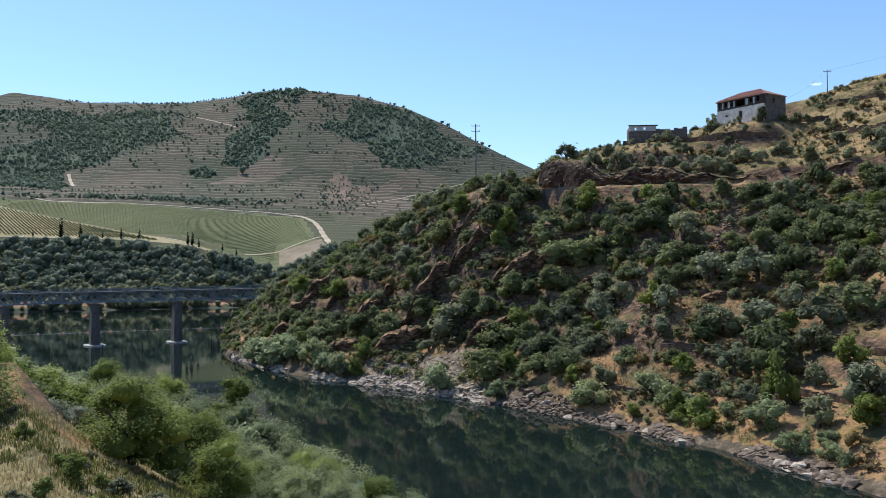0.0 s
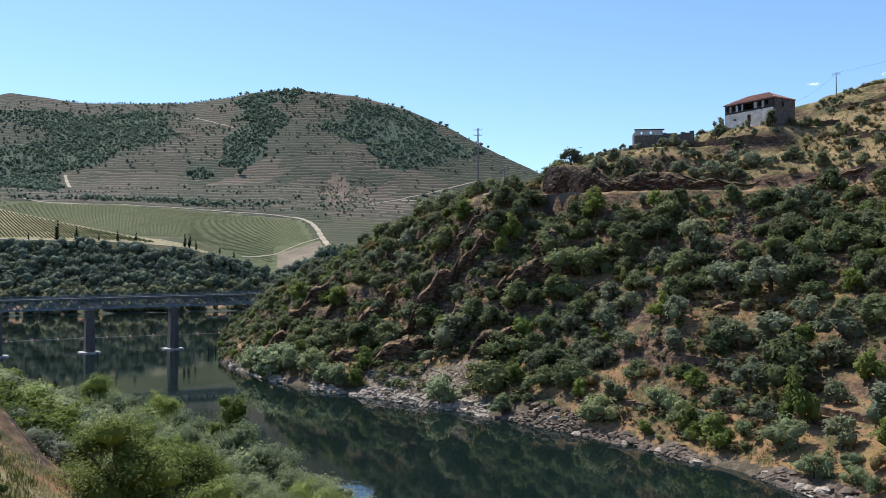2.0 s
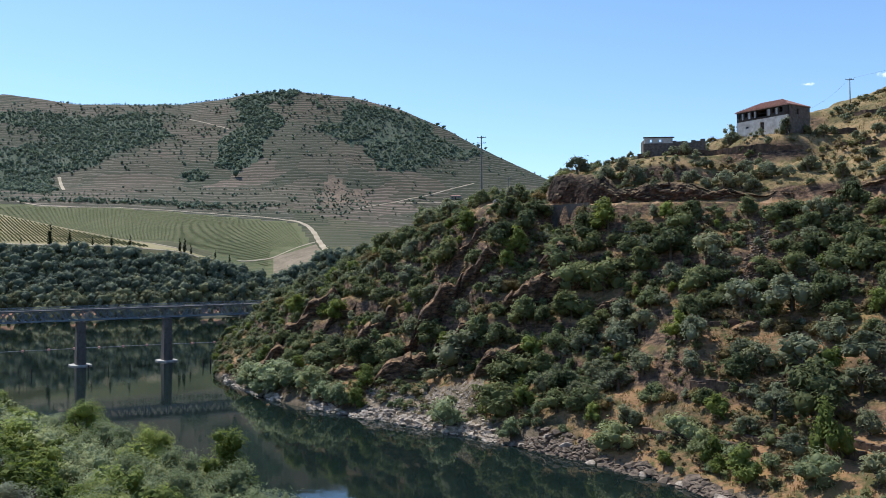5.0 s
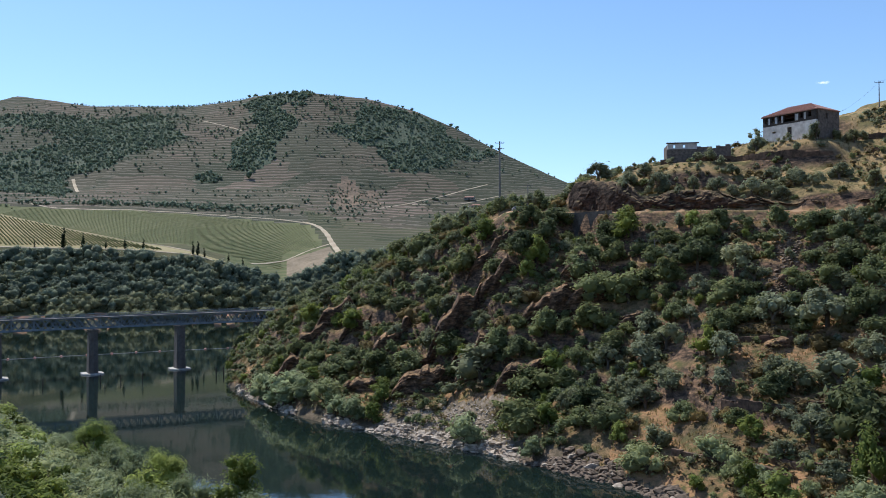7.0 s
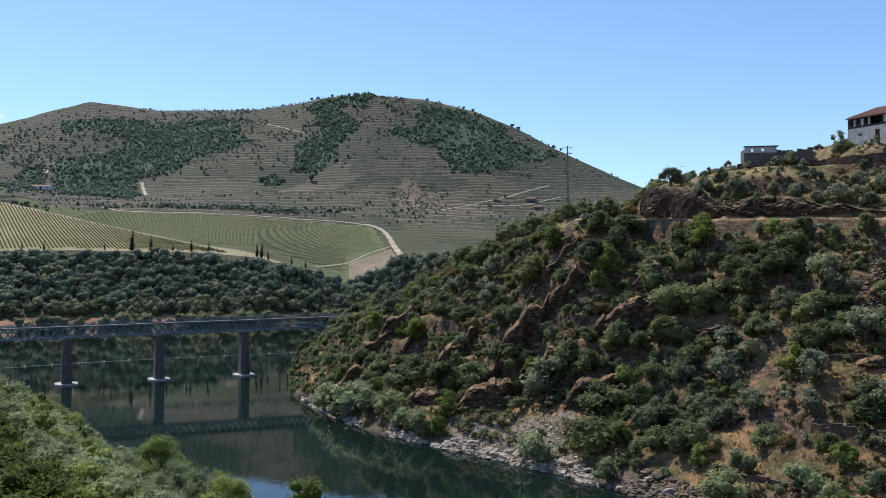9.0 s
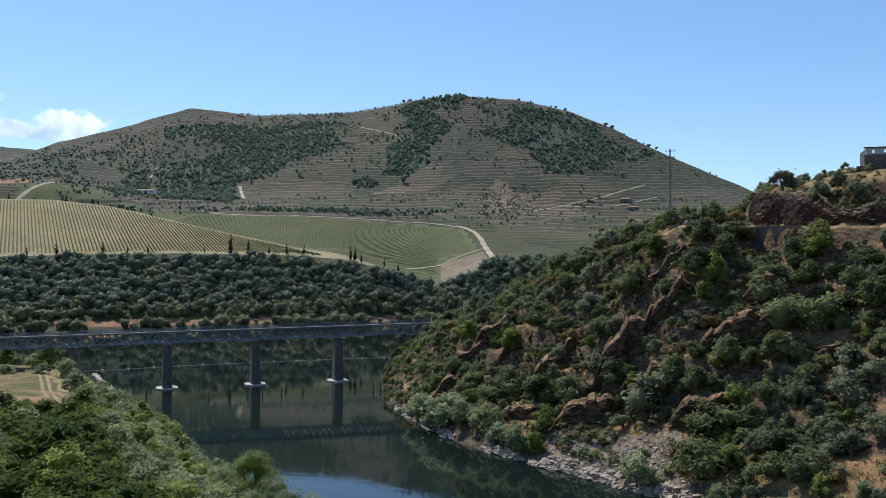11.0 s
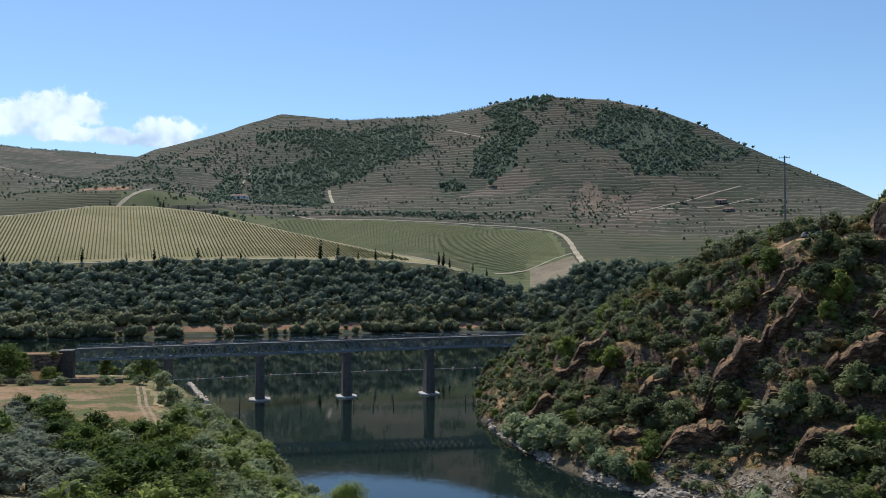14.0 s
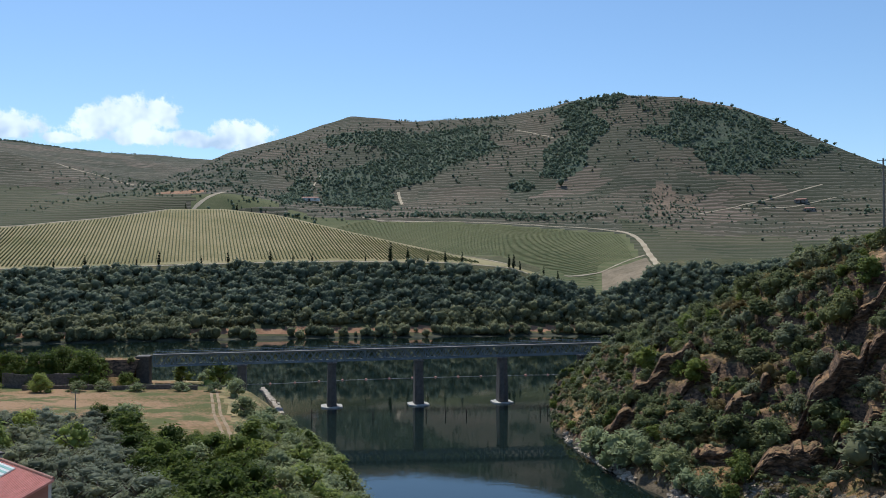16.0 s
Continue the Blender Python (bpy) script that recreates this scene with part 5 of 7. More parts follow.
def far_bank():
    g = np.random.default_rng(41)
    dark, pale = [], []
    for _ in range(7500):
        b = g.uniform(-53, 2)
        lo, hi = knot(b, K_BENCH) + 3, knot(b, K_BROW) - (6 if b < -14.5 else 1)
        if -8 < b:
            hi = knot(b, K_BROW) + 14
        r = g.uniform(lo, hi)
        x, y = from_hub(b, r)
        if fbm(np.array(x), np.array(y), 30, 2, 71) < -0.75:
            continue
        w = 2.6 + 8.2 * g.random() ** 2.0
        (pale if g.random() < 0.10 or r < lo + 12 and g.random() < 0.7 else dark).append((x, y, w, w * g.uniform(0.6, 0.9)))
        if len(dark) > 4200:
            break
    for _ in range(1300):                                              # trees on the low bench by the water
        b = g.uniform(-53, -8)
        r = knot(b, K_FAR) + g.choice([2, 4, 6, 9, 19, 23, 26]) + g.uniform(-3, 4)
        x, y = from_hub(b, r)
        if g.random() < 0.6 + 0.9 * float(fbm(np.array(x), np.array(y), 45, 2, 73)):
            w = 3 + 8 * g.random() ** 1.5
            pale.append((x, y, w, w * g.uniform(0.7, 1.0)))
    # scrub leaves hold the far bank's haze in their colour
    clumps("far_bank_scrub", "dense dark green scrub covering the far river bank", L_SCRUB, dark, 32, 0.17, 42, 0.84, 2)
    clumps("far_bank_trees", "pale green trees and bushes on the far river bank", L_OLIVE, pale, 32, 0.17, 43, 0.84, 2)


far_bank()


def undergrowth():
    """Low growth between the larger shrubs of the near hill: green below, dry heath on the open ground."""
    g = np.random.default_rng(37)
    green, dry = [], []
    n = 9000
    b = g.uniform(-13.6, 34, n)
    lo, hi = knot(b, K_HILL) + 4, knot(b, 15) + 6
    r = lo + (hi - lo) * g.random(n)
    x, y = from_hub(b, r)
    z, patch = ground(x, y), fbm(x, y, 12, 3, 38)
    for k in range(n):
        if z[k] < 1.2 or b[k] < -7 and g.random() < 0.7 or (b[k] > 3 and knot(b[k], K_ROAD_OUT) - 1 < r[k] < knot(b[k], K_ROAD_IN) + 1.5):
            continue
        above = b[k] > 8.3 and r[k] > knot(b[k], K_ROAD_IN)
        if patch[k] < (0.12 if above else -0.05) or g.random() > 0.72:
            continue
        w = 0.8 + 2.2 * g.random() ** 2
        (dry if g.random() < (0.6 if above or b[k] > 13 else 0.3) else green).append((x[k], y[k], w, w * g.uniform(0.5, 0.9)))
    clumps("undergrowth", "low green undergrowth between the shrubs", L_OAK, green, 26, 0.24, 39, 0.6)
    clumps("dry_heath", "low dry heath and thistles on the slope", L_HEATH, dry, 24, 0.26, 40, 0.55)


undergrowth()


def hill_woods():
    g = np.random.default_rng(47)
    rows = []
    for outline in WOODS:
        bs, rs = [q[0] for q in outline], [q[1] for q in outline]
        b0, b1, r0, r1 = min(bs) - 1, max(bs) + 1, min(rs) - 40, max(rs) + 40
        n = int(math.radians(b1 - b0) * (r0 + r1) / 2 * (r1 - r0) / 15)
        b, r = g.uniform(b0, b1, n), g.uniform(r0, r1, n)
        x, y = from_hub(b, r)
        thin = fbm(x, y, 45, 3, 84)
        keep = in_woods(b, r, x, y) & (g.random(n) < 0.92 + 1.0 * thin) & (r < knot(b, K_RIDGE) + 6)
        for xx, yy in zip(x[keep], y[keep]):
            w = 2.6 + 4.6 * g.random() ** 1.8
            rows.append((xx, yy, w, w * g.uniform(0.55, 0.95)))
    for b0, r0, wb, wr, thick in THICKETS:
        area = math.pi * (math.radians(wb) * r0) * wr
        for _ in range(int(area * thick / 20) + 3):
            u, v = g.uniform(0, 6.28), 1.5 * g.random() ** 0.85
            b, r = b0 + wb * v * math.cos(u), r0 + wr * v * math.sin(u)
            x, y = from_hub(b, r)
            if fbm(np.array(x), np.array(y), 60, 3, 81) > -0.3:
                w = 2.0 + 4.6 * g.random() ** 2
                rows.append((x, y, w, w * g.uniform(0.6, 0.85)))
    for _ in range(46):                                               # bushes strung along the terrace walls
        b, f = g.uniform(-47, 6), g.random() ** 1.3
        r = float(knot(b, K_BASE)) * (1 - f) + float(knot(b, K_RIDGE)) * f
        h0, n = float(ground(*from_hub(b, r))), g.integers(10, 46)
        for k in range(n):
            b += 0.16 * g.uniform(0.4, 1.8)
            for _k in range(3):
                r += np.clip((h0 - float(ground(*from_hub(b, r)))) * 1.6, -18, 18)
            x, y = from_hub(b, r)
            w = g.uniform(1.6, 4)
            if b < 7 and float(knot(b, K_BASE)) < r < float(knot(b, K_RIDGE)) + 10 and g.random() < 0.7:
                rows.append((x, y, w, w * 0.7))
    for _ in range(1900):                                             # single bushes and trees all over the hill
        b = g.uniform(-48, 8)
        r = g.uniform(float(knot(b, K_BASE)) + 12, float(knot(b, K_RIDGE)))
        x, y = from_hub(b, r)
        if fbm(np.array(x), np.array(y), 120, 3, 86) < 0.05 and g.random() < 0.85:
            continue
        w = 1.4 + 3.6 * g.random() ** 3
        rows.append((x, y, w, w * 0.7))
    for b in np.arange(-23.5, -13.2, 0.16):                           # a thin line of trees on the saddle
        r = float(knot(b, K_RIDGE)) - 2 + g.uniform(-4, 4)
        x, y = from_hub(b + g.uniform(-0.05, 0.05), r)
        w = g.uniform(2.5, 4.5)
        rows.append((x, y, w, w * 0.7))
    for b, w in ((-15.0, 10), (-13.0, 13), (-12.6, 11), (-11.6, 12), (-10.6, 13), (-10.0, 12), (-9.2, 10), (-5.4, 9), (-3.0, 10), (-2.4, 11), (0.2, 12), (0.6, 12), (1.5, 9), (3.0, 14), (3.3, 11)):
        x, y = from_hub(b, float(knot(b, K_RIDGE)))
        rows.append((x, y, w * 0.75, w * 0.42))
    for _ in range(170):                                              # low bushes on the cleared plot
        x, y = from_hub(g.uniform(-7.9, -4.0), g.uniform(1040, 1170))
        rows.append((x, y, g.uniform(2, 4), 2.2))
    x, y = from_hub(-13.0, 1205)
    rows.append((x, y, 13, 12))
    # the leaf colour carries the haze over the far hill
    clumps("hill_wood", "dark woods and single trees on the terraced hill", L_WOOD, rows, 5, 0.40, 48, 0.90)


hill_woods()


# ---- vineyards ----
def vine_rows(heading, offsets, run, inside, tall, label, leaves):
    """Straight rows of vines side by side over the part of the land that inside() allows."""
    g = np.random.default_rng(53)
    way = radians(heading)
    d, side = np.array([math.sin(way), math.cos(way)]), np.array([math.cos(way), -math.sin(way)])
    vs, fs = [], []
    for off in offsets:
        p = np.array(HUB) + np.outer(run, d) + side * off
        b = np.degrees(np.arctan2(p[:, 0] - HUB[0], p[:, 1] - HUB[1]))
        r = np.hypot(p[:, 0] - HUB[0], p[:, 1] - HUB[1])
        p = p[inside(b, r)]
        if len(p) < 3:
            continue
        z = ground(p[:, 0], p[:, 1])
        w = 0.40 + 0.14 * g.random(len(p))
        h = tall * (0.85 + 0.3 * g.random(len(p)))
        at = len(vs)
        for (x, y), zz, ww, hh in zip(p, z, w, h):
            jx, jy = side * ww
            vs += [(x - jx, y - jy, zz - 0.2), (x - jx * 0.7, y - jy * 0.7, zz + hh), (x + jx * 0.7, y + jy * 0.7, zz + hh), (x + jx, y + jy, zz - 0.2)]
        for i in range(len(p) - 1):
            if abs(p[i + 1] - p[i]).max() > 9:
                continue
            q = at + 4 * i
            fs += [(q, q + 4, q + 5, q + 1), (q + 1, q + 5, q + 6, q + 2), (q + 2, q + 6, q + 7, q + 3)]
    tagged(new("vine_rows", mesh_of("vine_rows", vs, fs, (leaves,))), label, "vineyard", kind="stuff")


def on_dome(b, r):
    return (r > knot(b, K_BROW) + 9) & (r < knot(b, K_DOME) - 18) & (b < -14.8) & (b > -56)


def on_second(b, r):
    upper = (r > knot(b, K_DIP) + 2) & (r < knot(b, K_BASE) - 10) & (b > -30) & (b < -7.9 - (r - 780) * 0.008)
    return upper & ~((b > -10.7) & (r < 842))


vine_rows(-36.8, np.arange(-330, 420, 2.9), np.arange(640, 1010, 5.5), on_dome, 0.95, "long straight rows of green vines climbing a rounded hill", L_VINE)
vine_rows(22.0, np.arange(-760, -150, 3.4), np.arange(400, 1000, 6.0), on_second, 0.2, "low rows of young vines across a green slope", L_VINE_YOUNG)


def ribbon(name, label, line, width, mat, lift=0.3, step=6.0):
    """A track laid on the land along bearings and distances."""
    pts = []
    for (b0, r0), (b1, r1) in zip(line, line[1:]):
        p0, p1 = np.array(from_hub(b0, r0)), np.array(from_hub(b1, r1))
        n = max(2, int(np.hypot(*(p1 - p0)) / step))
        pts += [p0 + (p1 - p0) * i / n for i in range(n)]
    pts.append(np.array(from_hub(*line[-1])))
    p = np.array(pts)
    for _ in range(3):
        p[1:-1] = (p[:-2] + 2 * p[1:-1] + p[2:]) / 4
    t = np.gradient(p, axis=0)
    t /= np.linalg.norm(t, axis=1, keepdims=True) + 1e-9
    n = np.stack([-t[:, 1], t[:, 0]], -1)
    w = width * (0.5 + 0.08 * np.sin(np.arange(len(p)) * 1.7))[:, None]
    cols = [p + n * w * k for k in (-1, 0, 1)]
    zs = [ground(c[:, 0], c[:, 1]) for c in cols]
    vs = [(c[i, 0], c[i, 1], float(zs[k][i]) + lift) for i in range(len(p)) for k, c in enumerate(cols)]
    vs += [(c[i, 0], c[i, 1], float(zs[k][i]) - 0.5) for i in range(len(p)) for k, c in ((0, cols[0]), (2, cols[2]))]
    m, fs = 3 * len(p), []
    for i in range(len(p) - 1):
        a, c = 3 * i, m + 2 * i
        fs += [(a, a + 3, a + 4, a + 1), (a + 1, a + 4, a + 5, a + 2), (a, c, c + 2, a + 3), (a + 2, a + 5, c + 3, c + 1)]
    tagged(new(name, mesh_of(name, vs, fs, (mat,))), label, "track", kind="structure")


TRACK = "pale dusty farm track through the vineyards"
ribbon("road_1", TRACK, [(-9.58, 961.9), (-8.88, 955.8), (-8.26, 931.8), (-7.86, 895.8), (-7.63, 859.7), (-7.27, 820.7), (-6.95, 778.7)], 5, M_TRACK)
ribbon("road_2", TRACK, [(-7.81, 850), (-9.28, 829.9), (-11.04, 812), (-12.83, 776.1)], 2, M_TRACK)
ribbon("road_3", TRACK, [(b, float(knot(b, K_DOME)) - 11) for b in np.arange(-50, -37.5, 1.5)] + [(-37.2, 1020), (-36.4, 1055), (-35.4, 1080), (-34.5, 1094)], 4.5, M_TRACK)
ribbon("road_4", TRACK, [(-5.04, 1054.5), (-3.34, 1105.3), (-1.67, 1129.1), (-0.53, 1138), (0.93, 1167.8), (2.67, 1203.5)], 1.8, M_TRACK)
ribbon("road_5", TRACK, [(-2.34, 1114.2), (0.9, 1125.8), (2.17, 1143.6), (3.41, 1161.4)], 1.5, M_TRACK)
ribbon("road_6", TRACK, [(-16.36, 1484.2), (-15.26, 1442.2), (-14.17, 1403.2), (-13.44, 1373.1)], 1.6, M_TRACK)
ribbon("road_7", TRACK, [(-23.57, 1280.2), (-23.45, 1240), (-23.3, 1178.2)], 4, M_TRACK)
ribbon("road_8", TRACK, [(-25.92, 1050), (-25.01, 1028.2), (-20.06, 1004.3), (-15.31, 1001.2), (-11.35, 977), (-9.05, 955.9)], 2.6, M_TRACK)
ribbon("road_9", TRACK, [(-28.81, 925), (-25.89, 882), (-23.72, 852), (-20.06, 793), (-16.43, 754)], 4, M_TRACK)


ribbon("road_14", TRACK, [(b, float(knot(b, K_BROW)) + 2.5) for b in np.arange(-52, -13.5, 1.5)], 1.6, M_TRACK)
ribbon("road_10", TRACK, [(-44.6, 1560), (-42.92, 1500), (-40.97, 1437), (-39.13, 1300)], 4, M_TRACK)
ribbon("road_11", TRACK, [(-29.3, 1298), (-28.8, 1361), (-28.2, 1415)], 2.5, M_TRACK)
for x in (-0.8, 0.8):
    ribbon("road_12", "two pale wheel ruts across the mown field", [(-33.05, 206), (-33.5, 228), (-34.0, 249), (-34.3, 285 + x), (-34.6, 322)], 0.8, M_RUT, 0.06, 3.0) if x < 0 else \
        ribbon("road_13", "two pale wheel ruts across the mown field", [(-32.6, 206), (-33.08, 228), (-33.62, 249), (-33.95, 285), (-34.3, 322)], 0.8, M_RUT, 0.06, 3.0)


def vineyard_plot():
    """A bare sloping plot under the branch track, laid over the land."""
    top = [(-10.52, 817), (-8.94, 822), (-7.75, 838)]
    low = [(-10.5, 722), (-8.7, 726), (-7.1, 762)]
    n, m, vs = 24, 14, []
    t = np.linspace(0, 1, n)
    upper, lower = [np.stack([np.interp(t, (0, 0.5, 1), [q[k] for q in row]) for k in (0, 1)], -1) for row in (top, low)]
    for i in range(n):
        for j in range(m):
            b, r = upper[i] + (lower[i] - upper[i]) * j / (m - 1)
            x, y = from_hub(b, r)
            vs.append((float(x), float(y), float(ground(x, y)) + 0.22))
    fs = [(i * m + j, i * m + j + 1, (i + 1) * m + j + 1, (i + 1) * m + j) for i in range(n - 1) for j in range(m - 1)]
    tagged(new("bare_plot", mesh_of("bare_plot", vs, fs, (M_PLOT,))), "bare grey-brown vineyard plot beside the track", "field", kind="structure")


vineyard_plot()


def cypress_trees():
    g = np.random.default_rng(61)
    protos = []
    for i in range(2):
        m = [(0.02 * g.normal(), 0.02 * g.normal(), 0.12 + 0.16 * k, 0.13 * (1 - 0.13 * k) * (0.8 if k == 0 else 1)) for k in range(6)]
        protos.append(plant("cypress_tree", "slender dark cypress at the edge of the vineyard", "tree", L_CYPRESS, 70 + i, m, 260, 0.07, (0.2, 0.02, 2, 0.03),
                            "cypresses along the vineyard", flat=1.25, ragged=0.2))
    line = [(-44.2, 5), (-42.5, 7), (-39.6, 5), (-38.3, 9), (-35.8, 5), (-34.2, 7), (-31.6, 7), (-30.2, 4), (-29.0, 5), (-25.6, 4), (-24.0, 12), (-22.9, 9), (-21.6, 5), (-20.5, 7),
            (-19.4, 7), (-16.4, 8), (-16.1, 9), (-15.7, 6), (-14.2, 7), (-13.3, 7)]
    for b, h in line:
        x, y = from_hub(b, float(knot(b, K_BROW)) + 5)
        stand(protos[g.integers(2)], x, y, h * 1.35, g.uniform(0, 6.28), 0.02)
    for b, r, h in ((-38.0, 1003, 7), (-36.9, 1010, 13), (-35.6, 1035, 7), (-33.8, 1040, 13), (-32.9, 1035, 8), (-32.0, 1030, 9), (-31.3, 1025, 7), (-48.0, 930, 12)):
        x, y = from_hub(b, r)
        stand(protos[g.integers(2)], x, y, h, g.uniform(0, 6.28), 0.02)
    drop_prototypes(protos)


def drop_prototypes(protos):
    for p in protos:
        for o in (*p.children_recursive, p):
            bpy.data.objects.remove(o)


cypress_trees()


# ---- the railway bridge ----
WAY = Vector((25.95, 15.35, 0)).normalized()              # along the deck, towards the promontory
ACROSS = Vector((-WAY.y, WAY.x, 0))
PIER_ONE, SPAN = Vector((-155.9, 307.4, 0)), 30.1
DECK_Z = 16.0                                             # underside of the girders


def bridge_at(n, across=0.0, z=0.0, rise=0.012):
    """A place on the bridge, n spans past the first river pier."""
    return PIER_ONE + WAY * (SPAN * n) + ACROSS * across + Vector((0, 0, z + (rise * SPAN * (n - 1) if z > 10 else 0)))


def build_bridge():
    ob = tagged(empty("railway_bridge"), "long blue-grey steel lattice girder railway bridge on stone piers", "bridge")
    first, last, depth, half = -1.95, 3.55, 3.7, 2.1
    for side in (-1, 1):
        girder = new("girder", None)
        girder.parent = ob
        bm = bmesh.new()
        for z in (0.2, depth):
            beam(bm, bridge_at(first, side * half, DECK_Z + z), bridge_at(last, side * half, DECK_Z + z), 0.55, 0.42)
        part("chord", bm, M_STEEL, girder)
        bm = bmesh.new()
        panels = int((last - first) * SPAN / 2.3)
        for i in range(panels):
            for k in (0, 1):
                a, b = first + (last - first) * i / panels, first + (last - first) * (i + 1) / panels
                z0, z1 = (0.3, depth - 0.1) if k else (depth - 0.1, 0.3)
                beam(bm, bridge_at(a, side * (half + 0.06 * (2 * k - 1)), DECK_Z + z0), bridge_at(b, side * (half + 0.06 * (2 * k - 1)), DECK_Z + z1), 0.10, 0.30)
        part("lattice", bm, M_STEEL, girder)
        for i in range(0, panels + 1, 3):
            a = first + (last - first) * i / panels
            bm = bmesh.new()
            beam(bm, bridge_at(a, side * half, DECK_Z + 0.2), bridge_at(a, side * half, DECK_Z + depth), 0.28, 0.28)
            part("upright", bm, M_STEEL, girder)
        rail = new("railing", None)
        rail.parent = ob
        bm = bmesh.new()
        for z in (4.5, 5.1):
            beam(bm, bridge_at(first, side * 2.75, DECK_Z + z), bridge_at(last, side * 2.75, DECK_Z + z), 0.09, 0.09)
        for i in range(0, panels + 1):
            a = first + (last - first) * i / panels
            beam(bm, bridge_at(a, side * 2.75, DECK_Z + 3.95), bridge_at(a, side * 2.75, DECK_Z + 5.1), 0.07, 0.07)
        part("handrail", bm, M_STEEL, rail)
    bm = bmesh.new()
    beam(bm, bridge_at(first, 0, DECK_Z + depth + 0.28), bridge_at(last, 0, DECK_Z + depth + 0.28), 5.7, 0.22)
    part("deck", bm, M_DECK, ob, "weathered grey timber deck")
    for side in (-0.84, 0.84):
        bm = bmesh.new()
        beam(bm, bridge_at(first, side, DECK_Z + depth + 0.5), bridge_at(last, side, DECK_Z + depth + 0.5), 0.12, 0.18)
        part("track_rail", bm, M_IRON, ob, "rusty steel rail")


def build_piers():
    turn = Matrix.Rotation(math.atan2(WAY.y, WAY.x), 4, "Z")
    for n in range(-1, 4):
        at = bridge_at(n)
        land = float(ground(at.x, at.y))
        foot = min(0.0, land) if n in (0, 1, 2) else max(land - 1.0, -2.0)
        top = bridge_at(n, 0, DECK_Z).z
        ob = tagged(empty("bridge_pier", Matrix.Translation((at.x, at.y, foot)) @ turn), "tapered dark stone bridge pier" + (" on a pale slab in water" if 0 <= n <= 2 else " on the bank"),
                    "bridge pier", "bridge piers")
        bm = bmesh.new()
        low, high = foot - 3.5 - foot, top - 0.9 - foot
        a, b = (1.75, 2.75), (1.35, 2.25)
        ring0 = [bm.verts.new((x, y, low)) for x, y in ((-a[0], -a[1]), (0, -a[1] - 0.7), (a[0], -a[1]), (a[0], a[1]), (0, a[1] + 0.7), (-a[0], a[1]))]
        ring1 = [bm.verts.new((x, y, high)) for x, y in ((-b[0], -b[1]), (0, -b[1] - 0.5), (b[0], -b[1]), (b[0], b[1]), (0, b[1] + 0.5), (-b[0], b[1]))]
        bm.faces.new(ring0[::-1])
        bm.faces.new(ring1)
        for i in range(6):
            bm.faces.new((ring0[i], ring0[(i + 1) % 6], ring1[(i + 1) % 6], ring1[i]))
        part("shaft", bm, M_PIER, ob)
        bm = bmesh.new()
        box(bm, 0, 0, high + 0.25, 3.3, 5.6, 0.5, bevel=0.08)
        part("cap", bm, M_PIER, ob)
        for y in (-2.1, 2.1):
            bm = bmesh.new()
            box(bm, 0, y, high + 0.7, 0.9, 0.8, 0.4, bevel=0.05)
            part("bearing", bm, M_IRON, ob)
        if 0 <= n <= 2:
            bm = bmesh.new()
            w, d = 3.6, 4.7
            prism(bm, [(-w, -d + 2), (-w + 2.2, -d), (w - 2.2, -d), (w, -d + 2), (w, d - 2), (w - 2.2, d), (-w + 2.2, d), (-w, d - 2)], -1.2 - foot, 0.42 - foot)
            bmesh.ops.bevel(bm, geom=[e for e in bm.edges], offset=0.08, segments=1, affect="EDGES")
            part("footing_slab", bm, M_SLAB, ob, "pale concrete slab at the waterline")


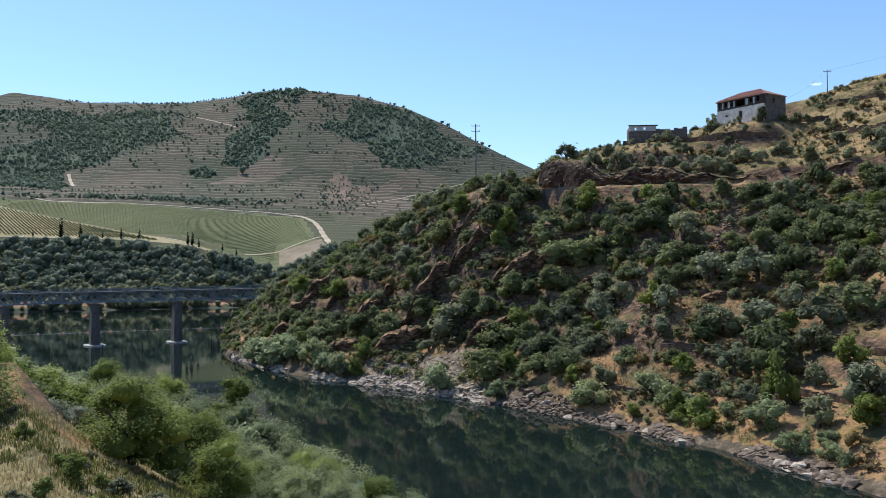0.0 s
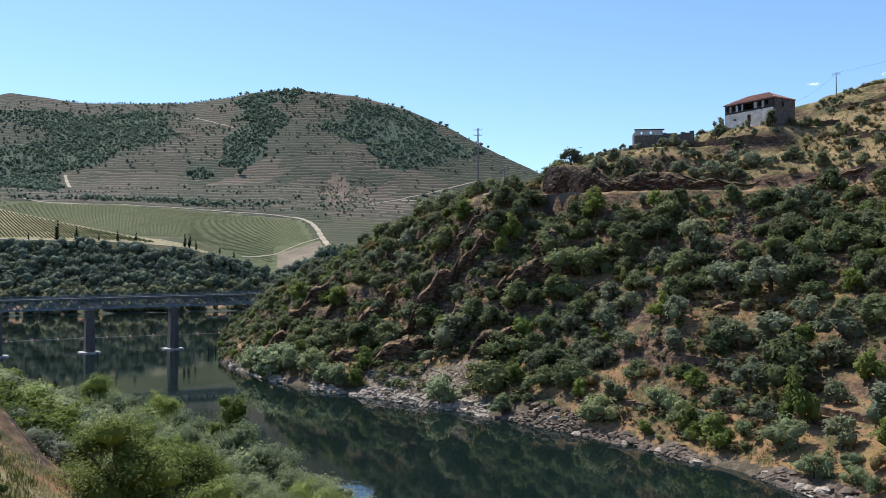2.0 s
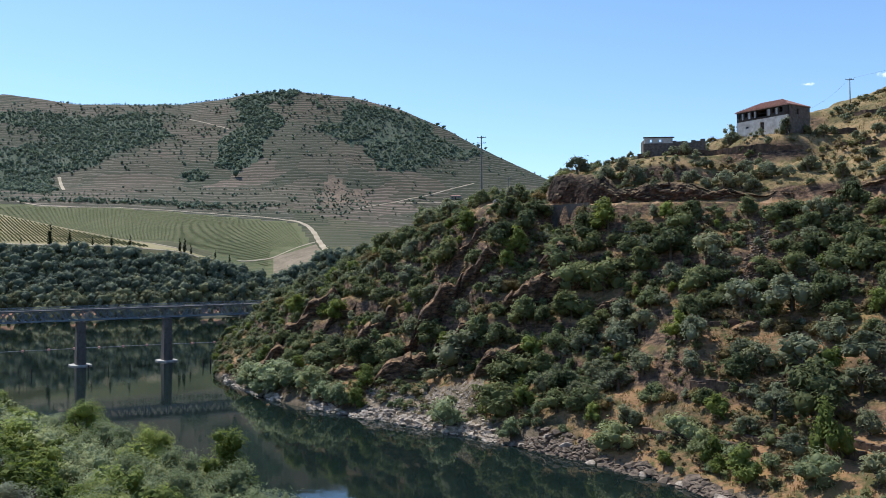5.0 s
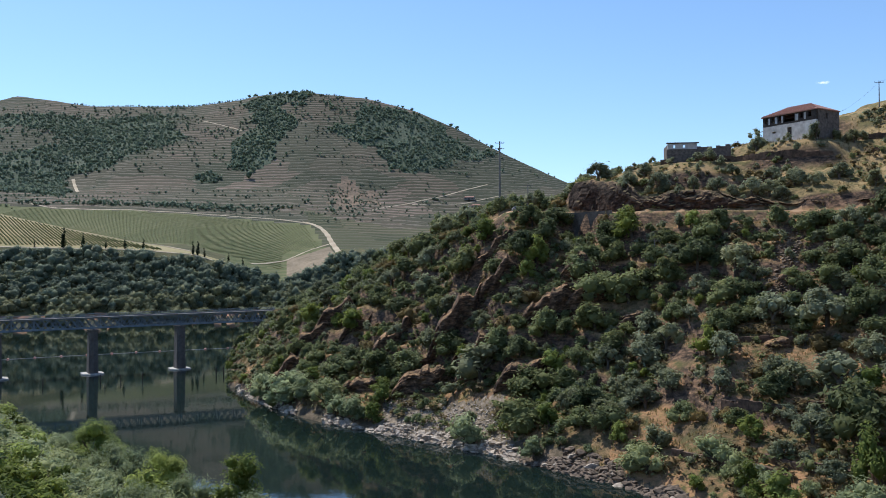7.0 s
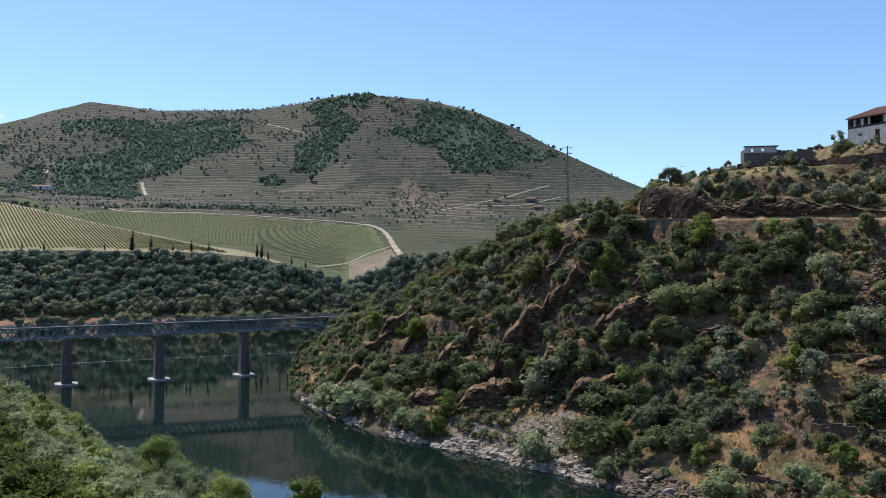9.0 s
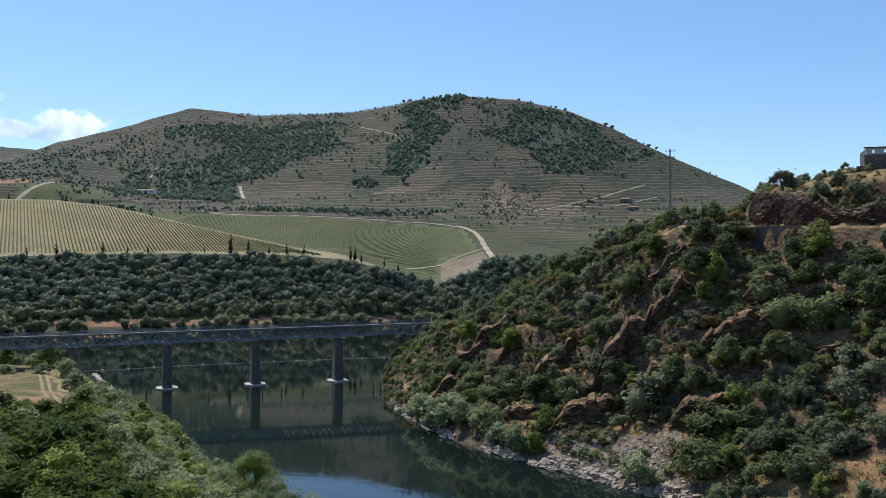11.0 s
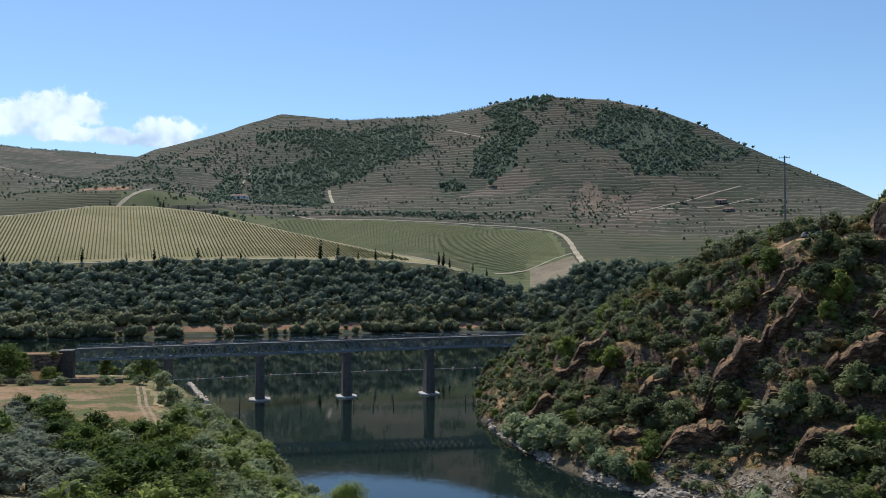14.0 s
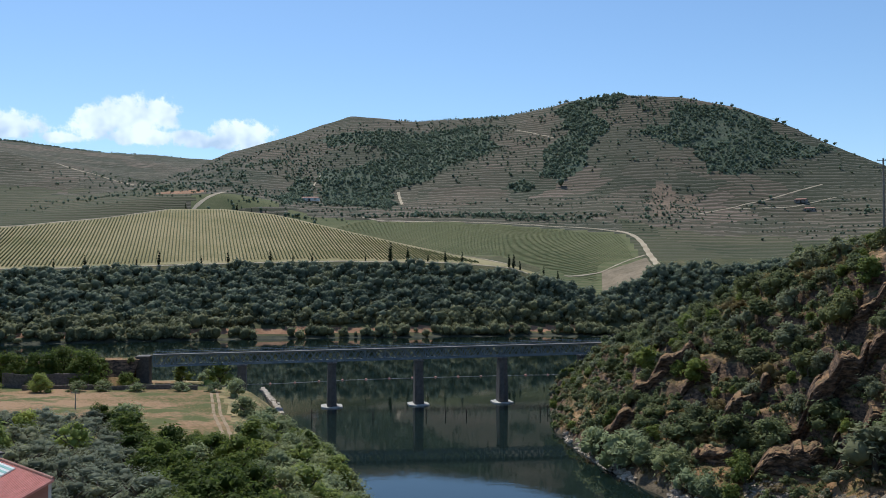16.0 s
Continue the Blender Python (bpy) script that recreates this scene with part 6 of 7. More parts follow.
def build_abutment():
    at = bridge_at(-2.03)
    turn = Matrix.Rotation(math.atan2(WAY.y, WAY.x), 4, "Z")
    ob = tagged(empty("bridge_abutment", Matrix.Translation((at.x, at.y, 0)) @ turn), "dark stone abutment at the end of the bridge", "abutment")
    bm = bmesh.new()
    box(bm, -0.8, 0, 10.6, 4.2, 5.6, 15.0, bevel=0.15)
    part("block", bm, M_WALL_DARK, ob)
    bm = bmesh.new()
    box(bm, -0.8, 0, 18.3, 4.6, 6.0, 0.5, bevel=0.08)
    part("coping", bm, M_PIER, ob)
    # earth bank that carries the line on
    bm = bmesh.new()
    sections = []
    rng = np.random.default_rng(4)
    for i in range(32):
        s = -2.2 - 6.0 * i
        row = []
        for y, z in ((-14, 8.0), (-9, 12.5), (-4.2, 17.6), (0, 18.0), (4.2, 17.6), (9, 12.5), (15, 6.0)):
            row.append(bm.verts.new((s + rng.uniform(-1, 1), y * (1 + 0.08 * rng.normal()) , z + 0.35 * rng.normal() * (abs(y) > 5))))
        sections.append(row)
    for r0, r1 in zip(sections, sections[1:]):
        for i in range(6):
            bm.faces.new((r0[i], r0[i + 1], r1[i + 1], r1[i]))
    me = bpy.data.meshes.new("railway_embankment")
    bmesh.ops.recalc_face_normals(bm, faces=bm.faces)
    bm.to_mesh(me)
    bm.free()
    me.materials.append(M_SLOPE)
    bank_ob = new("railway_embankment", me)
    bank_ob.matrix_basis = Matrix.Translation((at.x, at.y, 0)) @ turn
    for i in range(46):                                               # low scrub on its slope
        s, y = -3 - 95 * rng.random(), -3.5 - 9.5 * rng.random()
        p = bank_ob.matrix_basis @ Vector((s, y, np.interp(-y, (4.2, 9, 14), (17.6, 12.5, 8.0)) - 0.1))
        kind, w = ("broom" if i % 2 else "oak"), rng.uniform(2.2, 4.5)
        copy_thing(PROTOS[kind][i % 3], Matrix.Translation(p) @ Matrix.Rotation(rng.uniform(0, 6.28), 4, "Z") @ Matrix.Scale(w, 4))
    for s, w in ((-14, 9), (-24, 16), (-37, 11), (-50, 14)):           # trees on its shoulder
        p = bank_ob.matrix_basis @ Vector((s, -7.0, 14.3))
        copy_thing(BIG["citrus"][int(w) % 2], Matrix.Translation(p) @ Matrix.Rotation(s, 4, "Z") @ Matrix.Scale(w, 4))
    tagged(bank_ob, "dry brown railway embankment leading up to the bridge", "embankment", kind="structure")


build_bridge()
build_piers()
build_abutment()


def buoy_line():
    ends = [(-222, 345), (-208, 352.6), (-183.4, 376), (-158.1, 394.2), (-124.5, 415.9), (-95, 432)]
    cable = bmesh.new()
    for (x0, y0), (x1, y1) in zip(ends, ends[1:]):
        beam(cable, (x0, y0, 0.06), (x1, y1, 0.06), 0.22, 0.14)
    me = bpy.data.meshes.new("floating_cable")
    cable.to_mesh(me)
    cable.free()
    me.materials.append(M_SLAB)
    tagged(new("floating_cable", me), "pale floating cable stretched across the river", "cable")
    bm = bmesh.new()
    bmesh.ops.create_uvsphere(bm, u_segments=10, v_segments=6, radius=0.55)
    for v in bm.verts:
        v.co.z *= 0.8
    me = bpy.data.meshes.new("buoy")
    bm.to_mesh(me)
    bm.free()
    me.materials.append(M_BUOY)
    total = 15
    pts = np.array(ends, float)
    run = np.r_[0, np.cumsum(np.hypot(*np.diff(pts, axis=0).T))]
    for i in range(total):
        s = run[-1] * (i + 0.5) / total
        ob = new("buoy", me)
        ob.location = (np.interp(s, run, pts[:, 0]), np.interp(s, run, pts[:, 1]), 0.15)
        tagged(ob, "round orange-pink buoy floating on the cable", "buoy", "buoys on the cable")


def mooring_posts():
    g = np.random.default_rng(8)
    for x, y in ((-132, 290), (-118, 300), (-112, 302), (-106, 305), (-85, 318), (-83, 320), (-150, 283), (-92, 178), (-173, 300)):
        bm = bmesh.new()
        rod(bm, (0, 0, -2), (g.uniform(-0.1, 0.1), g.uniform(-0.1, 0.1), g.uniform(2.0, 3.2)), 0.2, 0.16, 7)
        me = bpy.data.meshes.new("mooring_post")
        bm.to_mesh(me)
        bm.free()
        me.materials.append(M_TIMBER)
        ob = new("mooring_post", me)
        ob.location = (x, y, 0)
        tagged(ob, "dark wooden post standing in the water", "post", "posts in the river")


buoy_line()
mooring_posts()


# ---- buildings ----
def tiled_roof(bm, corners, ridge, thick=0.25):
    """A hipped roof from four eave corners and two ridge ends."""
    a, b, c, d = [bm.verts.new(v) for v in corners]
    p, q = [bm.verts.new(v) for v in ridge]
    faces = [bm.faces.new(f) for f in ((a, b, q, p), (b, c, q), (c, d, p, q), (d, a, p))]
    low = [bm.verts.new((v.co.x, v.co.y, v.co.z - thick)) for v in (a, b, c, d)]
    ring = (a, b, c, d)
    for i in range(4):
        bm.faces.new((ring[i], low[i], low[(i + 1) % 4], ring[(i + 1) % 4]))
    bm.faces.new(low)
    return faces


def wall_with_holes(bm, length, height, thick, holes, m):
    """A wall along x from 0 to length with rectangular holes (x0, x1, z0, z1), built of blocks round them."""
    xs = sorted({0.0, length, *[h[0] for h in holes], *[h[1] for h in holes]})
    zs = sorted({0.0, height, *[h[2] for h in holes], *[h[3] for h in holes]})
    for x0, x1 in zip(xs, xs[1:]):
        for z0, z1 in zip(zs, zs[1:]):
            cx, cz = (x0 + x1) / 2, (z0 + z1) / 2
            if any(h[0] < cx < h[1] and h[2] < cz < h[3] for h in holes):
                continue
            box(bm, cx, 0, cz, x1 - x0, thick, z1 - z0, m)
    bmesh.ops.remove_doubles(bm, verts=bm.verts, dist=0.001)


def frame_bars(bm, w, h, t, m):
    for x in (-w / 2 + t / 2, w / 2 - t / 2):
        box(bm, x, 0, h / 2, t, 0.08, h, m)
    for z in (t / 2, h / 2, h - t / 2):
        box(bm, 0, 0, z, w - 2 * t, 0.07, t, m)


def build_farmhouse():
    """Two storeys: white plaster below, dark timber and openings above, a hipped clay roof."""
    left, right = Vector((80.2, 250.7, 0)), Vector((88.7, 237.0, 0))
    run = (right - left).normalized()
    L, D, Hh = (right - left).length, 8.6, 6.3
    z0 = 70.4
    m = Matrix.Translation((left.x, left.y, z0)) @ Matrix.Rotation(math.atan2(run.y, run.x), 4, "Z")
    ob = tagged(empty("farmhouse", m), "old farmhouse with white plaster, dark timber gallery, hipped clay roof", "house")
    low_holes = [(7.6, 8.9, 1.75, 4.05), (3.0, 4.0, 3.0, 3.5)]
    bm = bmesh.new()
    wall_with_holes(bm, L, 5.0, 0.5, low_holes, Matrix.Translation((0, 0, -1.5)))
    part("front_wall", bm, M_LIME, ob, "weathered white plaster wall")
    bm = bmesh.new()
    box(bm, L / 2, 0.1, -2.4, L + 0.2, 0.6, 1.8)
    part("footing", bm, M_RUBBLE, ob, "rubble stone footing")
    up = [(0.7, 1.6, 0.9, 2.2), (2.6, 3.5, 0.9, 2.3), (4.7, 5.6, 0.9, 2.3), (6.4, 9.6, 0.5, 2.4), (11.2, 12.2, 0.9, 2.3), (13.6, 14.6, 0.9, 2.3)]
    bm = bmesh.new()
    wall_with_holes(bm, L, Hh - 3.5, 0.4, up, Matrix.Translation((0, 0.05, 3.5)))
    part("upper_wall", bm, M_TIMBER, ob, "dark decayed timber upper wall")
    for x0, x1 in ((1.7, 2.2), (3.8, 4.5), (5.8, 6.2), (10.0, 10.8), (12.5, 13.1)):
        bm = bmesh.new()
        box(bm, (x0 + x1) / 2, -0.18, 3.5 + 1.35, x1 - x0, 0.08, 1.7, bevel=0.02)
        part("shutter", bm, M_LIME, ob, "faded pale shutter")
    for x0, x1, zb, zt in up:
        bm = bmesh.new()
        frame_bars(bm, x1 - x0, zt - zb, 0.09, Matrix.Translation(((x0 + x1) / 2, 0.05, 3.5 + zb)))
        part("window_frame", bm, M_TIMBER, ob)
    bm = bmesh.new()
    box(bm, 8.25, 0.12, 1.4, 1.25, 0.1, 2.3, bevel=0.02)
    part("door", bm, M_TIMBER, ob, "dark wooden door")
    for x, name, mat, hole in ((L, "side_wall", M_RUBBLE, [(3.0, 3.9, 3.9, 5.3)]), (0, "side_wall", M_LIME, [(3.5, 4.4, 4.0, 5.4)])):
        bm = bmesh.new()
        wall_with_holes(bm, D, Hh + 2.4, 0.5, [(a, b, c + 2.4, d + 2.4) for a, b, c, d in hole], Matrix.Translation((x, 0.25, -2.4)) @ Matrix.Rotation(math.pi / 2, 4, "Z"))
        part(name, bm, mat, ob)
    bm = bmesh.new()
    box(bm, L / 2, D, Hh / 2 - 1.2, L, 0.5, Hh + 2.4)
    part("back_wall", bm, M_RUBBLE, ob)
    bm = bmesh.new()
    box(bm, L / 2, D / 2, 3.3, L - 1, D - 1, 0.3)
    part("upper_floor", bm, M_TIMBER, ob)
    bm = bmesh.new()
    e = 0.45
    corners = [(-e, -e, Hh), (L + e, -e, Hh), (L + e, D + e, Hh), (-e, D + e, Hh)]
    tiled_roof(bm, corners, [(4.6, D / 2, Hh + 2.4), (L - 4.6, D / 2, Hh + 2.4)])
    roof = part("roof", bm, M_TILE, ob, "sun-bleached clay tile roof")
    for i in range(int(L / 0.55)):                                     # ribs of cover tiles on the front slope
        x = 0.2 + i * 0.55
        f = min(1.0, (x + e) / (4.6 + e), (L + e - x) / (4.6 + e))
        bm = bmesh.new()
        rod(bm, (x, -e, Hh + 0.05), (x, -e + (D / 2 + e) * f, Hh + 0.05 + 2.4 * f), 0.11, 0.11, 6)
        part("cover_tile", bm, M_TILE, roof)


def build_ruin():
    a, b = Vector((54.2, 250.0, 0)), Vector((70.2, 248.2, 0))
    run = (b - a).normalized()
    m = Matrix.Translation((a.x, a.y, 64.6)) @ Matrix.Rotation(math.atan2(run.y, run.x), 4, "Z")
    ob = tagged(empty("ruined_house", m), "roofless ruined stone house with pale plaster and empty window", "ruin")
    bm = bmesh.new()
    wall_with_holes(bm, 7.6, 5.0, 0.5, [(1.5, 2.0, 3.8, 4.6), (4.0, 4.6, 3.9, 4.6)], Matrix.Translation((0, -0.3, 0)))
    part("plaster_wall", bm, M_LIME, ob, "pale weathered plaster wall with a window hole")
    bm = bmesh.new()
    box(bm, 3.8, -0.35, 1.65, 8.2, 0.9, 3.7, bevel=0.1)
    part("base_wall", bm, M_RUBBLE, ob, "dark rubble base")
    bm = bmesh.new()
    box(bm, 3.9, -0.25, 5.15, 8.4, 1.0, 0.25, bevel=0.04)
    part("wall_plate", bm, M_TIMBER, ob)
    rng = np.random.default_rng(2)
    x = 7.6
    while x < 16.4:
        w = rng.uniform(0.9, 1.7)
        h = 4.3 - 0.10 * (x - 7.6) * (x < 12.5) + 0.3 * (x > 14) + rng.uniform(-0.2, 0.2)
        bm = bmesh.new()
        box(bm, x + w / 2, 0.25, h / 2, w, 0.65, h, bevel=0.05)
        part("rubble_wall", bm, M_RUBBLE, ob, "broken dark rubble wall")
        x += w
    for x, h in ((0.25, 4.8), (16.2, 3.8)):
        bm = bmesh.new()
        box(bm, x, 3.4, h / 2, 0.55, 7, h, bevel=0.06)
        part("side_wall", bm, M_RUBBLE, ob)
    bm = bmesh.new()
    box(bm, 8, 7, 2.3, 16, 0.6, 4.6, bevel=0.06)
    part("back_wall", bm, M_RUBBLE, ob)


def build_red_house():
    """Pink-tiled house below the olive grove, and the white house behind it."""
    m = Matrix.Translation((-105.77, 112.7, 14.6)) @ Matrix.Rotation(radians(-21.7), 4, "Z")
    ob = tagged(empty("tiled_house", m), "low house with salmon walls and a broad pink clay tile roof", "house")
    Lx, Ly, h, up = 14.0, 9.5, 4.2, 4.2
    bm = bmesh.new()
    box(bm, Lx / 2, 0, h / 2, Lx, 0.35, h)
    part("front_wall", bm, M_WHITE, ob)
    bm = bmesh.new()
    box(bm, Lx / 2, Ly, (h + up) / 2, Lx, 0.35, h + up)
    part("back_wall", bm, M_WHITE, ob)
    # side walls and gables are added, coloured to stand in for more roof
    for x in (0, Lx):
        bm = bmesh.new()
        box(bm, x, Ly / 2, h / 2, 0.35, Ly - 0.35, h)
        part("side_wall", bm, M_SALMON, ob, "salmon-pink plaster wall")
    for k, y0, y1 in ((0, -0.5, Ly + 0.2),):
        bm = bmesh.new()
        vs = [bm.verts.new(v) for v in ((-0.5, y0, h), (Lx + 0.5, y0, h), (Lx + 0.5, y1, h + up), (-0.5, y1, h + up))]
        vs2 = [bm.verts.new((v.co.x, v.co.y, v.co.z + 0.2)) for v in vs]
        bm.faces.new(vs), bm.faces.new(vs2[::-1])
        for i in range(4):
            bm.faces.new((vs[i], vs[(i + 1) % 4], vs2[(i + 1) % 4], vs2[i]))
        slope = part("roof_slope", bm, M_PINK, ob)
        for i in range(34):
            bm = bmesh.new()
            x = -0.4 + i * (Lx + 0.8) / 33
            rod(bm, (x, y0, h + 0.22), (x, y1, h + up + 0.22), 0.13, 0.13, 6)
            part("cover_tile", bm, M_PINK, slope)
    pitch = Matrix.Translation((3.3, 8.1, h + up * 8.6 / 10.2 + 0.42)) @ Matrix.Rotation(math.atan2(up, 10.2), 4, "X")
    bm = bmesh.new()
    box(bm, 0, 0, 0, 4.6, 2.2, 0.18, pitch, bevel=0.02)
    awning = part("roof_panel", bm, M_WHITE, ob, "white and pale green striped roof panel")
    for k in (-0.66, 0.0, 0.66):
        bm = bmesh.new()
        box(bm, 0, k, 0.10, 4.5, 0.30, 0.04, pitch)
        part("stripe", bm, M_MINT, awning)
    bm = bmesh.new()
    rod(bm, (-0.4, Ly + 0.2, h + up + 0.28), (Lx + 0.4, Ly + 0.2, h + up + 0.28), 0.22, 0.22, 8)
    part("ridge_tiles", bm, M_TILE, ob)
    for x in (0.02, Lx - 0.02):
        bm = bmesh.new()
        vs = [bm.verts.new(v) for v in ((x, 0, h), (x, Ly, h), (x, Ly, h + up))]
        vs2 = [bm.verts.new((v.co.x + 0.3 * (1 if x < 1 else -1), v.co.y, v.co.z)) for v in vs]
        bm.faces.new(vs), bm.faces.new(vs2[::-1])
        for i in range(3):
            bm.faces.new((vs[i], vs[(i + 1) % 3], vs2[(i + 1) % 3], vs2[i]))
        part("gable", bm, M_SALMON, ob, "salmon-pink plaster wall")


def block_house(name, label, x, y, turn, L, D, h, up, wall, roof, sink=0.3):
    m = Matrix.Translation((x, y, float(ground(x, y)) - sink)) @ Matrix.Rotation(radians(turn), 4, "Z")
    ob = tagged(empty(name, m), label, "house")
    bm = bmesh.new()
    wall_with_holes(bm, L, h, 0.4, [(L * 0.15, L * 0.27, h * 0.35, h * 0.75), (L * 0.44, L * 0.56, 0.0, h * 0.75), (L * 0.73, L * 0.85, h * 0.35, h * 0.75)], Matrix())
    part("front_wall", bm, wall, ob)
    bm = bmesh.new()
    box(bm, L / 2, D, h / 2, L, 0.4, h)
    part("back_wall", bm, wall, ob)
    for xx in (0, L):
        bm = bmesh.new()
        box(bm, xx, D / 2, h / 2, 0.4, D - 0.4, h)
        part("side_wall", bm, wall, ob)
    bm = bmesh.new()
    e = 0.4
    tiled_roof(bm, [(-e, -e, h), (L + e, -e, h), (L + e, D + e, h), (-e, D + e, h)], [(L * 0.12, D / 2, h + up), (L * 0.88, D / 2, h + up)])
    part("roof", bm, roof, ob)
    bm = bmesh.new()
    box(bm, L * 0.5, 0.1, h * 0.37, L * 0.11, 0.1, h * 0.72)
    part("door", bm, M_TIMBER, ob)


build_farmhouse()
build_ruin()
build_red_house()
block_house("white_house", "tall white plastered house with grey roof among trees", -132.0, 137.0, -21, 8.5, 6, 3.8, 0.6, M_WHITE, M_PIER)
block_house("stone_hut", "small grey stone house beside the railway", -240, 246, 30, 8, 6, 4.2, 1.4, M_RUBBLE, M_TILE, 0.4)
for b, r, L, h in ((1.1, 1140, 14, 4), (1.6, 1118, 12, 3.5)):
    x, y = from_hub(b, r)
    block_house("farm_shed", "long low farm shed with a clay roof among the terraces", float(x), float(y), -8, L, 7, h, 1.5, M_POLE, M_TILE)
x, y = from_hub(-29.9, 1240)
block_house("farm_shed", "red-roofed farm building at the foot of the wooded hill", float(x), float(y), 20, 26, 9, 4.5, 1.8, M_WHITE, M_TILE)


# ---- walls, poles, cars ----
def retaining_wall():
    """Dark stone wall that carries the road round the head of the gully."""
    bm = bmesh.new()
    bs = np.linspace(7.2, 11.4, 20)
    tops, outs = [], []
    for b in bs:
        r = float(knot(b, K_ROAD_OUT)) - 0.6
        x, y = from_hub(b, r)
        xi, yi = from_hub(b, r + 0.8)
        tops.append(((x, y), (xi, yi)))
    low = lambda b: 50.4 - 8.5 * math.sin(math.pi * min(1, max(0, (b - 7.2) / 4.2))) ** 0.6
    for ((o0, i0), (o1, i1)), b0, b1 in zip(zip(tops, tops[1:]), bs, bs[1:]):
        vs = []
        for (o, i), b in (((o0, i0), b0), ((o1, i1), b1)):
            back = (o[0] - i[0], o[1] - i[1])
            vs.append([bm.verts.new((o[0] + back[0] * 0.6, o[1] + back[1] * 0.6, low(b) - 2)), bm.verts.new((o[0], o[1], 50.9)), bm.verts.new((i[0], i[1], 50.9)), bm.verts.new((i[0], i[1], low(b) - 2))])
        for k in range(4):
            bm.faces.new((vs[0][k], vs[1][k], vs[1][(k + 1) % 4], vs[0][(k + 1) % 4]))
        bm.faces.new(vs[0][::-1])
        bm.faces.new(vs[1])
    me = bpy.data.meshes.new("retaining_wall")
    bm.to_mesh(me)
    bm.free()
    me.materials.append(M_WALL_DARK)
    tagged(new("retaining_wall", me), "tall dark stone retaining wall below the road", "wall", kind="structure")


def utility_pole(x, y, height, label, arms=2, sink=0.5):
    ob = tagged(empty("utility_pole", Matrix.Translation((x, y, float(ground(x, y)) - sink))), label, "pole", "poles on the hill")
    bm = bmesh.new()
    rod(bm, (0, 0, 0), (0, 0, height), 0.012 * height + 0.09, 0.006 * height + 0.06, 10)
    part("shaft", bm, M_POLE, ob)
    for k in range(arms):
        bm = bmesh.new()
        z = height - 0.5 - 1.6 * k
        beam(bm, (-1.3, 0, z), (1.3, 0, z), 0.14, 0.14)
        part("cross_arm", bm, M_IRON, ob)
        for xx in (-1.2, 0.5, 1.2):
            bm = bmesh.new()
            rod(bm, (xx, 0, z), (xx, 0, z + 0.35), 0.07, 0.05, 6)
            part("insulator", bm, M_IRON, ob)


def car(x, y, turn, paint, label, tall=1.0):
    z = float(ground(x, y))
    ob = tagged(empty("parked_car", Matrix.Translation((x, y, z)) @ Matrix.Rotation(turn, 4, "Z")), label, "car", "cars by the road")
    outline = [(-2.1, 0.35), (2.1, 0.35), (2.12, 0.85), (1.25, 0.98), (0.7, 1.5 * tall), (-1.5, 1.52 * tall), (-2.05, 0.95)]
    bm = bmesh.new()
    sides = []
    for yy in (-0.85, 0.85):
        sides.append([bm.verts.new((px, yy * (0.86 if pz > 1.2 else 1), pz)) for px, pz in outline])
    bm.faces.new(sides[0])
    bm.faces.new(sides[1][::-1])
    for i in range(7):
        j = (i + 1) % 7
        bm.faces.new((sides[0][j], sides[0][i], sides[1][i], sides[1][j]))
    bmesh.ops.bevel(bm, geom=[e for e in bm.edges], offset=0.07, segments=2, affect="EDGES")
    part("body", bm, paint, ob)
    for s in (-1, 1):
        bm = bmesh.new()
        vs = [bm.verts.new(v) for v in ((-1.4, s * 0.83, 1.0), (0.95, s * 0.83, 1.0), (0.6, s * 0.76, 1.42 * tall), (-1.3, s * 0.76, 1.42 * tall))]
        bm.faces.new(vs if s < 0 else vs[::-1])
        ext = bmesh.ops.extrude_face_region(bm, geom=bm.faces[:])
        bmesh.ops.translate(bm, verts=[v for v in ext["geom"] if isinstance(v, bmesh.types.BMVert)], vec=(0, s * 0.03, 0))
        part("side_window", bm, M_DARK, ob, "dark glass")
        for px in (-1.3, 1.3):
            bm = bmesh.new()
            rod(bm, (px, s * 0.68, 0.33), (px, s * 0.9, 0.33), 0.33, 0.33, 14)
            part("wheel", bm, M_DARK, ob)


retaining_wall()
utility_pole(10.0, 262.2, 20.3, "tall slender power pole with short cross arms beside the road")
utility_pole(120.6, 269.3, 8.2, "thin wooden pole on the crest of the hill", 1)
utility_pole(17.5, 258.0, 8.0, "small grey pole beside the road", 1)
utility_pole(42.0, 214.0, 6.5, "short wooden pole on the slope below the road", 1)


def power_line(label, a, b, sag, n=14):
    """A cable hung between two points."""
    bm = bmesh.new()
    a, b = Vector(a), Vector(b)
    pts = [a.lerp(b, i / n) - Vector((0, 0, 4 * sag * (i / n) * (1 - i / n))) for i in range(n + 1)]
    for p, q in zip(pts, pts[1:]):
        rod(bm, p, q, 0.022, 0.022, 5)
    me = bpy.data.meshes.new("power_line")
    bm.to_mesh(me)
    bm.free()
    me.materials.append(M_IRON)
    tagged(new("power_line", me), label, "cable", "power lines")


_top = float(ground(120.6, 269.3)) - 0.5 + 8.0
power_line("thin dark cable running from the hilltop pole along the crest", (120.6, 269.3, _top), (190, 262, float(ground(190, 262)) + 9), 1.2)
power_line("thin dark cable from the hilltop pole down to the farmhouse", (120.6, 269.3, _top), (94.0, 246.0, 75.5), 1.6)
utility_pole(-178, 213, 5.0, "short wooden pole at the edge of the field", 1)
car(17.2, 251.5, radians(12), M_CAR_DARK, "dark off-road car parked on the gravel by the road", 1.12)
car(15.0, 256.0, radians(8), M_CAR_PALE, "pale pick-up car parked on the gravel by the road")


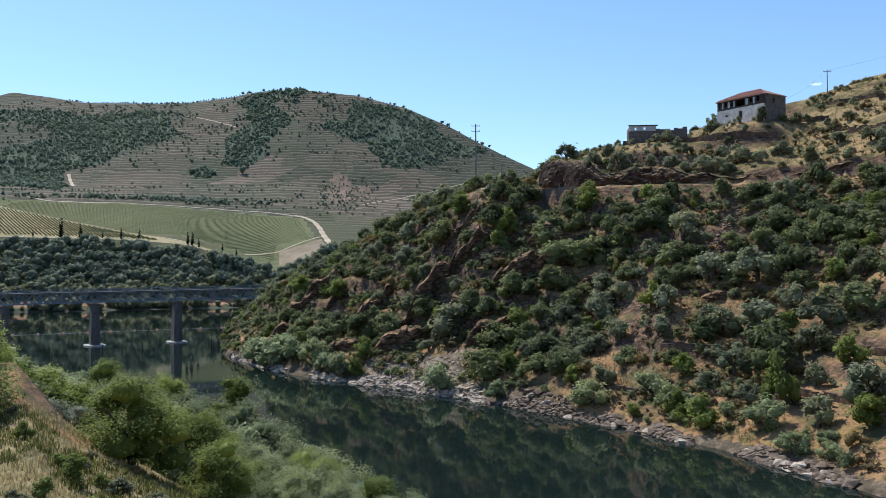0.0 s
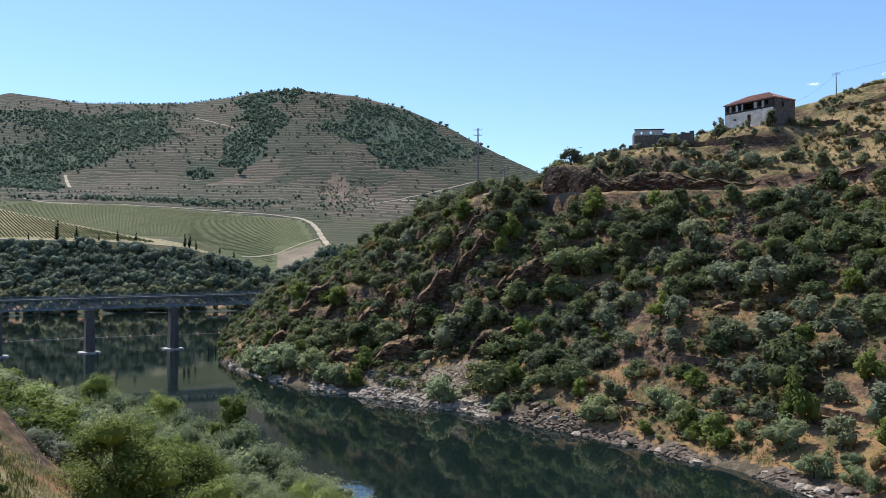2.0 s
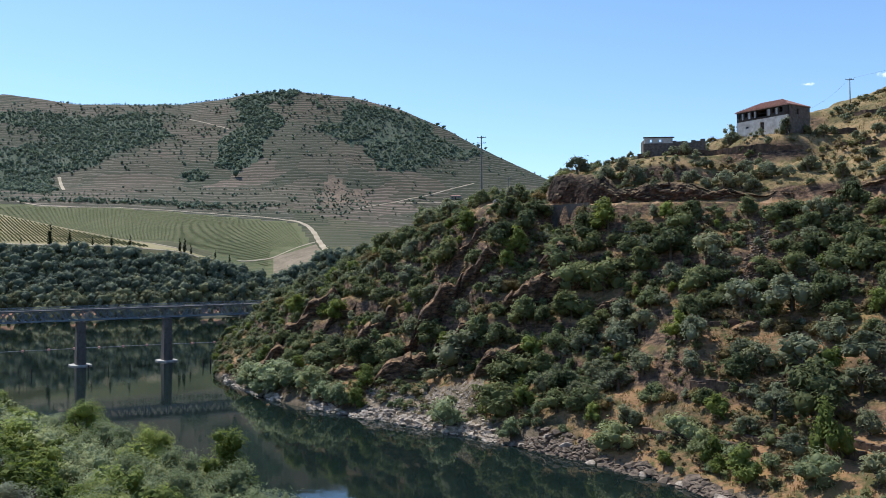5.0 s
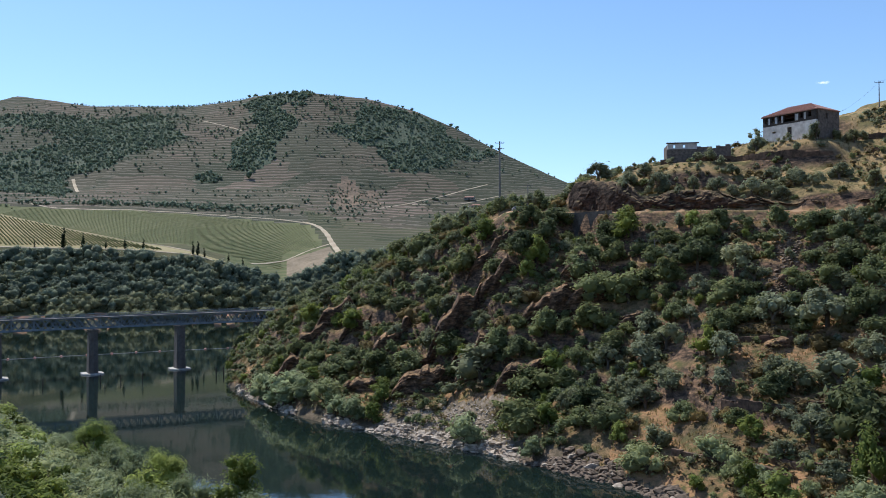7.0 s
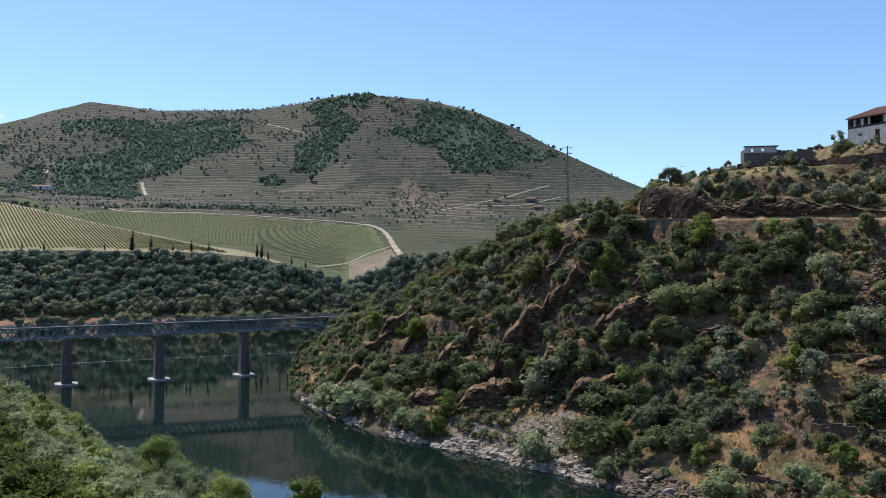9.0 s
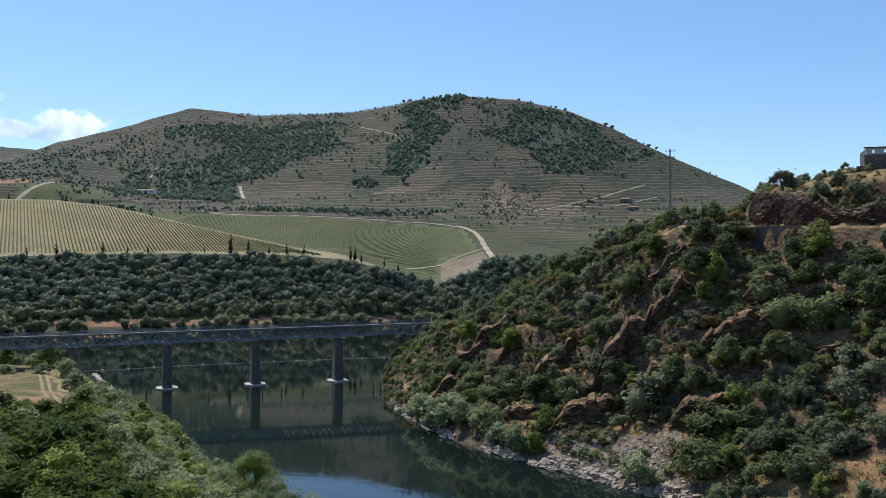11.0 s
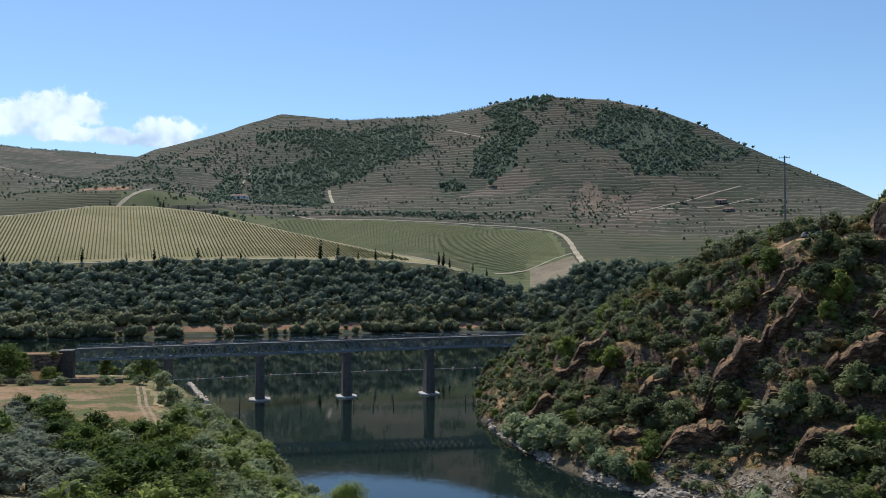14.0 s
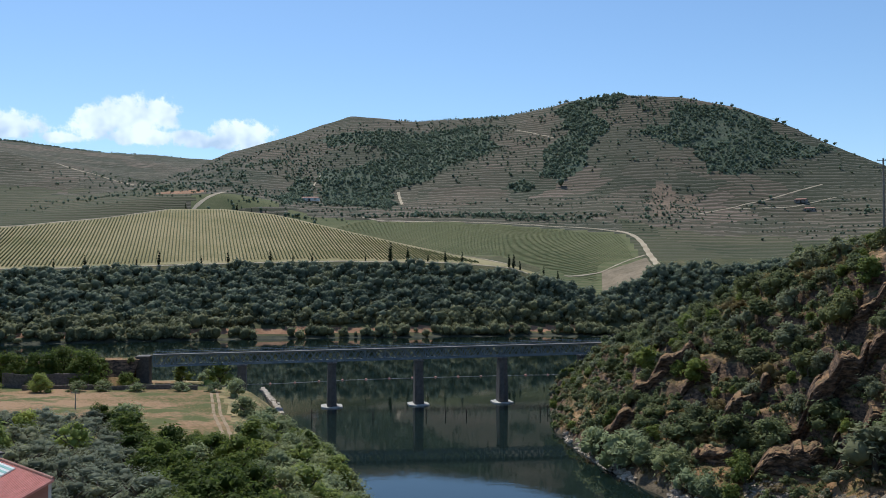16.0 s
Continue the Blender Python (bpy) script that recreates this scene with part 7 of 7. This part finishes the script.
def field_walls():
    for (x0, y0), (x1, y1), h, label in (((-232, 240), (-212, 254), 4.2, "dark stone wall above the field"), ((-222, 238), (-182, 268), 1.3, "low stone wall along the field"),
                                         ((-260, 226), (-234, 241), 4.6, "dark stone wall above the field")):
        bm = bmesh.new()
        a, b = Vector((x0, y0, 0)), Vector((x1, y1, 0))
        n = int((b - a).length / 1.6)
        g = np.random.default_rng(n)
        for i in range(n):
            p = a.lerp(b, (i + 0.5) / n)
            z = float(ground(p.x, p.y))
            hh = h + g.uniform(-0.15, 0.15)
            m = Matrix.Translation((p.x, p.y, z - 0.5)) @ Matrix.Rotation(math.atan2(y1 - y0, x1 - x0), 4, "Z")
            box(bm, 0, 0, (hh + 0.5) / 2, (b - a).length / n + 0.02, 0.7, hh + 0.5, m)
        me = bpy.data.meshes.new("stone_wall")
        bm.to_mesh(me)
        bm.free()
        me.materials.append(M_RUBBLE)
        tagged(new("stone_wall", me), label, "wall", kind="structure")


field_walls()


# ---- rocks ----
def rock_mesh(g, n=16, flat=0.7, mat=None):
    bm = bmesh.new()
    p = g.normal(size=(n, 3))
    p /= np.linalg.norm(p, axis=1, keepdims=True)
    p *= g.uniform(0.75, 1.0, (n, 1)) * 0.5 * np.array([1, g.uniform(0.6, 0.9), flat * g.uniform(0.7, 1.1)])
    for v in p:
        bm.verts.new(v)
    hull = bmesh.ops.convex_hull(bm, input=bm.verts)
    bmesh.ops.delete(bm, geom=[v for v in hull["geom_interior"] if isinstance(v, bmesh.types.BMVert)], context="VERTS")
    bmesh.ops.recalc_face_normals(bm, faces=bm.faces)
    return bm


def build_rocks():
    g = np.random.default_rng(71)
    meshes, darks, arrays = [], [], []
    for i in range(9):
        bm = rock_mesh(g, 15, 0.65)
        me = bpy.data.meshes.new("boulder")
        bm.to_mesh(me)
        me.materials.append(M_PALE_ROCK)
        meshes.append(me)
        dark = me.copy()
        dark.materials[0] = M_SHORE_ROCK
        darks.append(dark)
        bm.verts.index_update()
        arrays.append((np.array([v.co[:] for v in bm.verts]), [tuple(v.index for v in f.verts) for f in bm.faces]))
        bm.free()
    rows = []
    for _ in range(7200):
        b = g.uniform(-13.3, 33)
        shore = float(knot(b, K_HILL))
        scree = -3.6 < b < 4.6
        ledge = 8.4 < b < 12.2
        reach = 15 if scree else 7 if ledge else 3 + 1.2 * math.sin(b * 1.7)
        r = shore - 1.2 + reach * g.random() ** (1.1 if scree else 1.6)
        x, y = from_hub(b, r)
        z = float(ground(x, y))
        if z < -0.7 or not scree and not ledge and fbm(np.array(x), np.array(y), 12, 2, 99) < -0.22:
            continue
        s = 0.28 + 0.8 * g.random() ** 2.5 + (1.8 * g.random() ** 4 if r < shore + 4 or ledge else 0)
        if b > 12:
            s *= 1.15
        rows.append((x, y, z, s))
    for _ in range(500):                                              # a tongue of broken stone below the road
        b, t = 22.2 + 0.75 * g.normal() * 0.6, g.random()
        r = 183 + 17 * t
        x, y = from_hub(b + (t - 0.5) * 1.4, r)
        rows.append((x, y, float(ground(x, y)), 0.4 + 0.9 * g.random() ** 2))
    rows.sort(key=lambda q: -q[3])
    for x, y, z, s in rows[:240]:
        pale = x < 9
        ob = new("boulder", (meshes if pale or g.random() < 0.2 else darks)[g.integers(9)])
        ob.matrix_basis = Matrix.Translation((x, y, z + 0.05 * s)) @ Euler((g.uniform(-0.3, 0.3), g.uniform(-0.3, 0.3), g.uniform(0, 6.28))).to_matrix().to_4x4() @ Matrix.Diagonal((s * 1.3, s * 1.2, s, 1))
        tagged(ob, "angular grey-brown boulder on the rocky shore", "rock", "boulders on the shore")
    for name, label, mat, some in (("shore_stones", "pale broken stones and scree along the water", M_PALE_ROCK, [q for q in rows[240:] if q[0] < 9]),
                                   ("shore_stones", "dark broken stones along the water", M_SHORE_ROCK, [q for q in rows[240:] if q[0] >= 9])):
        vs, fs, at = [], [], 0
        for x, y, z, s in some:
            v, f = arrays[g.integers(9)]
            m = np.array(Euler((g.uniform(-0.5, 0.5), g.uniform(-0.5, 0.5), g.uniform(0, 6.28))).to_matrix())
            vs.append((v * s * (1.2, 1.2, 1.0)) @ m.T + (x, y, z + 0.08 * s))
            fs += [tuple(at + i for i in q) for q in f]
            at += len(v)
        tagged(new(name, mesh_of(name, np.concatenate(vs).tolist(), fs, (mat,))), label, "stones", kind="stuff")


def rock_face(x, z, seed):
    """How far broken rock stands out at places across and up a face: joints, tilted beds and hollows."""
    tilt = 0.55 + 0.2 * math.sin(seed)
    beds = z * math.cos(tilt) + x * math.sin(tilt) + 0.9 * fbm(x, z, 5, 3, seed)
    blocks = hashed(np.floor(beds / 1.1), np.floor((x * math.cos(tilt) - z * math.sin(tilt) + 3 * np.floor(beds / 1.1)) / 2.3), seed + 5)
    return 1.3 * fbm(x, z, 7, 3, seed + 1) + 0.9 * (blocks - 0.5) + 0.5 * fbm(x, z, 1.6, 3, seed + 2)


def sheet(us, vs, place):
    """Vertices and faces of a grid; place(u, v) gives x, y, z arrays."""
    U, V = np.meshgrid(us, vs, indexing="ij")
    verts = np.stack(place(U, V), -1).reshape(-1, 3)
    m = len(vs)
    i, j = np.meshgrid(np.arange(len(us) - 1), np.arange(m - 1), indexing="ij")
    a = (i * m + j).ravel()
    return verts, np.stack([a, a + m, a + m + 1, a + 1], -1)


def outcrops(rows):
    """Crags where the slope breaks off: a sheer fractured face with a rough shelf behind it, and loose slabs at its foot."""
    g = np.random.default_rng(77)
    for n, (b, r, w, h) in enumerate(rows):
        r -= 0.15 * w
        x, y = from_hub(b, r)
        z0, a = float(ground(x, y)), radians(b)
        ob = empty("rock_outcrop", Matrix.Translation((x, y, z0)) @ Matrix.Rotation(-a, 4, "Z"))
        tagged(ob, "craggy brown rock outcrop jutting from the slope", "rock", "rock outcrops")
        size = w * 1.35

        def place(U, V):
            X = U * size
            foot = 1.6 * fbm(X + 31 * n, 0 * X, 6, 3, 17) + 0.10 * w * (2 * U) ** 2
            low = ground(x + X * math.cos(a) + foot * math.sin(a), y - X * math.sin(a) + foot * math.cos(a)) - z0
            step = hashed(np.floor((X + 0.7 * fbm(X, V * h, 3, 2, n)) / 1.9 + 5 * n), 0 * X, 19)
            tall = h * np.clip(0.80 - np.abs(2 * U) ** 2.4 + 0.22 * (step - 0.5) + 0.28 * fbm(X + 13 * n, 0 * X, 7, 4, 19), 0.0, 1.1)
            up, back = np.clip(V / 0.6, 0, 1), np.clip((V - 0.6) / 0.4, 0, 1)
            out = rock_face(X + 40 * n, V * h * 1.7, n)
            Y = foot - 0.42 * tall * up ** 1.3 + (0.7 + 0.2 * tall) * up ** 7 + back * (tall * 1.3 + 1.5) - out * (1 - 0.4 * back) * 0.85
            Z = low - 0.7 + (tall + 0.7) * up ** 0.9 - 0.15 * tall * up ** 8 + back * (0.45 * tall + 0.3) * (1 - 1.1 * back) + 0.8 * out * np.clip(up * 2 - 1, 0, 1) * (1 - back)
            return X, Y, Z

        v, f = sheet(np.linspace(-0.5, 0.5, max(16, int(size / 0.42))), np.linspace(0, 1, max(16, int(2.6 * h / 0.45))), place)
        face = new("rock_face", mesh_of("rock_face", v.tolist(), f.tolist(), (M_CRAG,)))
        face.parent = ob
        for k in range(7):
            bm = rock_mesh(g, 14, 0.6)
            sx, sy = g.uniform(-0.5, 0.5) * w, g.uniform(-0.22, -0.05) * w
            sz = float(ground(x + sx * math.cos(a) + sy * math.sin(a), y - sx * math.sin(a) + sy * math.cos(a))) - z0
            m = Matrix.Translation((sx, sy, sz)) @ Matrix.Rotation(g.normal() * 0.6, 4, "Z") \
                @ Matrix.Rotation(0.5 + 0.3 * g.normal(), 4, "Y") @ Matrix.Diagonal((w * g.uniform(0.06, 0.16), w * g.uniform(0.08, 0.16), h * g.uniform(0.1, 0.25), 1))
            bmesh.ops.transform(bm, matrix=m, verts=bm.verts)
            part("slab", bm, M_ROCK, ob)


def road_cut(name, label, b0, b1, gap):
    """The rock left standing where the road was cut into the hill."""
    us, vs = np.arange(b0, b1, 0.11), np.linspace(0, 1, 19)

    def place(U, V):
        r0, r1 = knot(U, K_ROAD_IN) + 0.9, knot(U, K_ROAD_IN + 1) + np.interp(U, [8.5, 9.0, 12, 15], [0.6, 4.0, 4.5, 3.0])
        xt, yt = from_hub(U, r1)
        top = ground(xt, yt) + 0.1
        arc = np.radians(U) * 230
        out = rock_face(arc, V * 7, 61)
        r = r0 + (r1 - r0) * V ** 6 - (0.3 + 1.25 * out) * (1 - V ** 5)
        xb, yb = from_hub(U, r0)
        low = ground(xb, yb) - 0.4
        x, y = from_hub(U, r)
        uneven = np.interp(U, [13, 15], [1, 0]) + np.interp(U, [13, 15], [0, 1]) * np.clip(0.55 + 1.1 * fbm(arc, 0 * arc, 14, 3, 67), 0.1, 1)
        ragged = 1 + 0.16 * fbm(arc, 0 * arc, 5, 4, 69)
        return x, y, low + (top - low) * uneven * ragged * np.clip(V * 1.25, 0, 1) ** 0.9

    v, f = sheet(us, vs, place)
    if gap is not None:
        c = v[f].mean(1)
        f = f[fbm(c[:, 0], c[:, 1], 16, 3, 63) > gap]
    tagged(new(name, mesh_of(name, v.tolist(), f.tolist(), (M_CLIFF,))), label, "rock", kind="structure")


def landing():
    """A broken pale stone landing that runs down into the river beside the field."""
    g = np.random.default_rng(91)
    ob = tagged(empty("stone_landing", Matrix.Translation((-181, 310, 0))), "broken pale stone landing at the river's edge", "landing")
    turn = Matrix.Rotation(math.atan2(-56, 43), 4, "Z")
    for k in range(22):
        t = (k + 0.5) / 22 + g.uniform(-0.01, 0.01)
        top = 0.5 + 0.9 * t + g.uniform(-0.12, 0.16)
        bm = bmesh.new()
        box(bm, 0, 0, 0, 4.4 + g.uniform(-0.3, 0.8), 1.7 + g.uniform(-0.4, 0.5), top + 3.4,
            Matrix.Translation((-22 + 43 * t + g.normal() * 0.2, 28 - 56 * t + g.normal() * 0.2, (top - 3.4) / 2)) @ turn
            @ Euler((g.normal() * 0.07, g.normal() * 0.05, g.normal() * 0.12)).to_matrix().to_4x4())
        part("slab", bm, M_PALE_ROCK, ob)


build_rocks()
landing()
outcrops(CRAGS)
# both cut faces carry their shade in the rock colour
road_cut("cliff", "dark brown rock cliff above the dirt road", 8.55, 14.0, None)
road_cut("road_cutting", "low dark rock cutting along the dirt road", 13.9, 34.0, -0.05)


def terrace_walls():
    """Short dark dry-stone walls along the old terraces."""
    g = np.random.default_rng(83)
    starts = [(15.5, 150), (18.5, 156), (21.0, 143), (23.5, 152), (26.0, 139), (28.5, 160), (30.5, 148), (24.5, 180), (28.0, 186), (17.0, 176), (14.5, 240), (17.5, 238), (21.5, 232),
              (24.0, 248), (26.5, 236), (29.0, 230), (27.5, 258), (30.5, 250), (19.5, 226)]
    for b, r in starts:
        h0, bm = float(ground(*from_hub(b, r))), bmesh.new()
        high, pts = g.uniform(0.6, 1.3), []
        for k in range(g.integers(8, 20)):
            for _ in range(3):
                r += float(np.clip((h0 - float(ground(*from_hub(b, r)))) * 1.2, -1.5, 1.5))
            pts.append(from_hub(b, r))
            b += 1.4 / r * 57.3
        for (x0, y0), (x1, y1) in zip(pts, pts[1:]):
            z = min(float(ground(x0, y0)), float(ground(x1, y1)))
            m = Matrix.Translation(((x0 + x1) / 2, (y0 + y1) / 2, z - 0.4)) @ Matrix.Rotation(math.atan2(y1 - y0, x1 - x0), 4, "Z")
            hh = high + 0.5 + g.uniform(-0.35, 0.25)
            box(bm, 0, g.uniform(-0.12, 0.12), hh / 2, math.hypot(x1 - x0, y1 - y0) + 0.25, 0.8, hh, m @ Matrix.Rotation(g.uniform(-0.12, 0.12), 4, "Y"))
        me = bpy.data.meshes.new("terrace_wall")
        bm.to_mesh(me)
        bm.free()
        me.materials.append(M_ROCK)
        tagged(new("terrace_wall", me), "short dark dry-stone wall holding an old terrace", "wall", kind="structure")


terrace_walls()

for pool in (PROTOS, BIG, MID):
    for protos in pool.values():
        drop_prototypes(protos)
